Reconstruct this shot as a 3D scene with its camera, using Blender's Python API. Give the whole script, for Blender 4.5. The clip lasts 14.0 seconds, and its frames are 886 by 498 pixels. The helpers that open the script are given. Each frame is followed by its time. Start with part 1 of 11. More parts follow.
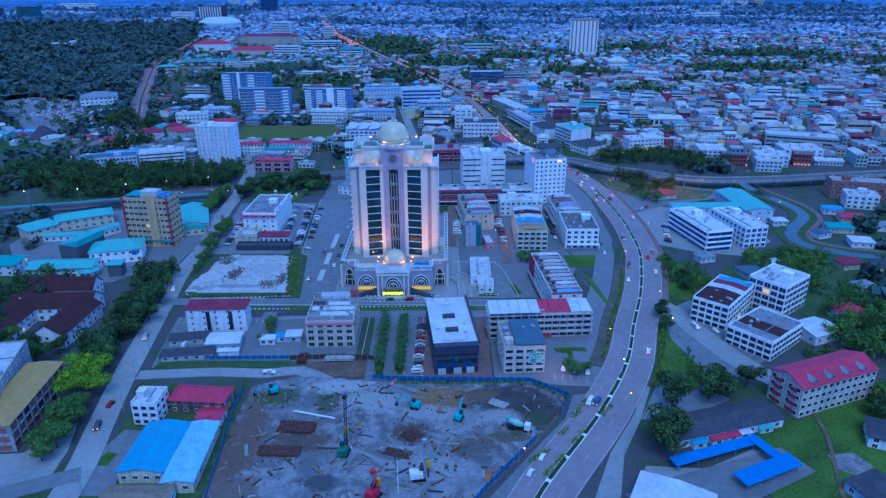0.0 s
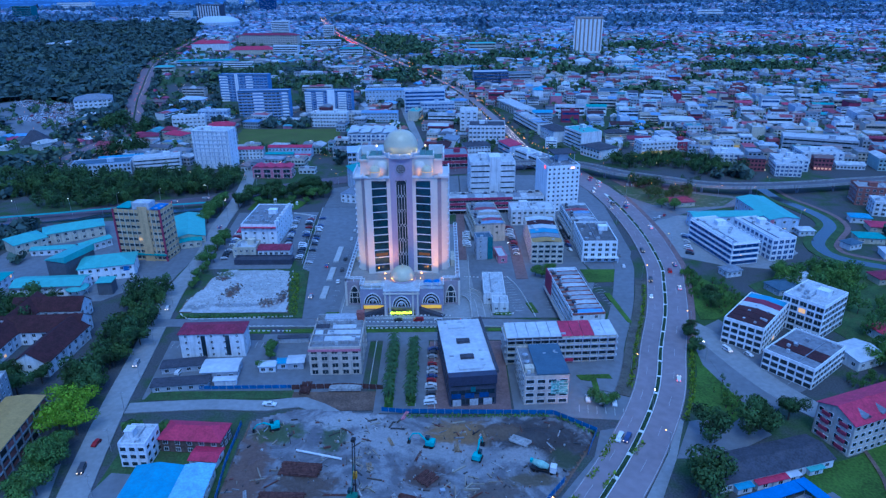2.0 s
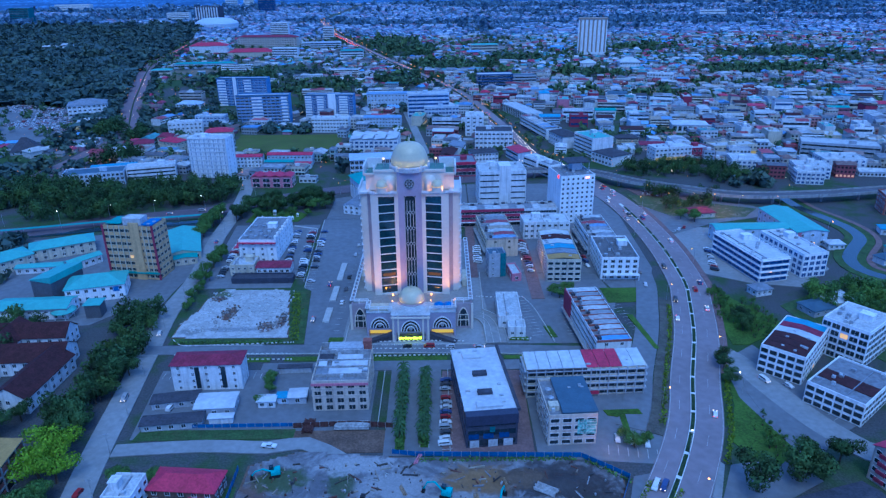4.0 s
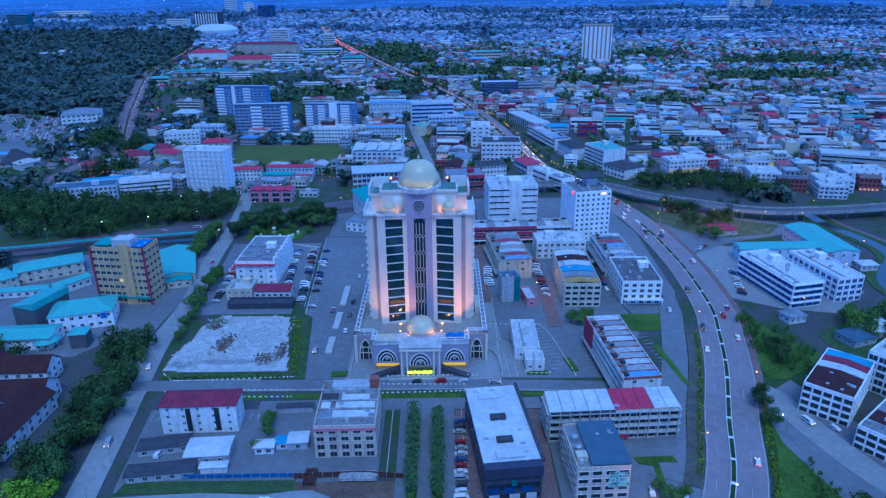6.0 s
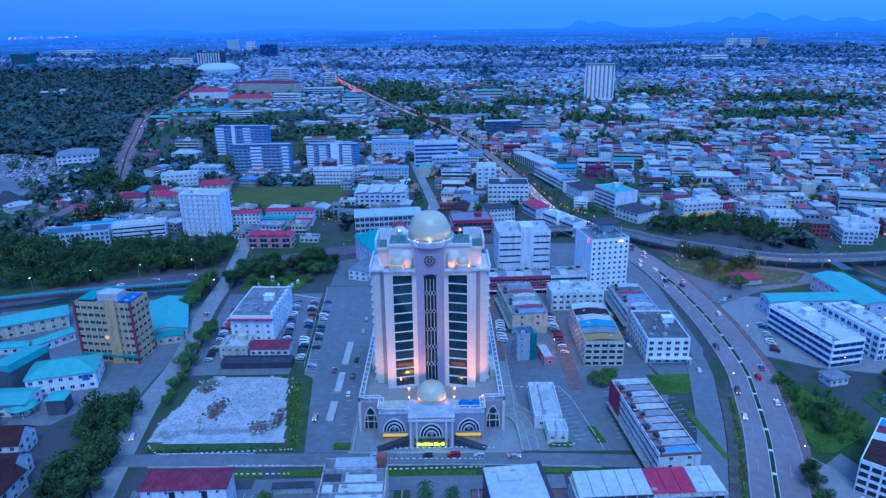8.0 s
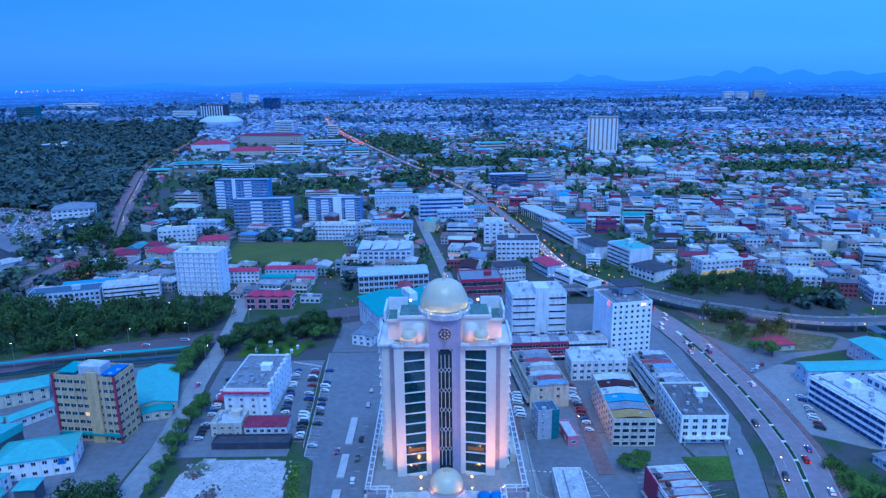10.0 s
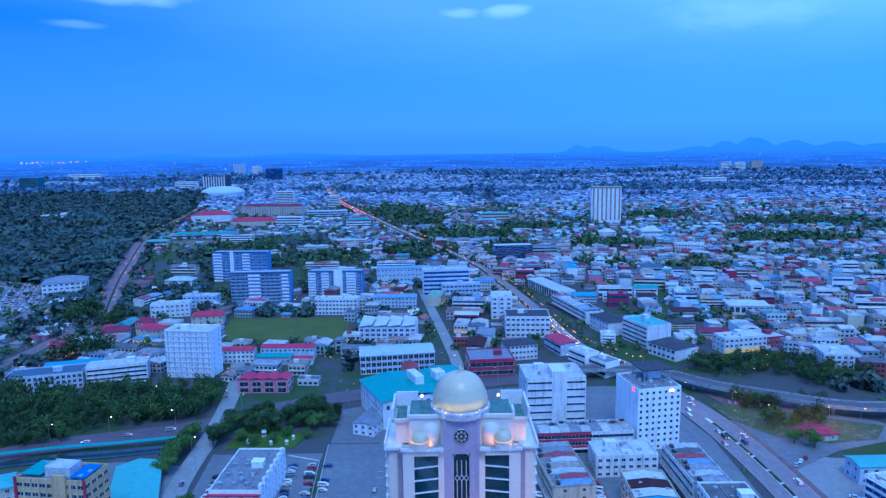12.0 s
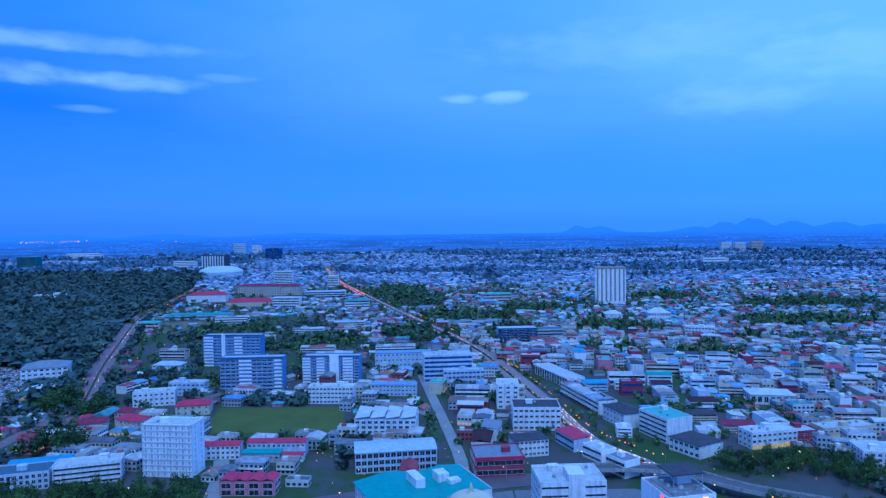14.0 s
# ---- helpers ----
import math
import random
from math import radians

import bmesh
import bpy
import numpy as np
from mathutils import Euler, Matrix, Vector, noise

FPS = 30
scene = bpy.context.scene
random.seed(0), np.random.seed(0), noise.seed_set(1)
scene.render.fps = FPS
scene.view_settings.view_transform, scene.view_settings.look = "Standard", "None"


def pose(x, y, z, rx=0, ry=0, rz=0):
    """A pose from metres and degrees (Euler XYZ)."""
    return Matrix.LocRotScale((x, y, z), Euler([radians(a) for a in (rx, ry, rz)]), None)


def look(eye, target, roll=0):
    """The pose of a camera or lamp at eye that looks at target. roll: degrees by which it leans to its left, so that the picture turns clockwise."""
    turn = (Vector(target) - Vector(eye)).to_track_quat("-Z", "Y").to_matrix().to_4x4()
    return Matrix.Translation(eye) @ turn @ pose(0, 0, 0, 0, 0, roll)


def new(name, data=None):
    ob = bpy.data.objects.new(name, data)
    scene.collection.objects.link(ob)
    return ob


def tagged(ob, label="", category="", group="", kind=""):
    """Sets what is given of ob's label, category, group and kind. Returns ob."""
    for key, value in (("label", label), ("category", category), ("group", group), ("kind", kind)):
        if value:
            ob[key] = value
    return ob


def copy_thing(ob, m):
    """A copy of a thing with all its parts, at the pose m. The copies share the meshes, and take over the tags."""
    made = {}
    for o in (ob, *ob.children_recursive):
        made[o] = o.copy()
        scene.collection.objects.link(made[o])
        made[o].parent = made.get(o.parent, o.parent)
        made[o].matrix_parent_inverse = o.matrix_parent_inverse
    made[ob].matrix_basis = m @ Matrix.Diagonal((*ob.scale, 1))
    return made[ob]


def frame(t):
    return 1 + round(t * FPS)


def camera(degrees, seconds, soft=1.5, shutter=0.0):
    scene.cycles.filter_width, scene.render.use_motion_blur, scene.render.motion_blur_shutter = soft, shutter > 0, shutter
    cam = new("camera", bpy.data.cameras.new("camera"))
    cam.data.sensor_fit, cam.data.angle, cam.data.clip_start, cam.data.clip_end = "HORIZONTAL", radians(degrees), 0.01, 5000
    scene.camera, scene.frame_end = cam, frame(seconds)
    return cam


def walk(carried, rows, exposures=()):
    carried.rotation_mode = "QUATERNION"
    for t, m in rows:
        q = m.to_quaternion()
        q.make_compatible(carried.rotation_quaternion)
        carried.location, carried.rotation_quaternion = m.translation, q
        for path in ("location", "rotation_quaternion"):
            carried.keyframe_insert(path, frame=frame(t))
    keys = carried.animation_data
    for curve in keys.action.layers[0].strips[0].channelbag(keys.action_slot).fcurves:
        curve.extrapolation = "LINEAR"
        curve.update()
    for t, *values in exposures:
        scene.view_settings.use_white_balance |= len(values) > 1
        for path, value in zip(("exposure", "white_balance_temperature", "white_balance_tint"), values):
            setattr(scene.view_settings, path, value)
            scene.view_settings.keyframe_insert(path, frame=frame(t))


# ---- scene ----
cam = camera(66.6, 14.0, 1.35)
PATH = [
    (0, (26.179, -315.067, 149.643), (26.174, -313.214, 148.889), -0.3),
    (0.5, (24.79, -309.486, 149.632), (24.786, -307.634, 148.876), -0.4),
    (1, (23.399, -303.782, 149.619), (23.395, -301.93, 148.862), -0.4),
    (1.5, (22.028, -297.967, 149.614), (22.024, -296.116, 148.856), -0.5),
    (2, (20.656, -292.057, 149.587), (20.652, -290.206, 148.828), -0.5),
    (2.5, (19.274, -286.113, 149.559), (19.269, -284.263, 148.801), -0.5),
    (3, (17.908, -280.177, 149.535), (17.903, -278.326, 148.777), -0.6),
    (5.5, (11.631, -250.91, 149.289), (11.628, -249.057, 148.536), -0.7),
    (6, (10.404, -244.985, 149.289), (10.401, -243.128, 148.546), -0.7),
    (6.5, (9.223, -239.079, 149.287), (9.221, -237.216, 148.558), -0.7),
    (7, (8.017, -233.122, 149.299), (8.016, -231.251, 148.591), -0.7),
    (7.5, (6.754, -227.129, 149.299), (6.753, -225.248, 148.62), -0.7),
    (8, (5.412, -221.128, 149.27), (5.412, -219.235, 148.625), -0.7),
    (8.2, (4.873, -218.717, 149.263), (4.871, -216.819, 148.632), -0.7),
    (10.5, (-1.337, -190.652, 149.011), (-1.334, -188.707, 148.547), -0.7),
    (11, (-2.595, -184.402, 148.916), (-2.591, -182.446, 148.498), -0.7),
    (11.5, (-3.741, -178.016, 148.818), (-3.736, -176.049, 148.454), -0.8),
    (12, (-4.682, -171.45, 148.7), (-4.677, -169.474, 148.394), -0.8),
    (12.5, (-5.37, -164.733, 148.603), (-5.364, -162.748, 148.354), -0.8),
    (13, (-5.867, -157.957, 148.5), (-5.86, -155.967, 148.31), -0.8),
    (13.5, (-6.295, -151.113, 148.41), (-6.287, -149.117, 148.278), -0.8),
    (14, (-6.66, -144.259, 148.355), (-6.651, -142.261, 148.283), -0.7),
]
walk(cam, [(t, look(eye, target, roll)) for t, eye, target, roll in PATH], [(0, 0.56, 5060, 13), (6, 0.53, 5060, 13), (7, 0.57, 5060, 13), (8, 0.67, 5060, 13), (11, 0.82, 5060, 13), (12.5, 0.77, 5060, 13), (14, 0.59, 5060, 13)])

# ---- sky, sun and lamps ----
world = bpy.data.worlds.new("world")
scene.world = world
world.use_nodes = True
wn, wl = world.node_tree.nodes, world.node_tree.links
wn.clear()
w_out = wn.new("ShaderNodeOutputWorld")
w_bg = wn.new("ShaderNodeBackground")
w_sky = wn.new("ShaderNodeTexSky")
w_sky.sky_type = "NISHITA"
w_sky.sun_disc = False
w_sky.sun_elevation = radians(6)
w_sky.sun_rotation = radians(150)
w_sky.air_density, w_sky.dust_density, w_sky.ozone_density = 1.0, 0.6, 4.0
w_co = wn.new("ShaderNodeTexCoord")
w_sep = wn.new("ShaderNodeSeparateXYZ")
wl.new(w_co.outputs["Generated"], w_sep.inputs[0])
# broken evening cloud: wide soft sheets, thin bright streaks low down
w_map = wn.new("ShaderNodeMapping")
w_map.inputs["Scale"].default_value = (1.0, 1.0, 3.4)
wl.new(w_co.outputs["Generated"], w_map.inputs[0])
w_n1 = wn.new("ShaderNodeTexNoise")
w_n1.inputs["Scale"].default_value, w_n1.inputs["Detail"].default_value = 1.5, 4
wl.new(w_map.outputs[0], w_n1.inputs["Vector"])
w_r1 = wn.new("ShaderNodeMapRange")
w_r1.interpolation_type = "SMOOTHSTEP"
w_r1.inputs["From Min"].default_value, w_r1.inputs["From Max"].default_value = 0.38, 0.72
wl.new(w_n1.outputs["Fac"], w_r1.inputs["Value"])
w_map2 = wn.new("ShaderNodeMapping")
w_map2.inputs["Scale"].default_value = (2.2, 2.2, 26.0)
w_map2.inputs["Location"].default_value = (3.1, 0.4, 1.2)
wl.new(w_co.outputs["Generated"], w_map2.inputs[0])
w_n2 = wn.new("ShaderNodeTexNoise")
w_n2.inputs["Scale"].default_value, w_n2.inputs["Detail"].default_value = 1.7, 5
wl.new(w_map2.outputs[0], w_n2.inputs["Vector"])
w_r2 = wn.new("ShaderNodeMapRange")
w_r2.interpolation_type = "SMOOTHSTEP"
w_r2.inputs["From Min"].default_value, w_r2.inputs["From Max"].default_value = 0.62, 0.74
wl.new(w_n2.outputs["Fac"], w_r2.inputs["Value"])
w_grad = wn.new("ShaderNodeValToRGB")
w_grad.color_ramp.elements[0].position, w_grad.color_ramp.elements[0].color = 0.0, (0.050, 0.20, 0.78, 1)
w_grad.color_ramp.elements[1].position, w_grad.color_ramp.elements[1].color = 0.75, (0.20, 0.38, 0.78, 1)
for at, c in ((0.028, (0.058, 0.225, 0.86, 1)), (0.07, (0.052, 0.215, 0.90, 1)), (0.16, (0.030, 0.165, 0.86, 1)), (0.34, (0.075, 0.27, 0.90, 1))):
    e = w_grad.color_ramp.elements.new(at)
    e.color = c
wl.new(w_sep.outputs["Z"], w_grad.inputs[0])


def w_math(op, a, b=None, c=None):
    n = wn.new("ShaderNodeMath")
    n.operation = op
    for k, v in enumerate((a, b, c)):
        if v is None:
            continue
        if isinstance(v, (int, float)):
            n.inputs[k].default_value = v
        else:
            wl.new(v, n.inputs[k])
    return n.outputs[0]


def w_mix(fac, under, colour):
    n = wn.new("ShaderNodeMix")
    n.data_type = "RGBA"
    wl.new(fac, n.inputs[0])
    wl.new(under, n.inputs[6])
    n.inputs[7].default_value = (*colour, 1)
    return n.outputs[2]


w_scale = wn.new("ShaderNodeMix")
w_scale.data_type = "RGBA"
w_scale.inputs[0].default_value = 0.012
wl.new(w_grad.outputs[0], w_scale.inputs[6])
wl.new(w_sky.outputs[0], w_scale.inputs[7])
w_az = w_math("ARCTAN2", w_sep.outputs["X"], w_sep.outputs["Y"])
w_el = w_math("ARCSINE", w_sep.outputs["Z"])
# thin high cloud: broad and soft, thicker towards the east
w_east = w_math("MULTIPLY_ADD", w_az, 0.85, 0.30)
w_high = wn.new("ShaderNodeMapRange")
w_high.interpolation_type = "SMOOTHSTEP"
w_high.inputs["From Min"].default_value, w_high.inputs["From Max"].default_value = 0.03, 0.24
wl.new(w_el, w_high.inputs["Value"])
w_sheet = w_math("MULTIPLY", w_math("ADD", w_math("MULTIPLY", w_r1.outputs[0], 0.55), w_east), w_high.outputs[0])
w_cl = wn.new("ShaderNodeClamp")
wl.new(w_sheet, w_cl.inputs[0])
w_now = w_mix(w_cl.outputs[0], w_scale.outputs[2], (0.15, 0.36, 0.90))
# puffy edge noise for the small clouds
w_map3 = wn.new("ShaderNodeMapping")
w_map3.inputs["Scale"].default_value = (22.0, 22.0, 60.0)
wl.new(w_co.outputs["Generated"], w_map3.inputs[0])
w_n3 = wn.new("ShaderNodeTexNoise")
w_n3.inputs["Scale"].default_value, w_n3.inputs["Detail"].default_value = 1.0, 6
wl.new(w_map3.outputs[0], w_n3.inputs["Vector"])
# a few small bright cumulus banks low in the north-west, faint sheets in the east
for az, el, wa, we, most in ((-27.5, 13.6, 9.5, 0.60, 0.40), (-33.0, 13.4, 4.5, 0.5, 0.45), (-31.5, 11.2, 4.6, 0.66, 0.6), (-23.2, 11.0, 3.6, 0.62, 0.6), (-27.6, 8.9, 1.8, 0.26, 0.34), (-17.0, 11.8, 2.2, 0.3, 0.22), (1.8, 10.5, 1.5, 0.34, 0.5), (5.6, 10.5, 1.7, 0.46, 0.6), (24.0, 9.4, 5.5, 1.3, 0.26), (16.0, 14.2, 12.0, 1.6, 0.22), (32.0, 12.0, 7.0, 1.6, 0.24)):
    dx = w_math("DIVIDE", w_math("SUBTRACT", w_az, radians(az)), radians(wa))
    dy = w_math("DIVIDE", w_math("SUBTRACT", w_el, radians(el)), radians(we))
    rr = w_math("ADD", w_math("MULTIPLY", dx, dx), w_math("MULTIPLY", dy, dy))
    ed = w_math("MULTIPLY_ADD", w_n3.outputs["Fac"], -3.4, 2.7)
    mr = wn.new("ShaderNodeMapRange")
    mr.interpolation_type = "SMOOTHSTEP"
    mr.inputs["From Min"].default_value, mr.inputs["From Max"].default_value, mr.inputs["To Max"].default_value = -0.9, 1.5, most
    wl.new(w_math("SUBTRACT", ed, rr), mr.inputs["Value"])
    w_now = w_mix(mr.outputs[0], w_now, (0.32, 0.55, 1.0))
# darker in the west, paler in the east
w_side = wn.new("ShaderNodeVectorMath")
w_side.operation = "SCALE"
wl.new(w_now, w_side.inputs[0])
w_lim = wn.new("ShaderNodeClamp")
w_lim.inputs["Min"].default_value, w_lim.inputs["Max"].default_value = 0.84, 1.16
wl.new(w_math("MULTIPLY_ADD", w_az, 0.28, 1.0), w_lim.inputs[0])
wl.new(w_lim.outputs[0], w_side.inputs["Scale"])
wl.new(w_side.outputs[0], w_bg.inputs["Color"])
w_bg.inputs["Strength"].default_value = 0.85
wl.new(w_bg.outputs[0], w_out.inputs[0])

sun = new("sun", bpy.data.lights.new("sun", "SUN"))
sun.data.energy, sun.data.angle, sun.data.color = 0.95, radians(25), (0.62, 0.84, 1.0)
sun.matrix_world = look((0, 0, 300), (-10, 190, 0))


def spot(x, y, z, tx, ty, tz, watts, colour, cone=70, r=0.3):
    ob = new("floodlight", bpy.data.lights.new("floodlight", "SPOT"))
    ob.data.energy, ob.data.color, ob.data.spot_size, ob.data.spot_blend, ob.data.shadow_soft_size = watts, colour, radians(cone), 0.8, r
    ob.matrix_world = look((x, y, z), (tx, ty, tz))
    return ob


ORANGE, AMBER = (1.0, 0.31, 0.025), (1.0, 0.43, 0.05)
# floodlights on the podium roof and under the crown of the tower
for s in (-1, 1):
    east = s > 0
    # a broad warm wash from the podium edge, tall light on the outer piers, grazing light at the foot of the inner ones
    spot(s * 19.4, 0.4, 13.6, s * 13.0, 13.5, 46, 7600 if east else 5600, (1.0, 0.37, 0.045), 74, 0.15)
    spot(s * 20.6, 6.4, 12.0, s * 19.4, 18.5, 30, 4800 if east else 3000, ORANGE if east else AMBER, 92, 0.15)
    spot(s * 15.8, 4.6, 12.0, s * 15.4, 13.5, 25, 2400 if east else 1500, ORANGE, 92, 0.15)
    spot(s * 5.7, 6.8, 12.6, s * 4.8, 15.1, 28, 7200, ORANGE, 88, 0.15)
    spot(s * 10.0, 9.6, 12.0, s * 10.0, 13.8, 18, 420, ORANGE, 90)
    spot(s * 8.3, 13.4, 61.8, s * 9, 17.1, 65.6, 230 if east else 150, ORANGE, 160)
    spot(s * 15.8, 13.7, 61.8, s * 14.5, 17.1, 66.6, 330 if east else 190, ORANGE, 160)
    spot(s * 20.5, 18.5, 61.0, s * 19, 20.1, 64.6, 240 if east else 140, ORANGE, 160)
    spot(s * 6.4, 0.0, 13.0, s * 3.2, 3.3, 16.5, 1000, ORANGE, 120)
# sodium street lamps whose pools show on the ground
for x, y, w in ((172, 158, 1500), (188, 156, 1900), (203, 157, 1900), (158, 180, 1200), (49, -62, 900), (71, -84, 900), (66, 66, 1500), (46, 84, 1500)):
    ob = new("sodium_light", bpy.data.lights.new("sodium_light", "POINT"))
    ob.data.energy, ob.data.color, ob.data.shadow_soft_size = w, (1.0, 0.30, 0.05), 0.12
    ob.location = (x, y, 8.6)
for k in range(5):
    a = math.radians(-150 + 30 * k)
    spot(0.4 + 9.6 * math.cos(a), 22.7 + 9.6 * math.sin(a), 71.5, 0.4 + 5 * math.cos(a), 22.7 + 5 * math.sin(a), 78.6, 150, (1.0, 0.66, 0.24), 130, 0.2)

# ---- materials ----
MATS = {}


def mat(name, colour, rough=0.8, var=0.18, scale=0.35, fine=1.4, bump=0.15, metal=0.0, dirt=0.0, spec=0.3, dirt_colour=(0.05, 0.05, 0.05), island=0.0, streak=0.0, crown=0.0):
    """A painted, rendered, metal or earthy surface: broad stains and fine grain, in world metres."""
    if name in MATS:
        return MATS[name]
    m = bpy.data.materials.new(name)
    m.use_nodes = True
    n, l = m.node_tree.nodes, m.node_tree.links
    p = n["Principled BSDF"]
    p.inputs["Roughness"].default_value, p.inputs["Metallic"].default_value = rough, metal
    p.inputs["Specular IOR Level"].default_value = spec
    geo = n.new("ShaderNodeNewGeometry")
    a, b = n.new("ShaderNodeTexNoise"), n.new("ShaderNodeTexNoise")
    for t, s, d in ((a, scale, 5), (b, fine, 3)):
        t.inputs["Scale"].default_value, t.inputs["Detail"].default_value = s, d
        l.new(geo.outputs["Position"], t.inputs["Vector"])
    add = n.new("ShaderNodeMath")
    add.operation = "ADD"
    l.new(a.outputs["Fac"], add.inputs[0])
    l.new(b.outputs["Fac"], add.inputs[1])
    ramp = n.new("ShaderNodeMapRange")
    ramp.inputs["From Min"].default_value, ramp.inputs["From Max"].default_value = 0.7, 1.3
    ramp.inputs["To Min"].default_value, ramp.inputs["To Max"].default_value = 1 - 1.35 * var, 1 + 1.35 * var
    l.new(add.outputs[0], ramp.inputs["Value"])
    mul = n.new("ShaderNodeVectorMath")
    mul.operation = "SCALE"
    mul.inputs[0].default_value = colour
    l.new(ramp.outputs[0], mul.inputs["Scale"])
    last = mul.outputs[0]
    if island:
        hsv = n.new("ShaderNodeHueSaturation")
        hr = n.new("ShaderNodeMapRange")
        hr.inputs["To Min"].default_value, hr.inputs["To Max"].default_value = 1 - island, 1 + island
        l.new(geo.outputs["Random Per Island"], hr.inputs["Value"])
        l.new(hr.outputs[0], hsv.inputs["Value"])
        l.new(last, hsv.inputs["Color"])
        last = hsv.outputs[0]
    if crown:
        # every tree has its own shade of green
        ca, cr, cm = n.new("ShaderNodeAttribute"), n.new("ShaderNodeMapRange"), n.new("ShaderNodeMix")
        ca.attribute_name = "tint"
        cr.inputs["To Min"].default_value, cr.inputs["To Max"].default_value = 0.0, crown
        l.new(ca.outputs["Fac"], cr.inputs["Value"])
        cm.data_type = "RGBA"
        cm.inputs[7].default_value = (colour[0] * 3.1, colour[1] * 2.5, colour[2] * 1.4, 1)
        l.new(cr.outputs[0], cm.inputs[0])
        l.new(last, cm.inputs[6])
        last = cm.outputs[2]
    if dirt:
        c = n.new("ShaderNodeTexNoise")
        c.inputs["Scale"].default_value, c.inputs["Detail"].default_value, c.inputs["Roughness"].default_value = 0.16, 7, 0.7
        l.new(geo.outputs["Position"], c.inputs["Vector"])
        r = n.new("ShaderNodeMapRange")
        r.inputs["From Min"].default_value, r.inputs["From Max"].default_value, r.inputs["To Max"].default_value = 0.5, 0.72, dirt
        l.new(c.outputs["Fac"], r.inputs["Value"])
        mix = n.new("ShaderNodeMix")
        mix.data_type = "RGBA"
        mix.inputs[7].default_value = (*dirt_colour, 1)
        l.new(r.outputs[0], mix.inputs[0])
        l.new(last, mix.inputs[6])
        last = mix.outputs[2]
    if streak:
        # rain streaks: noise drawn out down the wall
        sm, sn, sr, sx = n.new("ShaderNodeMapping"), n.new("ShaderNodeTexNoise"), n.new("ShaderNodeMapRange"), n.new("ShaderNodeMix")
        sm.inputs["Scale"].default_value = (0.75, 0.75, 0.07)
        l.new(geo.outputs["Position"], sm.inputs[0])
        sn.inputs["Scale"].default_value, sn.inputs["Detail"].default_value = 1.0, 6
        l.new(sm.outputs[0], sn.inputs["Vector"])
        sr.inputs["From Min"].default_value, sr.inputs["From Max"].default_value, sr.inputs["To Max"].default_value = 0.48, 0.72, streak
        l.new(sn.outputs["Fac"], sr.inputs["Value"])
        sx.data_type = "RGBA"
        sx.inputs[7].default_value = (colour[0] * 0.42, colour[1] * 0.42, colour[2] * 0.42, 1)
        l.new(sr.outputs[0], sx.inputs[0])
        l.new(last, sx.inputs[6])
        last = sx.outputs[2]
    l.new(last, p.inputs["Base Color"])
    if bump:
        bp = n.new("ShaderNodeBump")
        bp.inputs["Strength"].default_value, bp.inputs["Distance"].default_value = bump, 0.1
        l.new(b.outputs["Fac"], bp.inputs["Height"])
        l.new(bp.outputs[0], p.inputs["Normal"])
    MATS[name] = m
    return m


def glow(name, colour, strength):
    if name in MATS:
        return MATS[name]
    m = bpy.data.materials.new(name)
    m.use_nodes = True
    p = m.node_tree.nodes["Principled BSDF"]
    p.inputs["Base Color"].default_value = (*colour, 1)
    p.inputs["Emission Color"].default_value, p.inputs["Emission Strength"].default_value = (*colour, 1), strength
    MATS[name] = m
    return m


def palette(name, colours, rough=0.7, per_island=True, var=0.25, scale=0.5):
    """One material whose pieces take a colour each out of a few."""
    m = bpy.data.materials.new(name)
    m.use_nodes = True
    n, l = m.node_tree.nodes, m.node_tree.links
    p = n["Principled BSDF"]
    p.inputs["Roughness"].default_value = rough
    p.inputs["Specular IOR Level"].default_value = 0.3
    geo, ramp = n.new("ShaderNodeNewGeometry"), n.new("ShaderNodeValToRGB")
    ramp.color_ramp.interpolation = "CONSTANT"
    el = ramp.color_ramp.elements
    while len(el) < len(colours):
        el.new(0.5)
    for i, c in enumerate(colours):
        el[i].position, el[i].color = i / len(colours), (*c, 1)
    if per_island:
        l.new(geo.outputs["Random Per Island"], ramp.inputs[0])
    else:
        info = n.new("ShaderNodeObjectInfo")
        l.new(info.outputs["Random"], ramp.inputs[0])
    t = n.new("ShaderNodeTexNoise")
    t.inputs["Scale"].default_value, t.inputs["Detail"].default_value = scale, 5
    l.new(geo.outputs["Position"], t.inputs["Vector"])
    mr = n.new("ShaderNodeMapRange")
    mr.inputs["From Min"].default_value, mr.inputs["From Max"].default_value = 0.3, 0.7
    mr.inputs["To Min"].default_value, mr.inputs["To Max"].default_value = 1 - var, 1 + var
    l.new(t.outputs["Fac"], mr.inputs["Value"])
    s = n.new("ShaderNodeVectorMath")
    s.operation = "SCALE"
    l.new(ramp.outputs[0], s.inputs[0])
    l.new(mr.outputs[0], s.inputs["Scale"])
    l.new(s.outputs[0], p.inputs["Base Color"])
    MATS[name] = m
    return m


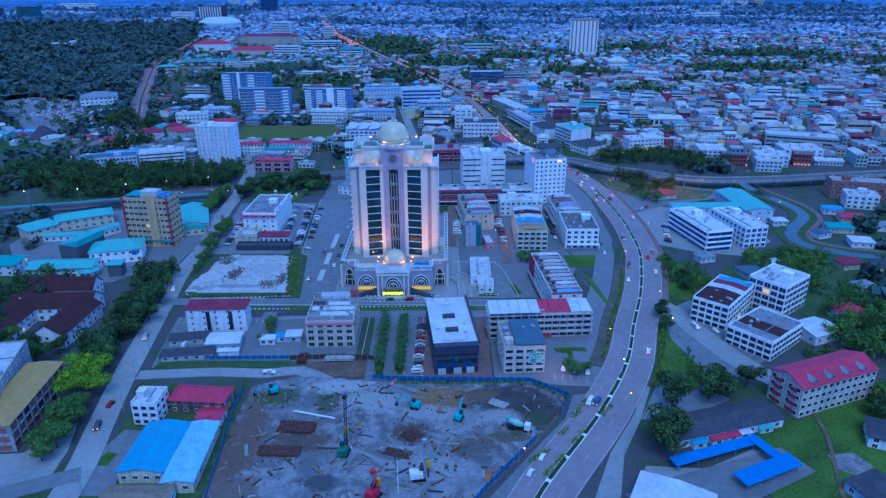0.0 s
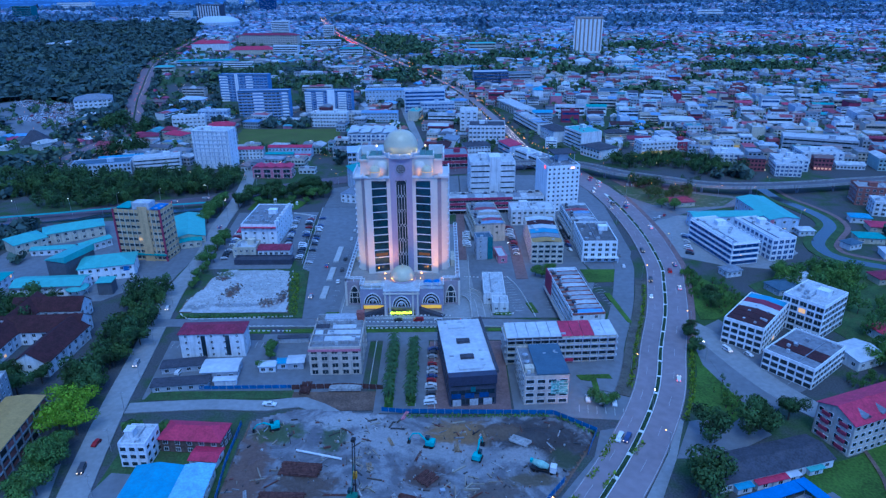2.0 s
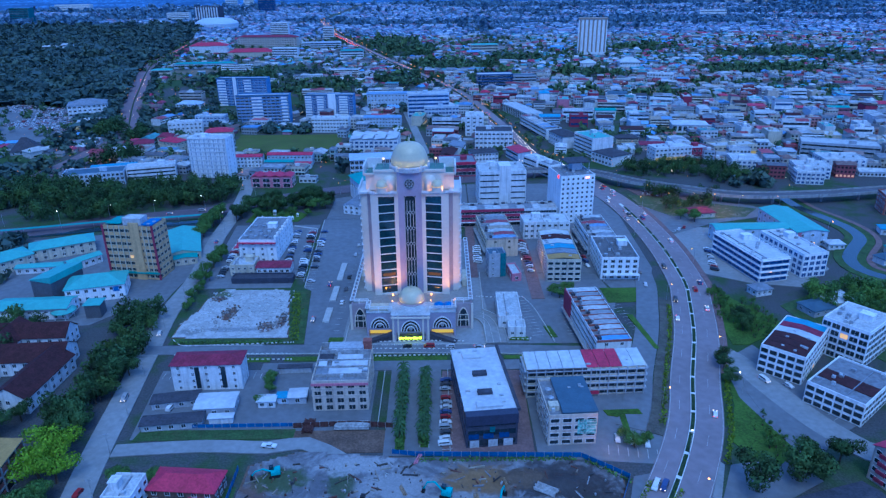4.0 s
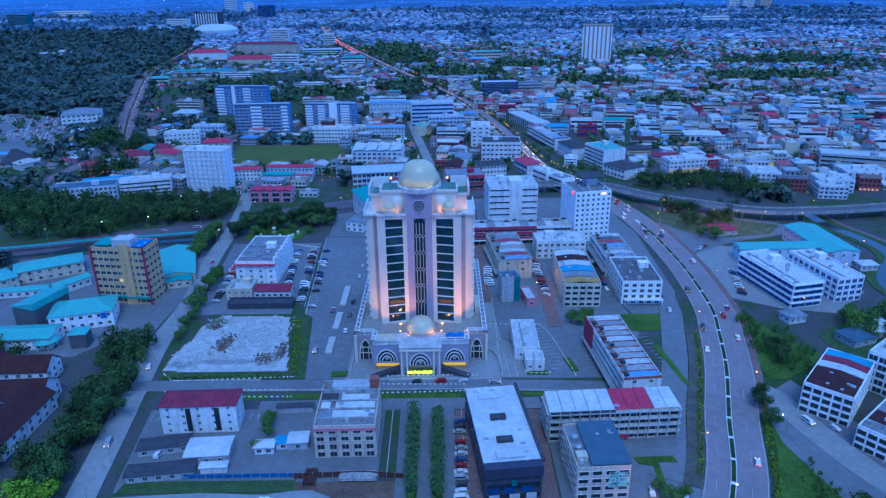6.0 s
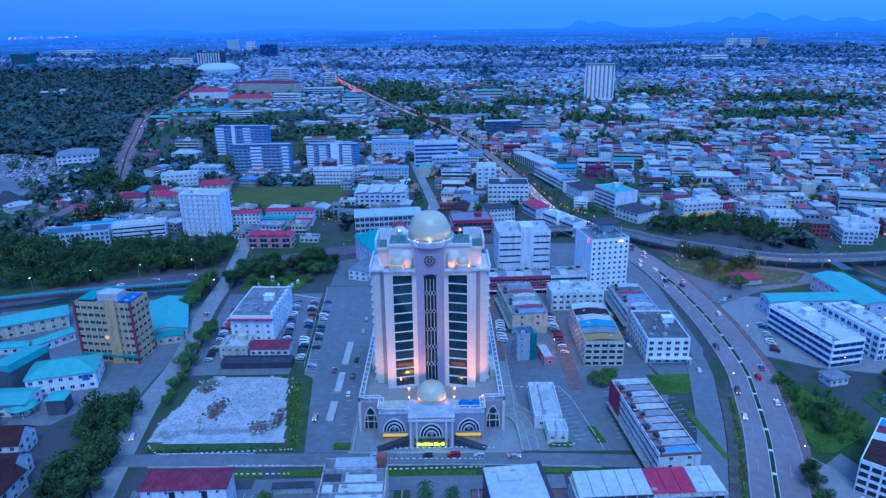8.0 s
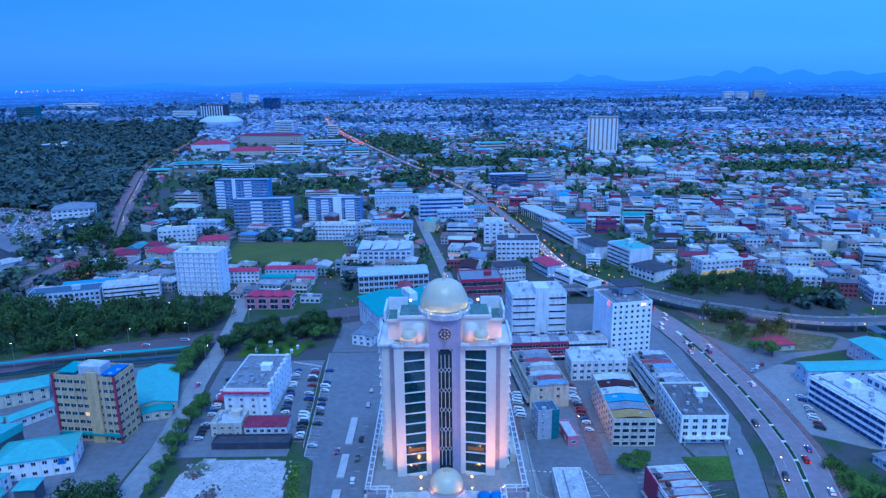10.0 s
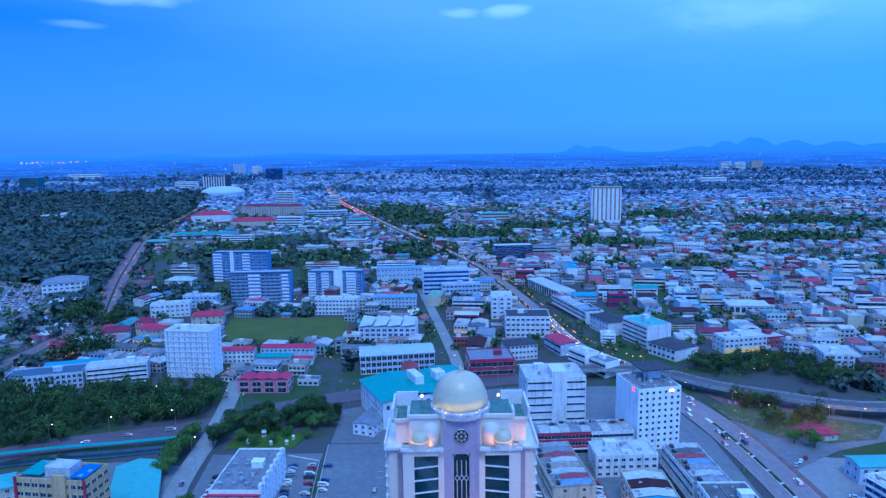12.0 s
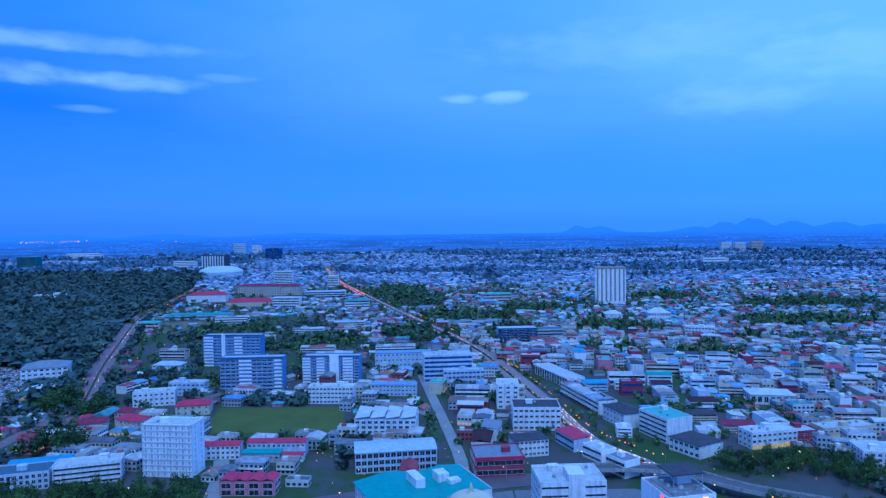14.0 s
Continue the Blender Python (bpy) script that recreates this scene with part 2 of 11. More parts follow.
WHITE = mat("white_paint", (0.74, 0.75, 0.76), dirt=0.35, dirt_colour=(0.36, 0.36, 0.36), var=0.08, streak=0.6)
BRIGHTWHITE = mat("bright_white_paint", (0.86, 0.87, 0.88), dirt=0.15, dirt_colour=(0.5, 0.5, 0.5), var=0.05, streak=0.4)
PALEBLUE = mat("pale_blue_paint", (0.52, 0.60, 0.70), dirt=0.3, dirt_colour=(0.3, 0.33, 0.36), var=0.1, streak=0.5)
CREAM = mat("cream_paint", (0.60, 0.54, 0.42), dirt=0.35, dirt_colour=(0.3, 0.25, 0.18), var=0.1, streak=0.6)
OCHRE = mat("ochre_paint", (0.62, 0.41, 0.21), dirt=0.35, dirt_colour=(0.44, 0.27, 0.14), var=0.1, streak=0.5)
BEIGE = mat("beige_paint", (0.58, 0.50, 0.42), dirt=0.35, dirt_colour=(0.26, 0.22, 0.2), var=0.1, streak=0.6)
GREYWALL = mat("grey_paint", (0.42, 0.44, 0.48), dirt=0.3, dirt_colour=(0.2, 0.2, 0.22), var=0.1, streak=0.5)
LILAC = mat("lilac_render", (0.36, 0.33, 0.42), var=0.06, bump=0.05)
MAROON = mat("maroon_paint", (0.32, 0.045, 0.085), var=0.15)
PINK = mat("pink_paint", (0.55, 0.2, 0.26), var=0.15)
CONCRETE = mat("concrete", (0.36, 0.36, 0.36), dirt=0.5, dirt_colour=(0.16, 0.16, 0.16), var=0.2, streak=0.7)
DARKWALL = mat("dark_cladding", (0.06, 0.065, 0.09), rough=0.5, var=0.2)
TEALWALL = mat("teal_glazing", (0.03, 0.16, 0.18), rough=0.25, var=0.2, spec=0.5)
REDBRICK = mat("red_infill", (0.30, 0.11, 0.09), var=0.25)
FLAT = mat("flat_roof", (0.21, 0.22, 0.245), dirt=0.5, dirt_colour=(0.10, 0.10, 0.115), var=0.22, fine=0.8)
FLATPALE = mat("pale_flat_roof", (0.48, 0.5, 0.52), dirt=0.6, dirt_colour=(0.22, 0.23, 0.24), var=0.2)
R_WHITE = mat("white_metal_roof", (0.54, 0.56, 0.59), rough=0.5, dirt=0.5, dirt_colour=(0.36, 0.37, 0.38), var=0.14, scale=0.12, fine=0.6)
R_GREY = mat("grey_metal_roof", (0.22, 0.24, 0.28), rough=0.5, dirt=0.5, dirt_colour=(0.12, 0.12, 0.13), var=0.2)
R_SLATE = mat("slate_blue_roof", (0.070, 0.118, 0.165), rough=0.5, dirt=0.3, dirt_colour=(0.05, 0.08, 0.11), var=0.12)
R_DARK = mat("dark_roof", (0.06, 0.06, 0.075), dirt=0.4, dirt_colour=(0.12, 0.1, 0.1), var=0.25)
R_RED = mat("red_roof", (0.48, 0.035, 0.085), rough=0.6, dirt=0.35, dirt_colour=(0.2, 0.03, 0.04), var=0.2)
R_MAROON = mat("maroon_roof", (0.23, 0.03, 0.065), dirt=0.4, dirt_colour=(0.09, 0.03, 0.03), var=0.25)
R_BROWN = mat("brown_tile_roof", (0.055, 0.016, 0.018), dirt=0.4, dirt_colour=(0.04, 0.02, 0.02), var=0.3)
R_TEAL = mat("teal_metal_roof", (0.05, 0.31, 0.28), rough=0.5, dirt=0.45, dirt_colour=(0.04, 0.22, 0.24), var=0.15)
R_AQUA = mat("aqua_metal_roof", (0.12, 0.41, 0.37), rough=0.5, dirt=0.3, dirt_colour=(0.10, 0.32, 0.34), var=0.1)
R_DECK = mat("green_roof_deck", (0.10, 0.20, 0.18), rough=0.7, dirt=0.5, dirt_colour=(0.10, 0.12, 0.12), var=0.25)
R_BLUE = mat("blue_metal_roof", (0.07, 0.30, 0.46), rough=0.45, dirt=0.3, dirt_colour=(0.035, 0.17, 0.34), var=0.12)
R_BRIGHT = mat("bright_blue_roof", (0.03, 0.165, 0.44), rough=0.45, dirt=0.35, dirt_colour=(0.02, 0.1, 0.38), var=0.1)
R_YELLOW = mat("ochre_metal_roof", (0.40, 0.25, 0.08), rough=0.6, dirt=0.3, dirt_colour=(0.3, 0.18, 0.05), var=0.12)
GLASS = mat("dark_glass", (0.022, 0.036, 0.045), rough=0.12, var=0.3, bump=0, spec=0.6, scale=0.2)
TOWERGLASS = mat("tower_glass", (0.012, 0.045, 0.052), rough=0.08, var=0.35, bump=0, spec=0.9, scale=0.3)
BLUEGLASS = mat("blue_glass", (0.02, 0.07, 0.2), rough=0.12, var=0.3, bump=0, spec=0.6, scale=0.2)
LITGLASS = glow("lit_window", (1.0, 0.5, 0.16), 0.5)
LITDIM = mat("dim_lit_office", (0.05, 0.03, 0.02), rough=0.2)
LITDIM.node_tree.nodes["Principled BSDF"].inputs["Emission Color"].default_value = (1.0, 0.36, 0.06, 1)
LITDIM.node_tree.nodes["Principled BSDF"].inputs["Emission Strength"].default_value = 0.10
STEEL = mat("galvanised_steel", (0.45, 0.46, 0.48), rough=0.4, metal=0.6, var=0.15)
BLACK = mat("black_metal", (0.02, 0.02, 0.022), rough=0.5, var=0.2)
RUBBER = mat("rubber", (0.015, 0.015, 0.016), rough=0.9, var=0.2)
STONE = mat("pale_stone", (0.70, 0.63, 0.54), var=0.045, scale=0.12, fine=0.9, bump=0.05)
GRANITE = mat("pink_granite", (0.36, 0.30, 0.32), var=0.12, scale=0.3)
DOME = mat("pearl_dome", (0.60, 0.53, 0.36), rough=0.32, var=0.04, scale=0.6, spec=0.5)
ASPHALT = mat("asphalt", (0.115, 0.11, 0.12), rough=0.75, dirt=0.55, dirt_colour=(0.16, 0.155, 0.165), var=0.2, scale=0.08)
TIMBERWALL = mat("dark_timber_wall", (0.13, 0.085, 0.07), var=0.3, dirt=0.3)
# the slight pink in this base colour stands in for sodium lamplight
HIGHROAD = mat("highway_asphalt", (0.25, 0.208, 0.222), rough=0.75, dirt=0.4, dirt_colour=(0.20, 0.165, 0.17), var=0.12, scale=0.03, fine=0.3, bump=0.05)
STREET = mat("street_asphalt", (0.170, 0.177, 0.192), rough=0.75, dirt=0.5, dirt_colour=(0.13, 0.132, 0.142), var=0.15, scale=0.03, fine=0.35, bump=0.05)
WHITEKERB = mat("painted_kerb", (0.70, 0.70, 0.69), var=0.15)
MEDIAN = mat("median_shrub", (0.028, 0.055, 0.02), rough=0.95, var=0.5, scale=1.5, bump=1.0)
OLDROAD = mat("worn_road", (0.27, 0.275, 0.28), rough=0.85, dirt=0.5, dirt_colour=(0.20, 0.20, 0.20), var=0.13, scale=0.05, fine=0.5)
PAVING = mat("red_paving", (0.20, 0.125, 0.12), dirt=0.4, dirt_colour=(0.12, 0.1, 0.1), var=0.2)
KERB = mat("kerb_concrete", (0.46, 0.46, 0.45), var=0.15)
PAINT = mat("road_paint", (0.5, 0.5, 0.49), var=0.2)
ROUGH = mat("rough_grass", (0.05, 0.095, 0.032), rough=0.95, dirt=0.6, dirt_colour=(0.10, 0.09, 0.05), var=0.35, scale=0.2, bump=0.6)
GRASS = mat("grass", (0.066, 0.130, 0.018), rough=0.95, dirt=0.75, dirt_colour=(0.045, 0.075, 0.018), var=0.4, scale=0.08, fine=1.2, bump=0.6)
PITCH = mat("pitch_grass", (0.088, 0.120, 0.026), rough=0.95, dirt=0.7, dirt_colour=(0.125, 0.095, 0.05), var=0.15, scale=0.05, bump=0.4)
GRAVEL = mat("white_gravel", (0.48, 0.48, 0.48), rough=0.95, dirt=0.95, dirt_colour=(0.25, 0.235, 0.23), var=0.30, scale=0.14, fine=1.3, bump=0.6)
SOIL = mat("brown_soil", (0.15, 0.10, 0.075), rough=0.95, dirt=0.5, dirt_colour=(0.06, 0.05, 0.05), var=0.3, scale=0.15, bump=0.8)
ORANGESOIL = mat("orange_soil", (0.26, 0.15, 0.06), rough=0.95, dirt=0.4, dirt_colour=(0.12, 0.08, 0.05), var=0.3, scale=0.2, bump=0.8)
DARKSOIL = mat("dark_soil", (0.05, 0.042, 0.04), rough=0.95, dirt=0.4, dirt_colour=(0.09, 0.07, 0.06), var=0.35, scale=0.3, bump=0.9)
CLAY = mat("trampled_clay", (0.21, 0.20, 0.20), rough=0.95, dirt=0.9, dirt_colour=(0.07, 0.064, 0.068), var=0.4, scale=0.12, bump=0.7)
RUST = mat("rusty_steel", (0.095, 0.042, 0.036), rough=0.85, var=0.4, scale=1.0)
WATER = mat("canal_water", (0.03, 0.05, 0.06), rough=0.12, var=0.2, spec=0.5)
BARK = mat("bark", (0.10, 0.075, 0.055), rough=0.95, var=0.3, scale=2.0)
LEAFPALM = mat("palm_frond", (0.045, 0.095, 0.034), rough=0.75, var=0.35, scale=0.3, bump=0, island=0.4)
LEAF = mat("leaf", (0.072, 0.15, 0.036), rough=0.8, var=0.35, scale=0.25, bump=0, island=0.45, crown=0.35)
# haze painted in: forest leaves lifted and blued beyond their own green
LEAFFOREST = mat("hazed_forest_leaf", (0.056, 0.092, 0.086), rough=0.85, var=0.3, scale=0.014, fine=0.08, bump=0, island=0.08, crown=0.3)
LEAFTOWN = mat("town_leaf", (0.064, 0.116, 0.058), rough=0.85, var=0.4, scale=0.05, fine=0.3, bump=0, island=0.25, crown=0.35)
LEAFLIME = mat("lime_leaf", (0.17, 0.30, 0.014), rough=0.8, var=0.3, scale=0.25, bump=0, island=0.35)
LEAFHEDGE = mat("hedge_leaf", (0.135, 0.21, 0.014), rough=0.8, var=0.3, scale=0.25, bump=0, island=0.35)
BLUEFENCE = mat("blue_hoarding", (0.03, 0.13, 0.32), rough=0.5, var=0.2)
TURQ = mat("turquoise_machine_paint", (0.03, 0.42, 0.42), rough=0.45, var=0.15)
GREENPAINT = mat("green_machine_paint", (0.03, 0.16, 0.11), rough=0.5, var=0.2)
YELLOWPAINT = mat("yellow_machine_paint", (0.65, 0.32, 0.02), rough=0.5, var=0.2)
REDPAINT = mat("red_machine_paint", (0.5, 0.02, 0.05), rough=0.5, var=0.2)
WHITEGLOSS = mat("white_gloss", (0.72, 0.72, 0.72), rough=0.3, var=0.08, spec=0.5)
CARPAINT = palette("car_paint", [(0.7, 0.7, 0.7), (0.7, 0.7, 0.72), (0.35, 0.36, 0.38), (0.03, 0.03, 0.035), (0.65, 0.65, 0.66), (0.3, 0.02, 0.03), (0.05, 0.08, 0.2), (0.5, 0.5, 0.52), (0.06, 0.06, 0.07)], rough=0.3, per_island=False, var=0.05)
GLOW_WARM = glow("sodium_lamp", (1.0, 0.36, 0.06), 5.0)
GLOW_DOME = glow("dome_lamp", (1.0, 0.62, 0.22), 1.6)
GLOW_WHITE = glow("white_lamp", (1.0, 0.85, 0.6), 6.0)
GLOW_RED = glow("red_lamp", (1.0, 0.03, 0.02), 2.5)
GLOW_SIGN = glow("sign_lamp", (0.72, 1.0, 0.02), 2.2)
# blue metal roofs among these also push the far town towards blue haze
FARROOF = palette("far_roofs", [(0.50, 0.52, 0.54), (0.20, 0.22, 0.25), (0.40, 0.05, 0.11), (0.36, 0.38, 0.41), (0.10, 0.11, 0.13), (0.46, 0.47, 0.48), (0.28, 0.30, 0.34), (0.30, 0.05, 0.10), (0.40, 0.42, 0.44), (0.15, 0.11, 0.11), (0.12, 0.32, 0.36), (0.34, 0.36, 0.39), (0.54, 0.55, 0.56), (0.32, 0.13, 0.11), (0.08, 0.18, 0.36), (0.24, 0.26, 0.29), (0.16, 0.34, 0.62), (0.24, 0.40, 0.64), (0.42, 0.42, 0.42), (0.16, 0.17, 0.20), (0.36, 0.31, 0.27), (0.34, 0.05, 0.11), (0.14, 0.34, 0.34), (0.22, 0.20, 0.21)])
FARWALL = palette("far_walls", [(0.48, 0.49, 0.50), (0.40, 0.38, 0.35), (0.50, 0.47, 0.41), (0.34, 0.37, 0.42), (0.56, 0.56, 0.56), (0.40, 0.20, 0.26), (0.30, 0.31, 0.32), (0.62, 0.62, 0.62), (0.24, 0.42, 0.44), (0.54, 0.54, 0.53)])
STRIPROOF = palette("terrace_roofs", [(0.44, 0.46, 0.48), (0.22, 0.23, 0.26), (0.48, 0.49, 0.51), (0.12, 0.12, 0.14), (0.36, 0.38, 0.42), (0.30, 0.07, 0.09), (0.50, 0.51, 0.52), (0.28, 0.30, 0.34), (0.20, 0.32, 0.50), (0.40, 0.39, 0.38), (0.18, 0.18, 0.20), (0.34, 0.30, 0.25), (0.42, 0.43, 0.45), (0.46, 0.46, 0.47)], per_island=False)
RUBBLEMIX = palette("rubble", [(0.22, 0.22, 0.22), (0.14, 0.12, 0.11), (0.18, 0.09, 0.07), (0.28, 0.28, 0.28), (0.09, 0.09, 0.10), (0.20, 0.14, 0.10)], rough=0.95)
# haze painted in: blue, low-contrast roof and wall colours for the farthest houses
DISTROOF = palette("hazed_roofs", [(0.289, 0.369, 0.527), (0.198, 0.264, 0.408), (0.369, 0.435, 0.567), (0.158, 0.211, 0.342), (0.289, 0.211, 0.303), (0.329, 0.408, 0.540), (0.224, 0.303, 0.461), (0.474, 0.527, 0.619), (0.185, 0.251, 0.382), (0.303, 0.211, 0.276), (0.198, 0.329, 0.435), (0.289, 0.369, 0.487), (0.158, 0.211, 0.329)])
DISTWALL = palette("hazed_walls", [(0.316, 0.395, 0.527), (0.382, 0.448, 0.553), (0.251, 0.316, 0.435), (0.448, 0.501, 0.593)])
# leaf colour lifted and blued to carry distance haze on the far belts
LEAFFAR = mat("hazed_leaf", (0.138, 0.222, 0.305), rough=0.9, var=0.25, scale=0.02, fine=0.1, bump=0, island=0.08)
GROVE = mat("grove_leaf", (0.040, 0.082, 0.028), rough=0.85, var=0.75, scale=0.10, fine=0.3, bump=0, island=0.22, crown=0.42)
ROWROOF = palette("row_roofs", [(0.46, 0.47, 0.49), (0.38, 0.39, 0.41), (0.50, 0.51, 0.52), (0.42, 0.40, 0.41), (0.28, 0.29, 0.31), (0.47, 0.48, 0.49), (0.34, 0.35, 0.37), (0.16, 0.34, 0.60), (0.48, 0.49, 0.50), (0.44, 0.42, 0.42), (0.40, 0.06, 0.08), (0.45, 0.46, 0.47)], per_island=False, var=0.25)
SHOPGLOW = mat("shop_glow_front", (0.2, 0.16, 0.05), rough=0.5)
SHOPGLOW.node_tree.nodes["Principled BSDF"].inputs["Emission Color"].default_value = (1.0, 0.72, 0.25, 1)
SHOPGLOW.node_tree.nodes["Principled BSDF"].inputs["Emission Strength"].default_value = 0.22

# ---- building blocks ----
class Mesh:
    """Collects boxes, prisms and turned shapes into one mesh."""

    def __init__(self):
        self.v, self.f, self.m = [], [], []

    def add(self, vs, fs, mi=0):
        o = len(self.v)
        self.v += vs
        self.f += [tuple(i + o for i in f) for f in fs]
        self.m += [mi] * len(fs)
        return self

    def box(self, x0, y0, z0, x1, y1, z1, mi=0):
        vs = [(x, y, z) for z in (z0, z1) for x, y in ((x0, y0), (x1, y0), (x1, y1), (x0, y1))]
        return self.add(vs, [(3, 2, 1, 0), (4, 5, 6, 7), (0, 1, 5, 4), (1, 2, 6, 5), (2, 3, 7, 6), (3, 0, 4, 7)], mi)

    def bar(self, a, b, r, n=6, mi=0, r2=None):
        a, b = Vector(a), Vector(b)
        q = (b - a).to_track_quat("Z", "Y").to_matrix()
        r2 = r if r2 is None else r2
        vs = [tuple(p + q @ Vector((math.cos(6.2832 * i / n) * rr, math.sin(6.2832 * i / n) * rr, 0))) for p, rr in ((a, r), (b, r2)) for i in range(n)]
        return self.add(vs, [(i, (i + 1) % n, n + (i + 1) % n, n + i) for i in range(n)] + [tuple(range(n - 1, -1, -1)), tuple(range(n, 2 * n))], mi)

    def turned(self, cx, cy, profile, n=24, mi=0):
        vs, k = [], len(profile)
        for r, z in profile:
            vs += [(cx + r * math.cos(6.2832 * i / n), cy + r * math.sin(6.2832 * i / n), z) for i in range(n)]
        fs = [(j * n + i, j * n + (i + 1) % n, (j + 1) * n + (i + 1) % n, (j + 1) * n + i) for j in range(k - 1) for i in range(n)]
        fs += [tuple(range(n - 1, -1, -1)), tuple(range((k - 1) * n, k * n))]
        return self.add(vs, fs, mi)

    def gable(self, x0, y0, x1, y1, z, rise, along="x", over=0.5, thick=0.18, mi=0):
        """A pitched roof with thickness."""
        x0, y0, x1, y1 = x0 - over, y0 - over, x1 + over, y1 + over
        if along == "x":
            ym = (y0 + y1) / 2
            top = [(x0, y0, z), (x1, y0, z), (x1, ym, z + rise), (x0, ym, z + rise), (x1, y1, z), (x0, y1, z)]
        else:
            xm = (x0 + x1) / 2
            top = [(x0, y1, z), (x0, y0, z), (xm, y0, z + rise), (xm, y1, z + rise), (x1, y0, z), (x1, y1, z)]
        low = [(a, b, c - thick) for a, b, c in top]
        t = [(0, 1, 2, 3), (3, 2, 4, 5)]
        return self.add(top + low, t + [tuple(i + 6 for i in reversed(f)) for f in t] + [(0, 6, 7, 1), (4, 10, 11, 5), (1, 7, 8, 2), (2, 8, 10, 4), (5, 11, 9, 3), (3, 9, 6, 0)], mi)

    def hip(self, x0, y0, x1, y1, z, rise, over=0.6, mi=0):
        x0, y0, x1, y1 = x0 - over, y0 - over, x1 + over, y1 + over
        k = min(x1 - x0, y1 - y0) / 2
        if x1 - x0 > y1 - y0:
            r = [(x0 + k, (y0 + y1) / 2, z + rise), (x1 - k, (y0 + y1) / 2, z + rise)]
            fs = [(0, 1, 5, 4), (1, 2, 5), (2, 3, 4, 5), (3, 0, 4)]
        else:
            r = [((x0 + x1) / 2, y0 + k, z + rise), ((x0 + x1) / 2, y1 - k, z + rise)]
            fs = [(0, 1, 4), (1, 2, 5, 4), (2, 3, 5), (3, 0, 4, 5)]
        vs = [(x0, y0, z), (x1, y0, z), (x1, y1, z), (x0, y1, z)] + r + [(x0, y0, z - 0.25), (x1, y0, z - 0.25), (x1, y1, z - 0.25), (x0, y1, z - 0.25)]
        return self.add(vs, fs + [(0, 6, 7, 1), (1, 7, 8, 2), (2, 8, 9, 3), (3, 9, 6, 0), (9, 8, 7, 6)], mi)

    def mesh(self, name, mats, smooth=False):
        me = bpy.data.meshes.new(name)
        me.from_pydata(self.v, [], self.f)
        for m in mats if isinstance(mats, (list, tuple)) else [mats]:
            me.materials.append(m)
        me.polygons.foreach_set("material_index", self.m)
        if smooth:
            me.polygons.foreach_set("use_smooth", [True] * len(self.f))
        return me


def part(name, geometry, mats, parent, label="", at=None, smooth=False):
    """One mesh object under a thing or a part."""
    me = geometry.mesh(name, mats, smooth) if isinstance(geometry, Mesh) else geometry
    ob = new(name, me)
    ob.parent = parent
    if at is not None:
        ob.matrix_basis = at
    if label:
        ob["label"] = label
    return ob


def thing(name, label, category, m, group="", kind=""):
    ob = new(name)
    ob.matrix_basis = m
    ob.empty_display_size = 0.5
    return tagged(ob, label, category, group, kind)


def setting(name, geometry, mats, label, category, m=None, kind="structure"):
    ob = new(name, geometry.mesh(name, mats))
    if m is not None:
        ob.matrix_basis = m
    return tagged(ob, label, category, kind=kind)


WINDOWS = {}


def window_mesh(w, h, frame_mat, pane_mat, split=1):
    key = (round(w, 2), round(h, 2), frame_mat.name, pane_mat.name, split)
    if key not in WINDOWS:
        g = Mesh()
        g.add([(-w / 2, -0.05, 0), (w / 2, -0.05, 0), (w / 2, -0.05, h), (-w / 2, -0.05, h)], [(0, 1, 2, 3)], 1)
        t = 0.1
        for x0, z0, x1, z1 in ((-w / 2 - t, -t, w / 2 + t, 0), (-w / 2 - t, h, w / 2 + t, h + t), (-w / 2 - t, 0, -w / 2, h), (w / 2, 0, w / 2 + t, h)):
            g.box(x0, -0.16, z0, x1, 0.0, z1, 0)
        for i in range(1, split):
            x = -w / 2 + w * i / split
            g.box(x - 0.05, -0.1, 0, x + 0.05, -0.04, h, 0)
        WINDOWS[key] = g.mesh("window", [frame_mat, pane_mat])
    return WINDOWS[key]


def face_pose(side, along, out, z, w, d):
    """A pose on one face of a block w by d; along runs from the face's middle."""
    if side == "front":
        return pose(along, -d / 2 - out, z)
    if side == "back":
        return pose(-along, d / 2 + out, z, 0, 0, 180)
    if side == "right":
        return pose(w / 2 + out, along, z, 0, 0, 90)
    return pose(-w / 2 - out, -along, z, 0, 0, -90)


def shell(w, d, h, lip=0.7, t=0.35):
    """Outer walls with thickness, open above, with a parapet."""
    g = Mesh()
    o, i = [(-w / 2, -d / 2), (w / 2, -d / 2), (w / 2, d / 2), (-w / 2, d / 2)], [(-w / 2 + t, -d / 2 + t), (w / 2 - t, -d / 2 + t), (w / 2 - t, d / 2 - t), (-w / 2 + t, d / 2 - t)]
    vs = [(*p, 0) for p in o] + [(*p, h) for p in o] + [(*p, h) for p in i] + [(*p, 0) for p in i]
    fs = []
    for k in range(4):
        n = (k + 1) % 4
        fs += [(k, n, 4 + n, 4 + k), (4 + k, 4 + n, 8 + n, 8 + k), (8 + k, 8 + n, 12 + n, 12 + k)]
    return g.add(vs, fs)


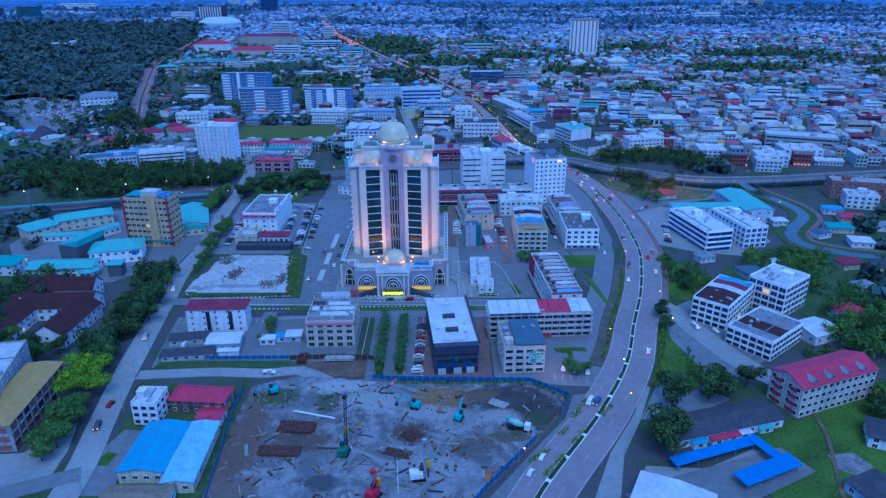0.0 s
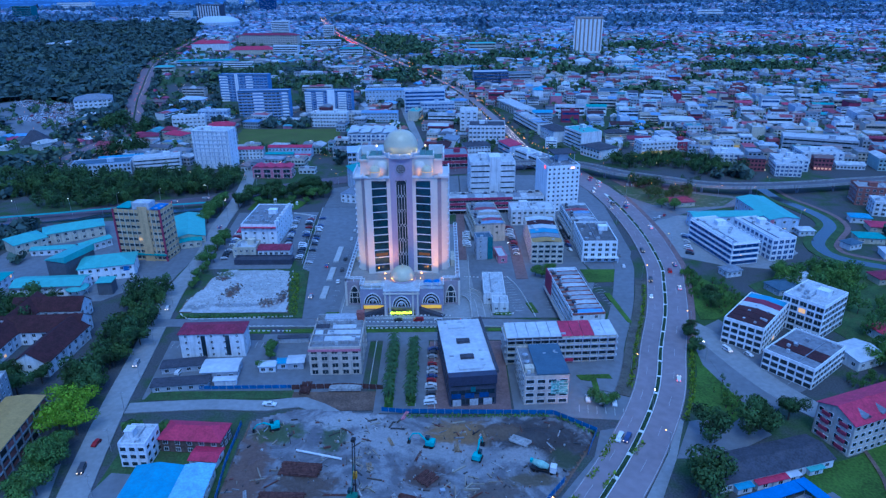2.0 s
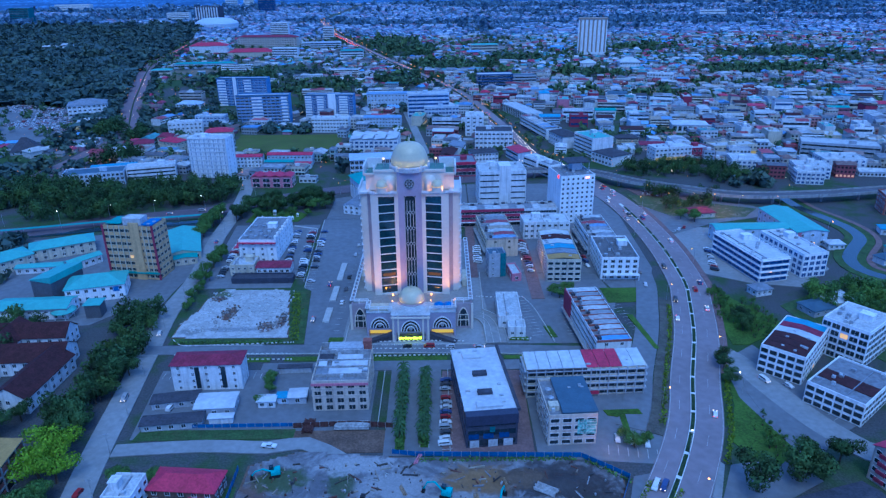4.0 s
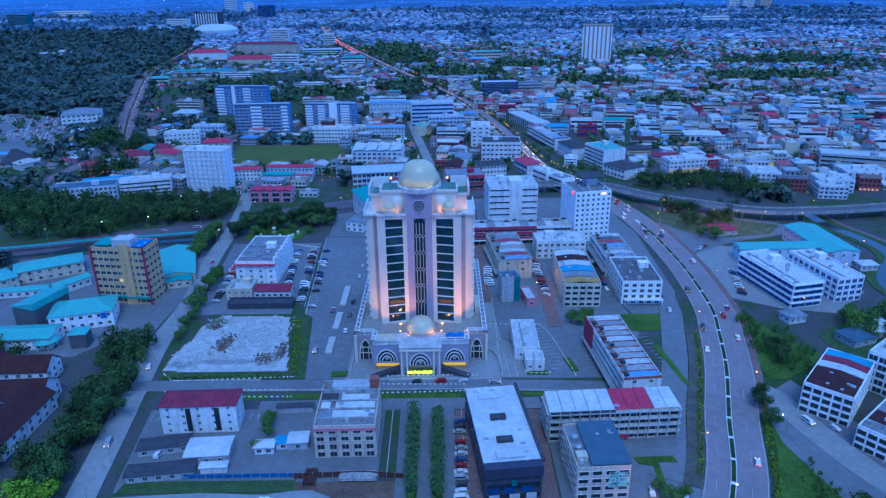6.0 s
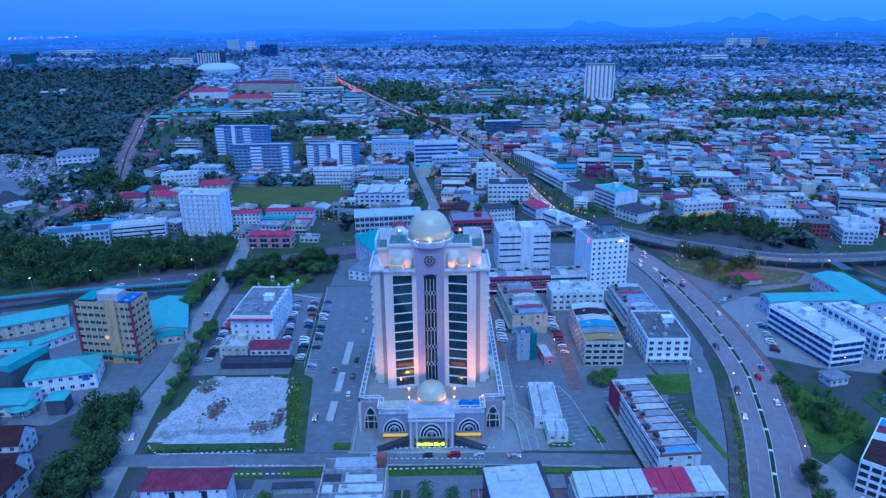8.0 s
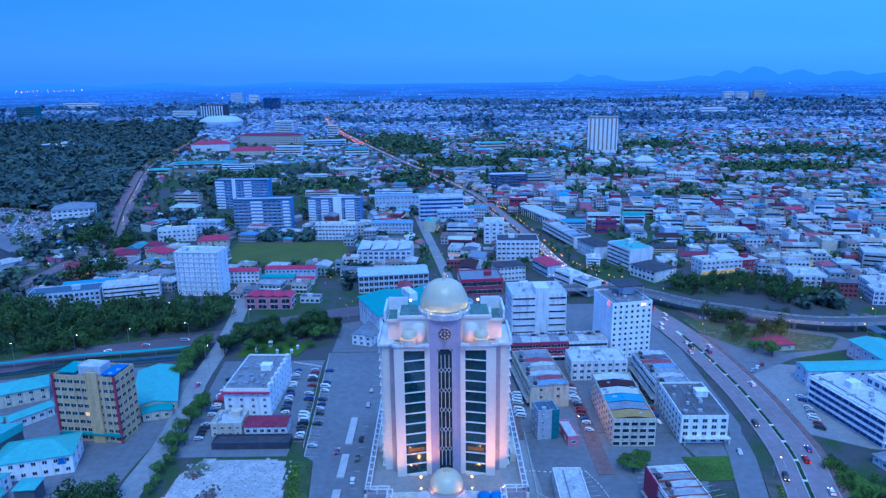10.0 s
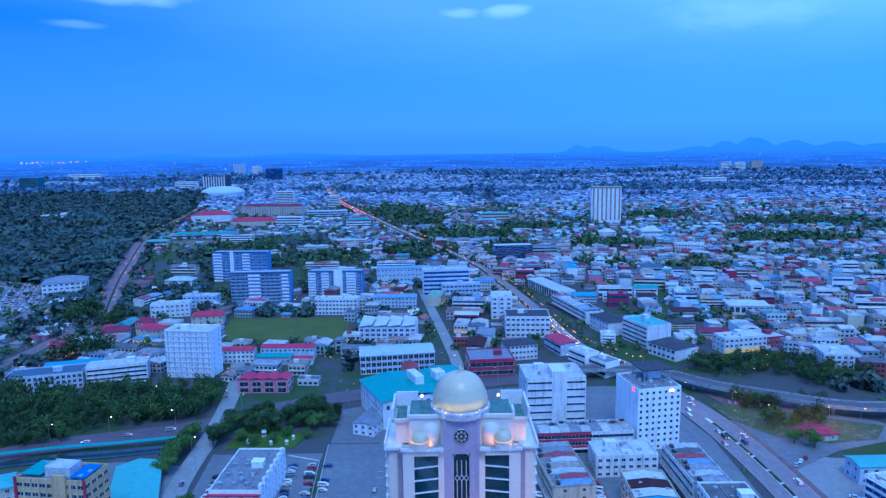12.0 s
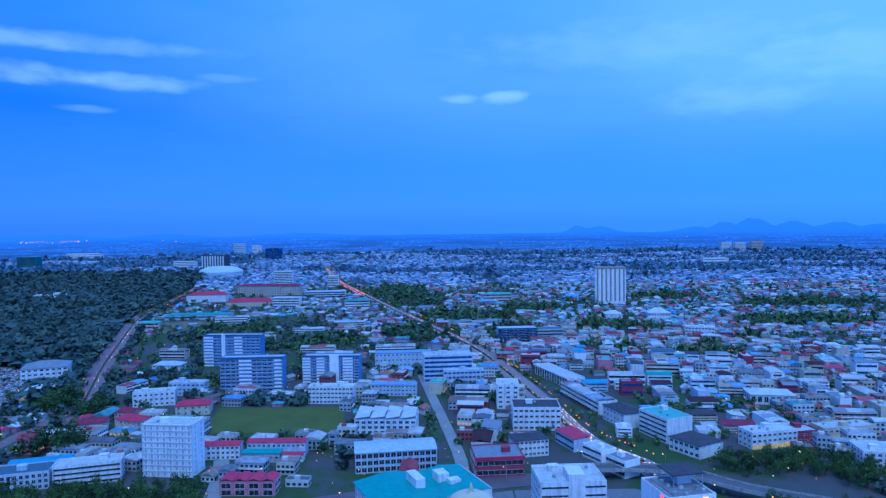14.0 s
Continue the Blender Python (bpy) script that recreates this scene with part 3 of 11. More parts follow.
def building(name, label, x, y, w, d, h, rot=0, floors=3, bays=5, side_bays=None, wall=WHITE, roof="flat", roof_mat=FLAT, style="grid", win=(1.5, 1.4), pane=GLASS, frame_mat=WHITE, trim=None, category="building", group="", faces="front left right", extras=True, rise=2.0, split=2, ground=None):
    """A house, block or hall: walls, roof, each window or window band, ledges and roof boxes."""
    root = thing(name, label, category, pose(x, y, 0, 0, 0, rot), group)
    rnd = random.Random(int(x * 13 + y * 7))
    part("wall", shell(w, d, h), wall, root)
    if roof == "flat":
        part("roof", Mesh().box(-w / 2 + 0.35, -d / 2 + 0.35, h - 1.0, w / 2 - 0.35, d / 2 - 0.35, h - 0.7), roof_mat, root)
    elif roof == "hip":
        part("roof", Mesh().hip(-w / 2, -d / 2, w / 2, d / 2, h + 0.05, rise), roof_mat, root)
    elif roof == "gable_x":
        g = Mesh().gable(-w / 2, -d / 2, w / 2, d / 2, h + 0.1, rise, "x")
        part("roof", g, roof_mat, root)
        for s in (-1, 1):
            e = Mesh()
            e.add([(s * w / 2, -d / 2, h - 0.05), (s * w / 2, d / 2, h - 0.05), (s * w / 2, 0, h + rise - 0.15), (s * (w / 2 - 0.3), -d / 2, h - 0.05), (s * (w / 2 - 0.3), d / 2, h - 0.05), (s * (w / 2 - 0.3), 0, h + rise - 0.15)], [(0, 1, 2), (5, 4, 3)])
            part("gable_wall", e, wall, root)
    elif roof == "gable_y":
        part("roof", Mesh().gable(-w / 2, -d / 2, w / 2, d / 2, h + 0.1, rise, "y"), roof_mat, root)
        for s in (-1, 1):
            e = Mesh()
            e.add([(-w / 2, s * d / 2, h - 0.05), (w / 2, s * d / 2, h - 0.05), (0, s * d / 2, h + rise - 0.15), (-w / 2, s * (d / 2 - 0.3), h - 0.05), (w / 2, s * (d / 2 - 0.3), h - 0.05), (0, s * (d / 2 - 0.3), h + rise - 0.15)], [(0, 1, 2), (5, 4, 3)])
            part("gable_wall", e, wall, root)
    fh = h / floors if roof != "flat" else (h - 0.9) / floors
    kept = [f for f in faces.split() if not ((y > 55 and ((f == "left" and x < -20) or (f == "right" and x > 30))) or (abs(rot) < 25 and ((f == "left" and x < -60) or (f == "right" and x > 75))))]
    faces = " ".join(kept)
    if side_bays is None:
        side_bays = max(1, round(bays * d / w))
    for side in faces.split():
        n, run = (bays, w) if side in ("front", "back") else (side_bays, d)
        if n < 1:
            continue
        for k in range(floors):
            z = k * fh + (fh - win[1]) * 0.55
            if style == "grid" and y > 78:
                # far off: one joined row of separate small windows on each floor
                ww = min(win[0], run / n * 0.82)
                row, key = Mesh(), (round(run, 1), n, round(ww, 2), round(win[1], 2), frame_mat.name, pane.name)
                if key not in WINDOWS:
                    one = window_mesh(ww, win[1], frame_mat, pane, split)
                    vs, fs, ms = [tuple(q.co) for q in one.vertices], [tuple(q.vertices) for q in one.polygons], [q.material_index for q in one.polygons]
                    for i in range(n):
                        o = (i + 0.5) * run / n - run / 2
                        k0 = len(row.v)
                        row.v += [(a + o, b, cc) for a, b, cc in vs]
                        row.f += [tuple(j + k0 for j in f) for f in fs]
                        row.m += ms
                    WINDOWS[key] = row.mesh("window_band", [frame_mat, pane])
                tagged(part("window_band", WINDOWS[key], None, root, at=face_pose(side, 0, 0, z, w, d)), kind="stuff")
            elif style == "grid":
                ww = min(win[0], run / n * 0.82)
                for i in range(n):
                    p = pane
                    if rnd.random() < 0.008:
                        p = LITGLASS
                    part("window", window_mesh(ww, win[1], frame_mat, p, split), None, root, at=face_pose(side, (i + 0.5) * run / n - run / 2, 0, z, w, d))
            else:
                part("window_band", window_mesh(run - 1.2, win[1], frame_mat, pane, max(2, n)), None, root, at=face_pose(side, 0, 0, z, w, d))
                if trim is not None:
                    part("ledge", Mesh().box(-run / 2 - 0.1, -0.75, 0, run / 2 + 0.1, 0, 0.35), trim, root, at=face_pose(side, 0, 0, k * fh + fh * 0.98 - 0.3, w, d))
    if ground is not None:
        part("shopfront", window_mesh(w - 1.0, min(2.8, fh * 0.8), wall, ground, bays), None, root, at=face_pose("front", 0, 0.12, 0.15, w, d))
    if roof == "flat" and w > 7 and d > 7 and y < 175:
        # air units, ducts and patches of felt on the nearer roofs
        for k in range(min(7, int(w * d / 70))):
            ax, ay, aw = rnd.uniform(-w / 2 + 1.6, w / 2 - 1.6), rnd.uniform(-d / 2 + 1.6, d / 2 - 1.6), rnd.uniform(0.5, 0.95)
            part("air_unit", Mesh().box(ax - aw, ay - 0.5, h - 0.72, ax + aw, ay + 0.5, h + 0.5).box(ax - aw * 0.8, ay - 0.4, h + 0.5, ax + aw * 0.8, ay + 0.4, h + 0.58), STEEL if k % 2 else FLATPALE, root)
        lx = rnd.uniform(-w / 3, w / 3)
        part("roof_duct", Mesh().box(lx - 0.18, -d / 2 + 1.0, h - 0.72, lx + 0.18, d / 2 - 1.0, h - 0.3), R_GREY, root)
    if extras and roof == "flat" and w > 7 and d > 7:
        bw, bd = min(5.0, w * 0.3), min(4.0, d * 0.3)
        bx, by = rnd.uniform(-w / 4, w / 4), rnd.uniform(-d / 5, d / 4)
        part("stair_house", Mesh().box(bx - bw / 2, by - bd / 2, h - 0.72, bx + bw / 2, by + bd / 2, h + 1.9).box(bx - bw / 2 - 0.2, by - bd / 2 - 0.2, h + 1.9, bx + bw / 2 + 0.2, by + bd / 2 + 0.2, h + 2.1), wall, root)
        for k in range(rnd.randint(1, 3)):
            tx, ty = rnd.uniform(-w / 2 + 2, w / 2 - 2), rnd.uniform(-d / 2 + 2, d / 2 - 2)
            if abs(tx - bx) < bw / 2 + 1.2 and abs(ty - by) < bd / 2 + 1.2:
                continue
            part("water_tank", Mesh().turned(tx, ty, [(0.9, h - 0.71), (0.95, h + 0.2), (0.9, h + 0.75), (0.3, h + 0.95)], 10), STEEL, root)
    return root


def terrace(name, label, x, y, w, d, h, rot=0, units=6, floors=3, wall=WHITE, group="terraced shop rows", strip=True, front_mat=None, rise=1.4, end_wall=None, faces="front back left right", party=None):
    """A row of shop lots along local x, each with its own roof strip, party wall and window band on every floor."""
    root = thing(name, label, "shop row", pose(x, y, 0, 0, 0, rot), group)
    part("wall", shell(w, d, h, t=0.3), wall, root)
    u = w / units
    part("roof", Mesh().box(-w / 2 + 0.3, -d / 2 + 0.3, h - 1.1, w / 2 - 0.3, d / 2 - 0.3, h - 0.75), FLAT, root)
    for i in range(units):
        x0, x1 = -w / 2 + i * u, -w / 2 + (i + 1) * u
        g = Mesh()
        # a double-pitched sheet between raised party walls
        cut = d * (0.05 + 0.22 * ((i * 7 + int(abs(x))) % 3) / 2)
        g.gable(x0 + 0.2, -d / 2 + 0.6, x1 - 0.2, d / 2 - 0.6 - cut, h - 0.4, rise * 0.6, "x", over=0, thick=0.15)
        part("roof_panel", g, STRIPROOF if strip is True else strip, root)
        if i % 3 != 1:
            # dark raised box stands for the shade down an air well
            part("air_well", Mesh().box(x0 + u * 0.3, d / 2 - 0.7 - cut * 0.5 - 1.4, h - 0.74, x0 + u * 0.75, d / 2 - 0.8 - cut * 0.5, h + 0.55), R_DARK, root)
        part("party_wall", Mesh().box(x0 - 0.13, -d / 2 + 0.05, h - 0.9, x0 + 0.13, d / 2 - 0.05, h + 0.12), party or CONCRETE, root)
        if i % 2:
            part("water_tank", Mesh().turned((x0 + x1) / 2, d * 0.3, [(0.6, h - 0.2), (0.62, h + 1.3), (0.2, h + 1.5)], 8), STEEL, root)
    fh = (h - 0.6) / floors
    for side in faces.split():
        run = w if side in ("front", "back") else d
        if side in ("left", "right"):
            continue
        for k in range(floors):
            if k == 0:
                part("shopfront", window_mesh(run - 0.8, fh * 0.62, front_mat or wall, GLASS, units), None, root, at=face_pose(side, 0, 0, 0.3, w, d))
                part("canopy", Mesh().box(-run / 2, -1.6, 0, run / 2, 0, 0.2), front_mat or CONCRETE, root, at=face_pose(side, 0, 0, fh * 0.85, w, d))
            else:
                part("window_band", window_mesh(run - 1.0, fh * 0.42, front_mat or wall, GLASS, units * 3), None, root, at=face_pose(side, 0, 0, k * fh + fh * 0.34, w, d))
    for side in ("left", "right"):
        if side in faces:
            for k in range(1, floors):
                for i in (-1, 1):
                    part("window", window_mesh(1.3, 1.2, wall, GLASS, 2), None, root, at=face_pose(side, i * d * 0.22, 0, k * fh + fh * 0.36, w, d))
            if end_wall is not None:
                part("end_panel", Mesh().box(-d / 2 + 0.1, -0.06, 0.1, d / 2 - 0.1, -0.005, h - 0.1), end_wall, root, at=face_pose(side, 0, 0, 0, w, d))
    return root


def curve_points(ps, step=6.0):
    """A smooth line through a few points."""
    ps = [Vector(p) for p in ps]
    out = []
    for i in range(len(ps) - 1):
        a, b, c, e = ps[max(i - 1, 0)], ps[i], ps[i + 1], ps[min(i + 2, len(ps) - 1)]
        n = max(1, int((c - b).length / step))
        for k in range(n):
            t = k / n
            out.append(0.5 * ((2 * b) + (c - a) * t + (2 * a - 5 * b + 4 * c - e) * t * t + (3 * b - a - 3 * c + e) * t ** 3))
    return out + [ps[-1]]


def ribbon(line, left, right, z, thick=0.0, zs=None):
    """A strip beside a line: offsets to its left are negative."""
    g, vs, n = Mesh(), [], len(line)
    for i, p in enumerate(line):
        d = (line[min(i + 1, n - 1)] - line[max(i - 1, 0)]).normalized()
        nx, ny = d.y, -d.x
        h = z if zs is None else zs[i]
        for o in (left, right):
            vs.append((p.x + nx * o, p.y + ny * o, h))
    fs = [(2 * i, 2 * i + 1, 2 * i + 3, 2 * i + 2) for i in range(n - 1)]
    if thick:
        vs += [(a, b, c - thick) for a, b, c in vs]
        k = 2 * n
        fs += [(2 * i + 2, 2 * i + 2 + k, 2 * i + k, 2 * i) for i in range(n - 1)] + [(2 * i + 1, 2 * i + 1 + k, 2 * i + 3 + k, 2 * i + 3) for i in range(n - 1)]
        fs += [(0, k, k + 1, 1), (2 * n - 1, 2 * n - 1 + k, 2 * n - 2 + k, 2 * n - 2)]
        fs += [(k + 2 * i + 2, k + 2 * i + 3, k + 2 * i + 1, k + 2 * i) for i in range(n - 1)]
    return g.add(vs, fs)


def slab(x0, y0, x1, y1, z, m, name, label, category, rot=0, thick=0.3):
    """A flat area of ground, set a little proud."""
    w, d = x1 - x0, y1 - y0
    return setting(name, Mesh().box(-w / 2, -d / 2, z - thick, w / 2, d / 2, z), m, label, category, pose((x0 + x1) / 2, (y0 + y1) / 2, 0, 0, 0, rot))

# ---- ground, roads, lots ----


def ground_material():
    m = bpy.data.materials.new("town_ground")
    m.use_nodes = True
    n, l = m.node_tree.nodes, m.node_tree.links
    p = n["Principled BSDF"]
    p.inputs["Roughness"].default_value, p.inputs["Specular IOR Level"].default_value = 0.95, 0.2
    geo = n.new("ShaderNodeNewGeometry")
    a, b, c = (n.new("ShaderNodeTexNoise") for _ in range(3))
    for t, s, d in ((a, 0.011, 6), (b, 0.09, 6), (c, 1.4, 3)):
        t.inputs["Scale"].default_value, t.inputs["Detail"].default_value = s, d
        l.new(geo.outputs["Position"], t.inputs["Vector"])
    r1 = n.new("ShaderNodeValToRGB")
    r1.color_ramp.elements[0].position, r1.color_ramp.elements[0].color = 0.46, (0.082, 0.084, 0.088, 1)
    r1.color_ramp.elements[1].position, r1.color_ramp.elements[1].color = 0.62, (0.045, 0.085, 0.03, 1)
    mixn = n.new("ShaderNodeMath")
    mixn.operation = "ADD"
    h = n.new("ShaderNodeMath")
    h.operation = "MULTIPLY_ADD"
    h.inputs[1].default_value, h.inputs[2].default_value = 0.6, -0.3
    l.new(b.outputs["Fac"], h.inputs[0])
    l.new(a.outputs["Fac"], mixn.inputs[0])
    l.new(h.outputs[0], mixn.inputs[1])
    l.new(mixn.outputs[0], r1.inputs[0])
    mr = n.new("ShaderNodeMapRange")
    mr.inputs["From Min"].default_value, mr.inputs["From Max"].default_value = 0.3, 0.7
    mr.inputs["To Min"].default_value, mr.inputs["To Max"].default_value = 0.7, 1.3
    l.new(c.outputs["Fac"], mr.inputs["Value"])
    s = n.new("ShaderNodeVectorMath")
    s.operation = "SCALE"
    l.new(r1.outputs[0], s.inputs[0])
    l.new(mr.outputs[0], s.inputs["Scale"])
    l.new(s.outputs[0], p.inputs["Base Color"])
    return m


setting("ground", Mesh().add([(-4600, -900, 0), (4600, -900, 0), (4600, 4850, 0), (-4600, 4850, 0)], [(0, 1, 2, 3)]), ground_material(), "town ground of worn paving, earth and patchy grass", "ground")


LAID = []


def area(name, pts, z, m, label, category):
    LAID.append(name)
    z, n = z + 0.0045 * len(LAID), len(pts)
    g = Mesh().add([(*p, z) for p in pts] + [(*p, -0.1) for p in pts], [tuple(range(n))] + [(i + n, (i + 1) % n + n, (i + 1) % n, i) for i in range(n)])
    return setting(name, g, m, label, category)


HIGHWAY = curve_points([(30, -205), (44, -175), (56, -149), (82, -110), (101, -75), (113, -41), (125, -8), (134, 24), (139, 46), (142, 85), (142, 115), (140, 150), (136, 180), (129, 208), (115, 260), (90, 312), (77, 409), (57, 537), (36, 646), (-6, 782), (-93, 1044), (-210, 1420), (-293, 1712), (-400, 2200)])
NEAR = [p for p in HIGHWAY if p.y < 178]
setting("road_highway", ribbon(HIGHWAY, -8.5, 10.5, 0.46, 0.5), HIGHROAD, "wide two-way asphalt highway curving past the tower", "road")
BEHIND = curve_points([(-96, -430), (-42, -332), (2, -258), (30, -205)])
setting("road_highway_south", ribbon(BEHIND, -8.5, 10.5, 0.44, 0.4), HIGHROAD, "wide two-way asphalt highway running on past the site", "road")
setting("road_median", ribbon(NEAR, -0.95, 0.95, 0.7, 0.3), WHITEKERB, "raised pale concrete kerb of the highway median", "road")
g = Mesh()
for i in range(0, len(NEAR) - 2, 2):
    p, q = NEAR[i], NEAR[i + 2]
    r = ribbon([p.lerp(q, 0.04), NEAR[i + 1], p.lerp(q, 0.90)], -0.66, 0.66, 1.0, 0.5)
    g = g.add(r.v, r.f)
setting("median_planting", g, MEDIAN, "low dark planting between white kerbs of the median", "hedge", kind="stuff")
FARROAD = [p for p in HIGHWAY if 262 < p.y < 1700]
setting("boulevard_median", ribbon(FARROAD, -1.1, 1.1, 1.1, 0.7), MEDIAN, "dark planted median of the boulevard", "hedge", kind="stuff")
for o in (-8.1, 10.1):
    setting("road_line", ribbon(NEAR, o - 0.07, o + 0.07, 0.49), PAINT, "white painted edge line of the highway", "road marking")
for o in (-4.8, 5.6):
    g = Mesh()
    for i in range(0, len(NEAR) - 1, 3):
        r = ribbon(NEAR[i:i + 2], o - 0.05, o + 0.05, 0.49)
        g.add(r.v, r.f)
    setting("lane_dashes", g, PAINT, "white dashed lane line of the highway", "road marking")
SHOULDER = [p for p in HIGHWAY if -40 < p.y < 172]
setting("road_shoulder", ribbon(SHOULDER, 10.6, 13.5, 0.425, 0.4), PAVING, "reddish dusty shoulder of the highway", "road")
FRONT = [p for p in HIGHWAY if -84 < p.y < 70]
setting("verge", ribbon(FRONT[:-6], -14.5, -8.7, 0.5, 0.5), mat("verge_earth", (0.105, 0.098, 0.085), rough=0.95, dirt=0.5, dirt_colour=(0.06, 0.08, 0.04), var=0.3, scale=0.2, bump=0.5), "bare earth verge between highway and side road", "grass")
setting("road_side", ribbon(FRONT, -25, -14.8, 0.43, 0.4), STREET, "asphalt side road beside the highway", "road")
setting("road_west", ribbon(curve_points([(-91, -175), (-93, -141), (-97, -118), (-103, -84), (-107.6, -50), (-113, -11.5), (-117, 22), (-117, 57), (-121, 95), (-124, 120), (-127, 172), (-136, 237), (-150, 290)]), -4.8, 4.8, 0.42, 0.4), OLDROAD, "worn pale avenue between trees and lots", "road")
setting("road_site", ribbon(curve_points([(-98, -82), (-68, -80), (-46, -81), (-33, -79), (-20, -87.5)]), -3.2, 3.2, 0.46, 0.4), OLDROAD, "dusty concrete lane into the building site", "road")
setting("road_corner", ribbon(curve_points([(-140, -160), (-112, -149), (-92, -140)]), -3.6, 3.6, 0.43, 0.4), STREET, "worn side lane", "road")
setting("road_front", ribbon(curve_points([(-114, -16), (-60, -16.5), (0, -17), (60, -19), (84, -22), (95, -32)]), -3.8, 3.4, 0.43, 0.4), STREET, "asphalt street in front of the mall", "road")
setting("road_back_lane", ribbon(curve_points([(-60, -31), (-12, -30), (40, -30), (46, -30)]), -3.6, 3.6, 0.41, 0.4), STREET, "asphalt lane beside parking bays", "road")
setting("road_palm", ribbon(curve_points([(4.5, -30), (4.8, -60), (5, -86)]), -9, 11, 0.40, 0.4), STREET, "asphalt lane with a planted middle strip", "road")
setting("palm_strip", ribbon(curve_points([(7.5, -40), (7.7, -60), (7.8, -82)]), -1.5, 1.5, 0.56, 0.5), GRASS, "planted kerbed strip with palms", "grass")
setting("palm_verge", ribbon(curve_points([(-1.2, -36), (-1.0, -60), (-0.5, -84)]), -1.6, 1.6, 0.56, 0.5), GRASS, "planted kerbed verge with palms", "grass")
area("front_lawn", [(-52, -25.4), (-29, -25.2), (-29, -22.2), (-52, -22.0)], 0.2, GRASS, "narrow clipped lawn strip", "grass")
area("lawn_strip", [(-100, -22.0), (-58, -22.4), (-58, -25.8), (-98, -25.6)], 0.2, GRASS, "narrow lawn strip beside the street", "grass")
area("mall_lawn", [(-22, -22.6), (16, -23.0), (16, -26.4), (-22, -26.0)], 0.2, GRASS, "lawn strip before the mall", "grass")
area("mall_lawn_east", [(40, -22.6), (62, -23.6), (62, -25.6), (40, -25)], 0.2, GRASS, "lawn strip before the mall", "grass")
area("mall_forecourt", [(-30, -12.6), (33, -13), (36, 10), (32, 82), (-28, 82), (-30, 10)], 0.08, OLDROAD, "paved forecourt round the mall", "pavement")
area("street_west_of_mall", [(-46.2, -12), (-28.5, -12), (-28.5, 150), (-63, 150), (-57, 46), (-52.6, 42)], 0.07, STREET, "broad asphalt street with parking bays", "road")
area("east_yard", [(33, -12.5), (86, -13), (100, 30), (96, 60), (33, 62)], 0.07, STREET, "wide empty asphalt yard", "pavement")
area("east_block_yard", [(33, 62.5), (96, 60.5), (100, 42), (120, 42), (128, 66), (131, 150), (122, 212), (100, 226), (33, 226)], 0.04, STREET, "worn asphalt lanes between the shop rows", "pavement")
area("rear_yard", [(-62, 151), (32, 151), (32, 226), (-40, 205), (-62, 195)], 0.04, STREET, "worn asphalt yard behind the mall", "pavement")
area("parking_south", [(11, -86), (45, -86), (46, -34), (14, -34)], 0.06, PAVING, "reddish paved car park", "pavement")
area("parking_east", [(46, -87), (92, -92), (98, -50), (90, -30), (46, -33)], 0.06, STREET, "asphalt car park behind the offices", "pavement")
area("lot_verge", [(-106, -11), (-46.5, -11), (-53, 42), (-63.5, 42), (-54, -6.5), (-106, -5.5)], 0.16, ROUGH, "rough grass edge of the gravel lot", "grass")
area("school_yard", [(-236, 62), (-196, 4), (-150, 8), (-140, 22), (-124, 26), (-122, 60), (-124, 128), (-160, 134), (-236, 118)], 0.045, STREET, "asphalt yards between the school halls", "pavement")
area("office_yard", [(-110, 46), (-64, 46), (-64, 140), (-118, 140)], 0.06, STREET, "asphalt yard round the white office", "pavement")


def inside(x, y, poly):
    hit = False
    for (a, b), (c, e) in zip(poly, poly[1:] + poly[:1]):
        if (b > y) != (e > y) and x < (c - a) * (y - b) / (e - b) + a:
            hit = not hit
    return hit


def edge_gap(x, y, poly):
    best = 1e9
    for (a, b), (c, e) in zip(poly, poly[1:] + poly[:1]):
        t = max(0.0, min(1.0, ((x - a) * (c - a) + (y - b) * (e - b)) / ((c - a) ** 2 + (e - b) ** 2)))
        best = min(best, math.hypot(x - a - t * (c - a), y - b - t * (e - b)))
    return best


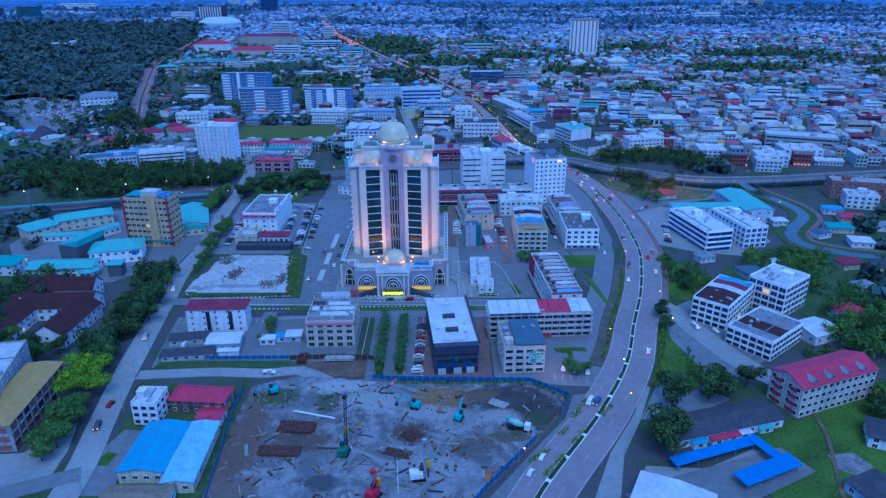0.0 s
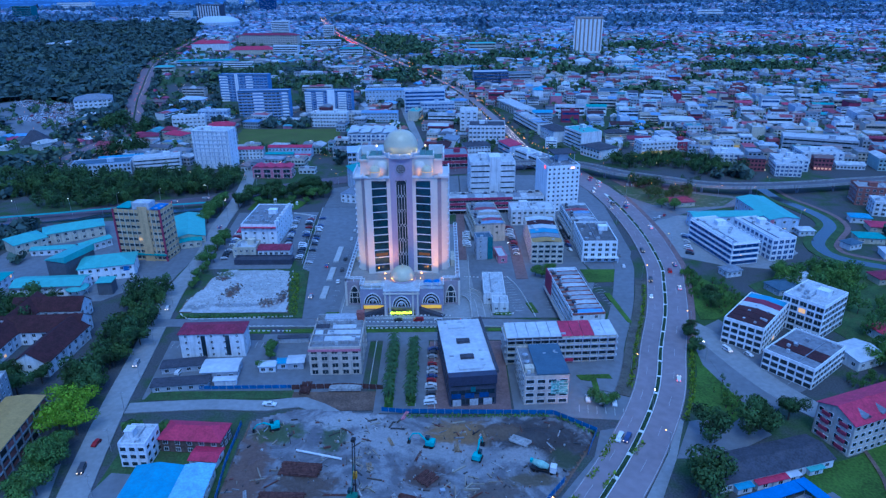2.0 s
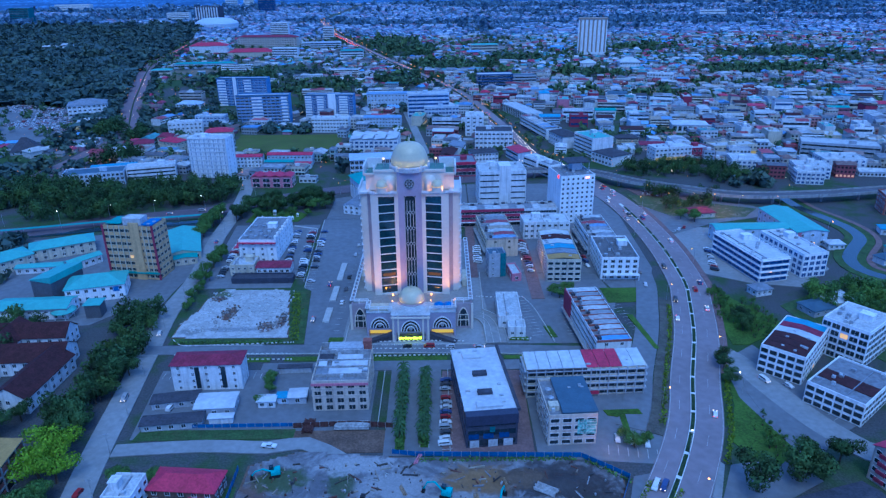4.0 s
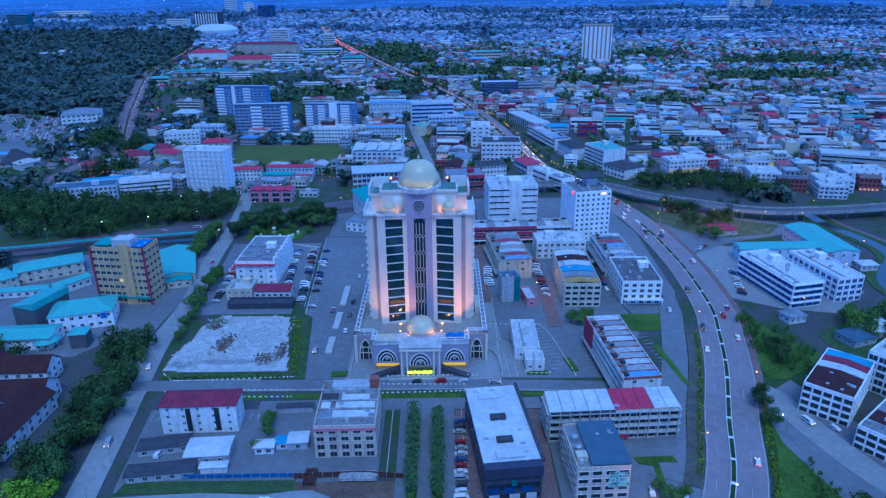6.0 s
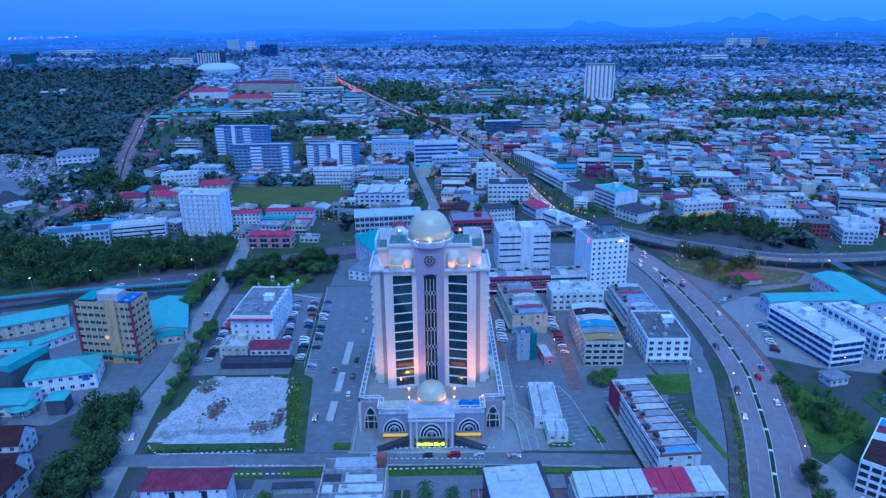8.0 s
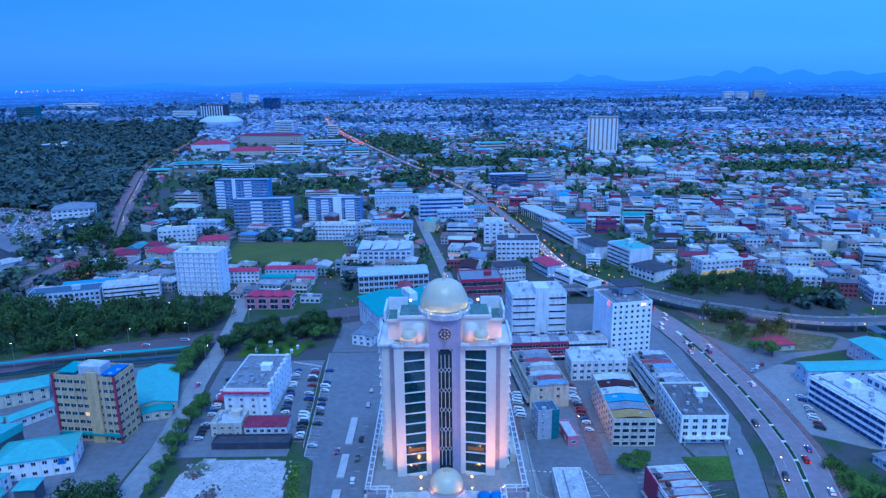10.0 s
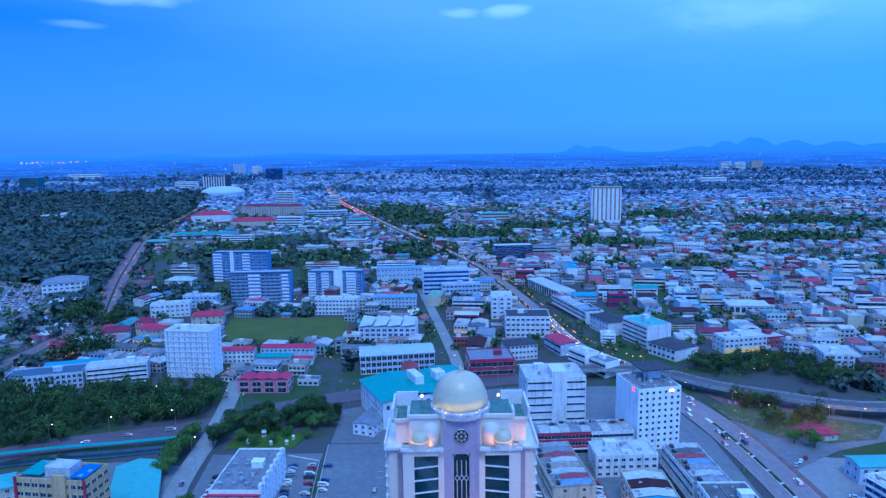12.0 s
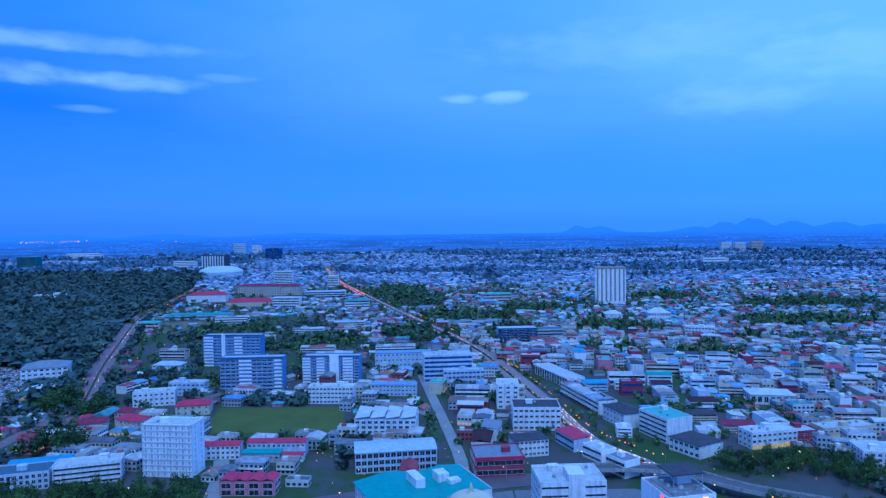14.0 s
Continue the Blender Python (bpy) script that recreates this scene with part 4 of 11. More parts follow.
def spot_ground(name, base, dark, spots, scale=0.11, wet=0.12, grit=(0.62, 1.4)):
    """Trampled earth: two swirling tones with patches of other soil."""
    m = bpy.data.materials.new(name)
    m.use_nodes = True
    n, l = m.node_tree.nodes, m.node_tree.links
    p = n["Principled BSDF"]
    p.inputs["Specular IOR Level"].default_value = 0.35
    geo = n.new("ShaderNodeNewGeometry")

    def tex(s, d, dist=0.0, rough=0.6):
        t = n.new("ShaderNodeTexNoise")
        t.inputs["Scale"].default_value, t.inputs["Detail"].default_value, t.inputs["Distortion"].default_value, t.inputs["Roughness"].default_value = s, d, dist, rough
        l.new(geo.outputs["Position"], t.inputs["Vector"])
        return t.outputs["Fac"]

    def rng(v, a, b, c=0.0, e=1.0):
        r = n.new("ShaderNodeMapRange")
        r.interpolation_type = "SMOOTHSTEP"
        for k, q in zip(("From Min", "From Max", "To Min", "To Max"), (a, b, c, e)):
            r.inputs[k].default_value = q
        l.new(v, r.inputs["Value"])
        return r.outputs[0]

    def mix(f, a, b):
        x = n.new("ShaderNodeMix")
        x.data_type = "RGBA"
        l.new(f, x.inputs[0])
        for k, v in ((6, a), (7, b)):
            if isinstance(v, tuple):
                x.inputs[k].default_value = (*v, 1)
            else:
                l.new(v, x.inputs[k])
        return x.outputs[2]
    swirl, grain, edge = tex(scale, 5, 2.6, 0.55), tex(1.1, 4, 0.6), tex(0.22, 6, 1.0)
    now = mix(rng(swirl, 0.38, 0.62), dark, base)
    for x, y, a, b, colour in spots:
        v = n.new("ShaderNodeVectorMath")
        v.operation = "MULTIPLY_ADD"
        v.inputs[1].default_value, v.inputs[2].default_value = (1 / a, 1 / b, 0), (-x / a, -y / b, 0)
        l.new(geo.outputs["Position"], v.inputs[0])
        ln = n.new("ShaderNodeVectorMath")
        ln.operation = "LENGTH"
        l.new(v.outputs[0], ln.inputs[0])
        ad = n.new("ShaderNodeMath")
        ad.operation = "MULTIPLY_ADD"
        ad.inputs[1].default_value = 1.9
        l.new(edge, ad.inputs[0])
        l.new(ln.outputs["Value"], ad.inputs[2])
        now = mix(rng(ad.outputs[0], 1.55, 2.15, 0.88, 0.0), now, colour)
    sc = n.new("ShaderNodeVectorMath")
    sc.operation = "SCALE"
    l.new(now, sc.inputs[0])
    l.new(rng(grain, 0.3, 0.7, *grit), sc.inputs["Scale"])
    l.new(sc.outputs[0], p.inputs["Base Color"])
    l.new(rng(swirl, 0.34, 0.46, wet + 0.15, 0.9), p.inputs["Roughness"])
    bp = n.new("ShaderNodeBump")
    bp.inputs["Strength"].default_value, bp.inputs["Distance"].default_value = 0.4, 0.2
    l.new(grain, bp.inputs["Height"])
    l.new(bp.outputs[0], p.inputs["Normal"])
    return m


def rough_ground(name, poly, cell, z, lump, m, label, seed, ruts=0.0):
    """An uneven sheet of earth inside an outline, with lumps and wheel ruts."""
    xs, ys = [p[0] for p in poly], [p[1] for p in poly]
    x0, y0 = min(xs), min(ys)
    nx, ny = int((max(xs) - x0) / cell) + 2, int((max(ys) - y0) / cell) + 2
    idx, vs = {}, []
    g = Mesh()
    for j in range(ny):
        for i in range(nx):
            x, y = x0 + i * cell, y0 + j * cell
            x += 0.4 * cell * noise.noise(Vector((i * 0.7, j * 0.7, seed)))
            if inside(x, y, poly):
                e = edge_gap(x, y, poly)
                q = Vector((x * 0.05, y * 0.05, seed))
                up = noise.noise(q) * 0.6 + noise.noise(q * 3.1) * 0.3 + noise.noise(q * 8.3) * 0.22
                rut = ruts * abs(math.sin(0.9 * (x * 0.5 + y * 0.25) + 5 * noise.noise(q * 0.7))) ** 3
                idx[i, j] = len(vs)
                vs.append((x, y, z + min(1.0, e / 4) * (lump * up - rut)))
    fs = [(idx[i, j], idx[i + 1, j], idx[i + 1, j + 1], idx[i, j + 1]) for i, j in idx if (i + 1, j) in idx and (i + 1, j + 1) in idx and (i, j + 1) in idx]
    return setting(name, g.add(vs, fs), m, label, "ground")


SITE = [(-50, -205), (8, -205), (36, -152), (57, -126), (71, -104), (72, -96), (60, -88.5), (5, -87), (-34, -83), (-50, -90)]
SITEMAT = spot_ground("site_clay", (0.235, 0.235, 0.25), (0.125, 0.12, 0.13), ((26, -99, 14, 8, (0.22, 0.125, 0.05)), (52, -100, 20, 11, (0.04, 0.034, 0.034)), (61, -108, 10, 8, (0.045, 0.038, 0.036)), (40, -97, 8, 5, (0.12, 0.085, 0.06)), (-44, -124, 8, 34, (0.13, 0.075, 0.055)), (-38, -97, 9, 6, (0.055, 0.085, 0.03)), (-18, -100, 5, 10, (0.05, 0.075, 0.03)), (-14, -91, 14, 5, (0.34, 0.335, 0.34)), (0, -101, 13, 7, (0.30, 0.295, 0.30)), (20, -108, 14, 5, (0.28, 0.275, 0.28)), (46, -110, 8, 4, (0.28, 0.27, 0.27)), (20, -138, 14, 8, (0.25, 0.25, 0.265)), (-24, -124, 11, 7, (0.09, 0.06, 0.045)), (36, -128, 9, 6, (0.10, 0.08, 0.07)), (-14, -145, 6, 4, (0.06, 0.058, 0.065)), (14, -120, 8, 6, (0.08, 0.05, 0.04)), (48, -122, 9, 3, (0.10, 0.08, 0.05)), (-40, -150, 9, 9, (0.14, 0.11, 0.09)), (60, -112, 5, 6, (0.045, 0.06, 0.03))), 0.06, 0.3, (0.86, 1.14))
area("site_underlay", SITE, -0.02, SOIL, "packed soil under a building site", "ground")
rough_ground("clay_site", SITE, 1.1, 0.62, 0.42, SITEMAT, "trampled wet clay of a building site", 4.2, 0.22)
LOT = [(-107, -5), (-98, -6.6), (-88, -6), (-76, -7.2), (-66, -6.4), (-54, -7), (-56, 6), (-59.5, 22), (-62.5, 42), (-70, 44.5), (-84, 43.6), (-97, 45), (-103, 34), (-104, 20), (-107.5, 8)]
LOTMAT = spot_ground("lot_gravel", (0.46, 0.46, 0.465), (0.36, 0.355, 0.35), ((-87, 17, 2.6, 7, (0.15, 0.08, 0.07)), (-66, 2, 4, 3, (0.13, 0.07, 0.06)), (-60.5, 8, 2.0, 6, (0.14, 0.08, 0.07)), (-80, 2, 16, 2.4, (0.24, 0.25, 0.27)), (-98, 38, 7, 5, (0.07, 0.10, 0.04)), (-74, 24, 10, 8, (0.36, 0.37, 0.37)), (-100, 0, 6, 3, (0.22, 0.23, 0.24))), 0.09, 0.6, (0.82, 1.18))
area("lot_underlay", LOT, -0.02, SOIL, "packed soil under a gravel lot", "ground")
rough_ground("gravel_lot", LOT, 1.2, 0.40, 0.14, LOTMAT, "empty lot of pale gravel and rubble", 7.7, 0.1)
area("west_yards", [(-95, -76), (-12, -76), (-12, -32), (-100, -32)], 0.05, STREET, "patched asphalt yards behind the street", "pavement")
area("site_verge", [(-94, -76.8), (-38, -76), (-38, -71), (-93, -71)], 0.14, ROUGH, "rough grass strip beside a hoarding", "grass")
area("house_garden", [(-90, -100), (-51, -100), (-49, -160), (-90, -160)], 0.05, ROUGH, "rough garden grass between houses", "grass")
area("workshop_yard", [(-93.5, -150), (-79, -150), (-78.5, -118), (-88, -117), (-91, -128)], 0.06, STREET, "asphalt forecourt of the workshops", "pavement")
area("forecourt_lawn", [(-90.5, -136), (-85.5, -136), (-84.5, -130), (-88.5, -129)], 0.08, GRASS, "small lawn in the forecourt", "grass")
area("works_lot", [(-170, -134), (-117, -129.5), (-107, -112), (-102.5, -128), (-101, -146), (-170, -150)], 0.05, OLDROAD, "bare gravelled lot beside the unfinished block", "ground")
area("canopy_yard", [(82, -152), (92, -137), (111, -138.5), (131, -128.5), (141, -137), (123, -150), (114, -176), (80, -180)], 0.07, OLDROAD, "worn concrete yard between blue canopies", "pavement")
setting("lane", ribbon(curve_points([(30.6, 56), (31.0, 100), (31.4, 150)]), -2.6, 2.6, 0.335, 0.3), PAVING, "reddish service lane behind the mall", "road")
setting("lane", ribbon(curve_points([(61.5, 30), (61.6, 70), (61.4, 108)]), -3.2, 3.2, 0.335, 0.3), PAVING, "reddish lane between shop rows", "road")
area("highway_margin", [(106, -92), (97, -112), (86, -132), (80, -152), (72, -152), (82, -130), (96, -108), (104, -88)], 0.05, OLDROAD, "dusty asphalt margin beside the highway", "ground")
area("corner_lane", [(108, -92), (128, -88), (134, -100), (112, -112), (97, -112)], 0.06, STREET, "worn asphalt corner lane", "ground")
area("fenced_dirt", [(-38, -72), (-4, -72), (-4, -84), (-30, -84), (-38, -76)], 0.09, SOIL, "bare dirt along the hoarding", "ground")
area("meadow", [(136, -118), (156, -112), (192, -92), (320, -60), (340, -230), (120, -230), (124, -160)], 0.08, GRASS, "mown green field with a worn path", "grass")
setting("meadow_path", ribbon(curve_points([(161, -108), (159, -122), (154, -136), (149, -150), (146, -164)], 3), -0.7, 0.7, 0.5), SOIL, "trodden earth path across the field", "path")
area("meadow_patch", [(154, -132), (163, -131), (166, -138), (158, -142), (153, -139)], 0.16, CLAY, "bare trampled patch in the field", "ground")
area("junction_lawn", [(147, 196), (178, 186), (208, 170), (226, 162), (212, 146), (186, 142), (164, 150), (150, 172)], 0.165, spot_ground("rough_grass", (0.055, 0.10, 0.04), (0.09, 0.11, 0.06), ((190, 165, 12, 8, (0.16, 0.12, 0.09)),), 0.06), "rough grass inside the road junction", "grass")
area("triangle_lawn", [(94, 41.5), (113, 41.5), (118, 36), (116, 26), (95, 25)], 0.15, GRASS, "bright green triangular lawn", "grass")
area("highway_meadow", [(149, 46), (156, 28), (169, 3), (160, -7), (146, -16), (139, -16), (141, 3), (146, 24)], 0.1, GRASS, "overgrown green wedge beside the highway", "grass")
area("east_green", [(176, 20), (210, 40), (330, 36), (340, -50), (200, -48), (192, -20), (180, -4)], 0.06, ROUGH, "overgrown green ground", "grass")
area("east_verge", [(122, -60), (128, -38), (133, -44), (139, -62), (134, -84), (120, -96), (113, -80)], 0.1, GRASS, "grass verge of the side street", "grass")
area("office_forecourt", [(136.5, -24), (147, -16.4), (156, -43), (152, -76), (141, -87), (131, -78), (130, -52)], 0.2, STREET, "worn asphalt forecourt with parked cars", "pavement")
setting("road_east", ribbon(curve_points([(126, -15), (135, -28), (140, -48), (147, -70), (156, -86), (166, -92)]), -5.5, 5.5, 0.40, 0.4), OLDROAD, "side street between office blocks", "road")
area("site_lane", [(75, -97), (92, -93), (84, -104), (70, -126), (48, -160), (40, -176), (27, -176), (40, -151), (60, -124), (70, -111)], 0.06, STREET, "worn lane between hoarding and highway", "road")
area("east_lot", [(126, -55), (133, -88), (161, -72), (157, -41), (140, -26), (130, -22)], 0.09, STREET, "asphalt lot before the office blocks", "pavement")
area("shed_yard", [(88, -170), (146, -140), (140, -128), (100, -142), (82, -150)], 0.06, STREET, "concrete yard between sheds", "pavement")
area("carpark_centre", [(150, 60), (172, 46), (196, 40), (222, 62), (222, 120), (160, 130), (150, 110)], 0.06, OLDROAD, "dusty concrete car park", "pavement")
area("dusty_lot", [(150, 112), (185, 134), (235, 150), (226, 168), (168, 196), (148, 170)], 0.06, STREET, "dusty asphalt lot inside the junction", "ground")
area("junction_earth", [(150, 212), (176, 204), (208, 190), (206, 180), (180, 172), (158, 184)], 0.1, PAVING, "bare brown earth inside the junction", "ground")
area("football_field", [(-181, 338), (-188, 404), (-86, 404), (-78, 334)], 0.12, PITCH, "mown school football field", "field")
AVENUE = curve_points([(-336, 190), (-317, 245), (-306, 290), (-304, 345), (-303, 400), (-309, 419), (-365, 563), (-402, 666), (-507, 977), (-539, 1166), (-600, 1500)], 20)
setting("road_forest", ribbon(AVENUE, -12.5, 12.5, 0.42, 0.4), mat("avenue_asphalt", (0.20, 0.145, 0.16), rough=0.75, dirt=0.4, dirt_colour=(0.13, 0.11, 0.12), var=0.12, scale=0.03, fine=0.3, bump=0.05), "busy avenue along the forest edge", "road")
setting("avenue_median", ribbon(AVENUE, -0.9, 0.9, 0.55, 0.4), MEDIAN, "planted kerbed median of the avenue", "grass")
setting("road_north", ribbon(curve_points([(6, 235), (5, 273), (-1, 326), (-22, 485), (-40, 620)], 20), -4, 4, 0.41, 0.4), OLDROAD, "straight town street", "road")
setting("road_cross", ribbon(curve_points([(-360, 118), (-245, 133), (-212, 150), (-177, 160), (-148, 168), (-125, 182), (-70, 212), (0, 232), (60, 245), (112, 262)], 12), -9, 9, 0.41, 0.4), mat("cross_asphalt", (0.125, 0.098, 0.115), rough=0.75, dirt=0.5, dirt_colour=(0.16, 0.13, 0.15), var=0.2, scale=0.05), "asphalt cross street with lamps", "road")
FLY = curve_points([(62, 240), (100, 243), (131, 234), (155, 210), (187, 190), (221, 174), (276, 175), (330, 184), (440, 200)], 10)
fly = thing("flyover", "grey concrete flyover with parapets on round piers", "bridge", pose(0, 0, 0), kind="structure")
part("deck", ribbon(FLY, -5, 5, 6.2, 1.1), CONCRETE, fly)
part("surface", ribbon(FLY, -4.5, 4.5, 6.24), ASPHALT, fly)
for o in (-4.9, 4.9):
    part("parapet", ribbon(FLY, o - 0.15, o + 0.15, 7.2, 1.0), CONCRETE, fly)
for i in range(2, len(FLY), 3):
    part("pier", Mesh().bar((*FLY[i], 0), (*FLY[i], 5.2), 0.9, 10), CONCRETE, fly)
CANAL = curve_points([(254, 200), (255, 163), (262, 140), (266, 122), (263, 105), (250, 89), (240, 75), (238, 60), (246, 49), (264, 39), (300, 33), (400, 38)], 5)
setting("canal_bank", ribbon(CANAL, -8, 8, 0.44, 0.4), ROUGH, "rough grassy canal bank", "canal")
setting("canal_water", ribbon(CANAL, -3.6, 3.6, 0.47), WATER, "still dark canal water", "water")
setting("canal_path", ribbon(CANAL[:-18], -11.5, -8.2, 0.48, 0.4), PAVING, "ochre path along the canal", "path")
STREAM = curve_points([(-330, 104), (-249, 124), (-195, 138), (-169, 142), (-140, 148)], 8)
setting("stream_water", ribbon(STREAM, -4, 4, 0.37), WATER, "dark stream beside the street", "water")
walk_roof = thing("covered_walkway", "long teal-roofed covered walkway beside a stream", "walkway", pose(0, 0, 0))
part("roof", ribbon(STREAM, -7.6, -4.6, 3.4, 0.2), R_TEAL, walk_roof)
for i in range(0, len(STREAM), 2):
    q = STREAM[i]
    part("post", Mesh().bar((q.x - 0.5, q.y + 6.0, 0), (q.x - 0.5, q.y + 6.0, 3.3), 0.12), STEEL, walk_roof)
area("field_west", [(-420, 800), (-330, 815), (-262, 835), (-262, 905), (-330, 925), (-440, 915)], 0.2, spot_ground("dry_field", (0.20, 0.15, 0.11), (0.07, 0.10, 0.05), ((-300, 860, 40, 18, (0.30, 0.24, 0.20)),), 0.03), "open brown field beside the forest avenue", "ground")

# ---- the mall tower ----
tower = thing("mall_tower", "tall domed tower of pink stone on a mall podium", "tower", pose(0.4, 0, 0))
PZ = 12.6
pod = Mesh()
# podium: deep block, outer wings, inner wings and entrance pavilion stepping forward
pod.box(-27, 3, 0, 27, 80, PZ - 1.5).box(-27, 3, PZ - 1.5, -26.5, 80, PZ).box(26.5, 3, PZ - 1.5, 27, 80, PZ).box(-26.5, 79.5, PZ - 1.5, 26.5, 80, PZ).box(-27.6, 1.6, 0, -18.6, 3, PZ).box(18.6, 1.6, 0, 27.6, 3, PZ)
part("podium", pod, GRANITE, tower, "pink granite mall podium")
for s in (-1, 1):
    a, b = sorted((s * 8.0, s * 19.6))
    part("wing", Mesh().box(a, -5.8, 3.6, b, 1.55, PZ - 0.6).box(a, -2.5, 0, b, 1.55, 3.6).box(a, -5.8, 0, a + 0.8, -2.5, 3.6).box(b - 0.8, -5.8, 0, b, -2.5, 3.6), LILAC, tower)
    part("wing_roof", Mesh().box(a - 0.3, -6.1, PZ - 0.6, b + 0.3, 2.9, PZ - 0.2), FLATPALE, tower)
    lit = part("lit_entrance", Mesh().box(a + 1.0, -2.62, 0.2, b - 1.0, -2.5, 3.4), glow("shop_glow", (1.0, 0.62, 0.08), 0.42), tower, "warm lit shop entrance")
    part("ramp", Mesh().add([(s * 8.3, -6.4, 3.4), (s * 8.3, -9.0, 3.4), (s * 19.5, -12.0, 0.35), (s * 20.5, -9.2, 0.35), (s * 8.3, -6.4, 0.1), (s * 8.3, -9.0, 0.1), (s * 19.5, -12.0, 0.1), (s * 20.5, -9.2, 0.1)], [(0, 1, 2, 3), (1, 5, 6, 2), (2, 6, 7, 3), (3, 7, 4, 0), (0, 4, 5, 1)]), R_DARK, tower, "dark sloping ramp beside the entrance")
part("pavilion", Mesh().box(-8.2, -9.2, 4.0, 8.2, 1.5, PZ - 0.2).box(-8.2, -9.2, 0, -6.4, -6.8, 4.0).box(6.4, -9.2, 0, 8.2, -6.8, 4.0).box(-8.2, -4.5, 0, 8.2, 1.5, 4.0), LILAC, tower)
part("pavilion_roof", Mesh().box(-8.6, -9.6, PZ - 0.2, 8.6, 2.9, PZ + 0.2), FLATPALE, tower)
part("podium_roof", Mesh().box(-26.45, 3.05, PZ - 1.5, 26.45, 79.45, PZ - 1.3), mat("podium_felt", (0.29, 0.28, 0.265), dirt=0.4, dirt_colour=(0.20, 0.19, 0.185), var=0.1), tower)
# pale frame of the pavilion: columns and beam
fr = Mesh()
for x in (-7.6, -5.4, 5.4, 7.6):
    fr.box(x - 0.35, -9.75, 0.2, x + 0.35, -9.2, PZ - 0.2)
fr.box(-8.5, -9.9, PZ - 1.6, 8.5, -9.2, PZ - 0.9)
part("portal_frame", fr, STONE, tower)


def pointed_arch(w, h, t, depth=0.4, n=9):
    """A pointed-arch band in the plane y = 0."""
    g = Mesh()

    def rim(hw, hh, z0):
        left = []
        for i in range(n + 1):
            u = i / n
            left.append((-hw * math.cos(u * 1.5708) ** 0.75 if u < 1 else 0.0, z0 + hh * (math.sin(u * 1.5708) * 0.86 + 0.14 * u ** 3)))
        return left + [(-x, z) for x, z in reversed(left[:-1])]
    o, i_ = rim(w / 2, h, 0), rim(w / 2 - t, h - t * 1.3, 0)
    k = len(o)
    vs = [(x, -depth, z) for x, z in o] + [(x, -depth, z) for x, z in i_] + [(x, 0, z) for x, z in o] + [(x, 0, z) for x, z in i_]
    fs = []
    for j in range(k - 1):
        fs += [(j, j + 1, k + j + 1, k + j), (2 * k + j, 2 * k + j + 1, j + 1, j), (k + j, k + j + 1, 3 * k + j + 1, 3 * k + j)]
    return g.add(vs, fs)


def arch_fill(w, h, depth, n=9):
    g = Mesh()
    ps = []
    for i in range(n + 1):
        u = i / n
        ps.append((-w / 2 * math.cos(u * 1.5708) ** 0.75 if u < 1 else 0.0, h * (math.sin(u * 1.5708) * 0.86 + 0.14 * u ** 3)))
    ps += [(-x, z) for x, z in reversed(ps[:-1])]
    return g.add([(x, -depth, z) for x, z in ps], [tuple(reversed(range(len(ps))))[::-1]])


for x, y, z, w, h in ((-13.8, -5.82, 4.6, 8.6, 5.6), (13.8, -5.82, 4.6, 8.6, 5.6), (0, -9.22, 4.6, 8.8, 5.8)):
    at = pose(x, y, z)
    part("arch_panel", arch_fill(w, h, 0.06), BLACK, tower, "dark carved arch panel", at=at)
    for k, (sc, m) in enumerate(((1.0, STONE), (0.74, STONE), (0.48, STONE))):
        part("arch_band", pointed_arch(w * sc, h * sc, 0.42, 0.3), WHITEGLOSS, tower, at=at)
    part("rosette", Mesh().bar((0, -0.4, 1.3), (0, 0, 1.3), 0.75, 12), STEEL, tower, at=at)
for s in (-1, 1):
    at = pose(s * 23.2, 1.58, 1.2)
    part("arch_window", arch_fill(5.0, 9.2, 0.06), GLASS, tower, "tall pointed window", at=at)
    part("arch_band", pointed_arch(5.6, 9.6, 0.4, 0.35), STONE, tower, at=at)
    g = Mesh()
    for x in (-1.2, 1.2):
        g.box(x - 0.12, -0.3, 0, x + 0.12, -0.05, 6.5)
    g.box(-2.4, -0.3, 3.0, 2.4, -0.05, 3.3).box(-2.5, -0.3, 5.6, 2.5, -0.05, 5.9)
    part("mullion", g, STONE, tower, at=at)
    for cx in (19.3, 27.2):
        part("column", Mesh().box(s * cx - 0.5, 0.9, 0, s * cx + 0.5, 1.6, PZ), STONE, tower)
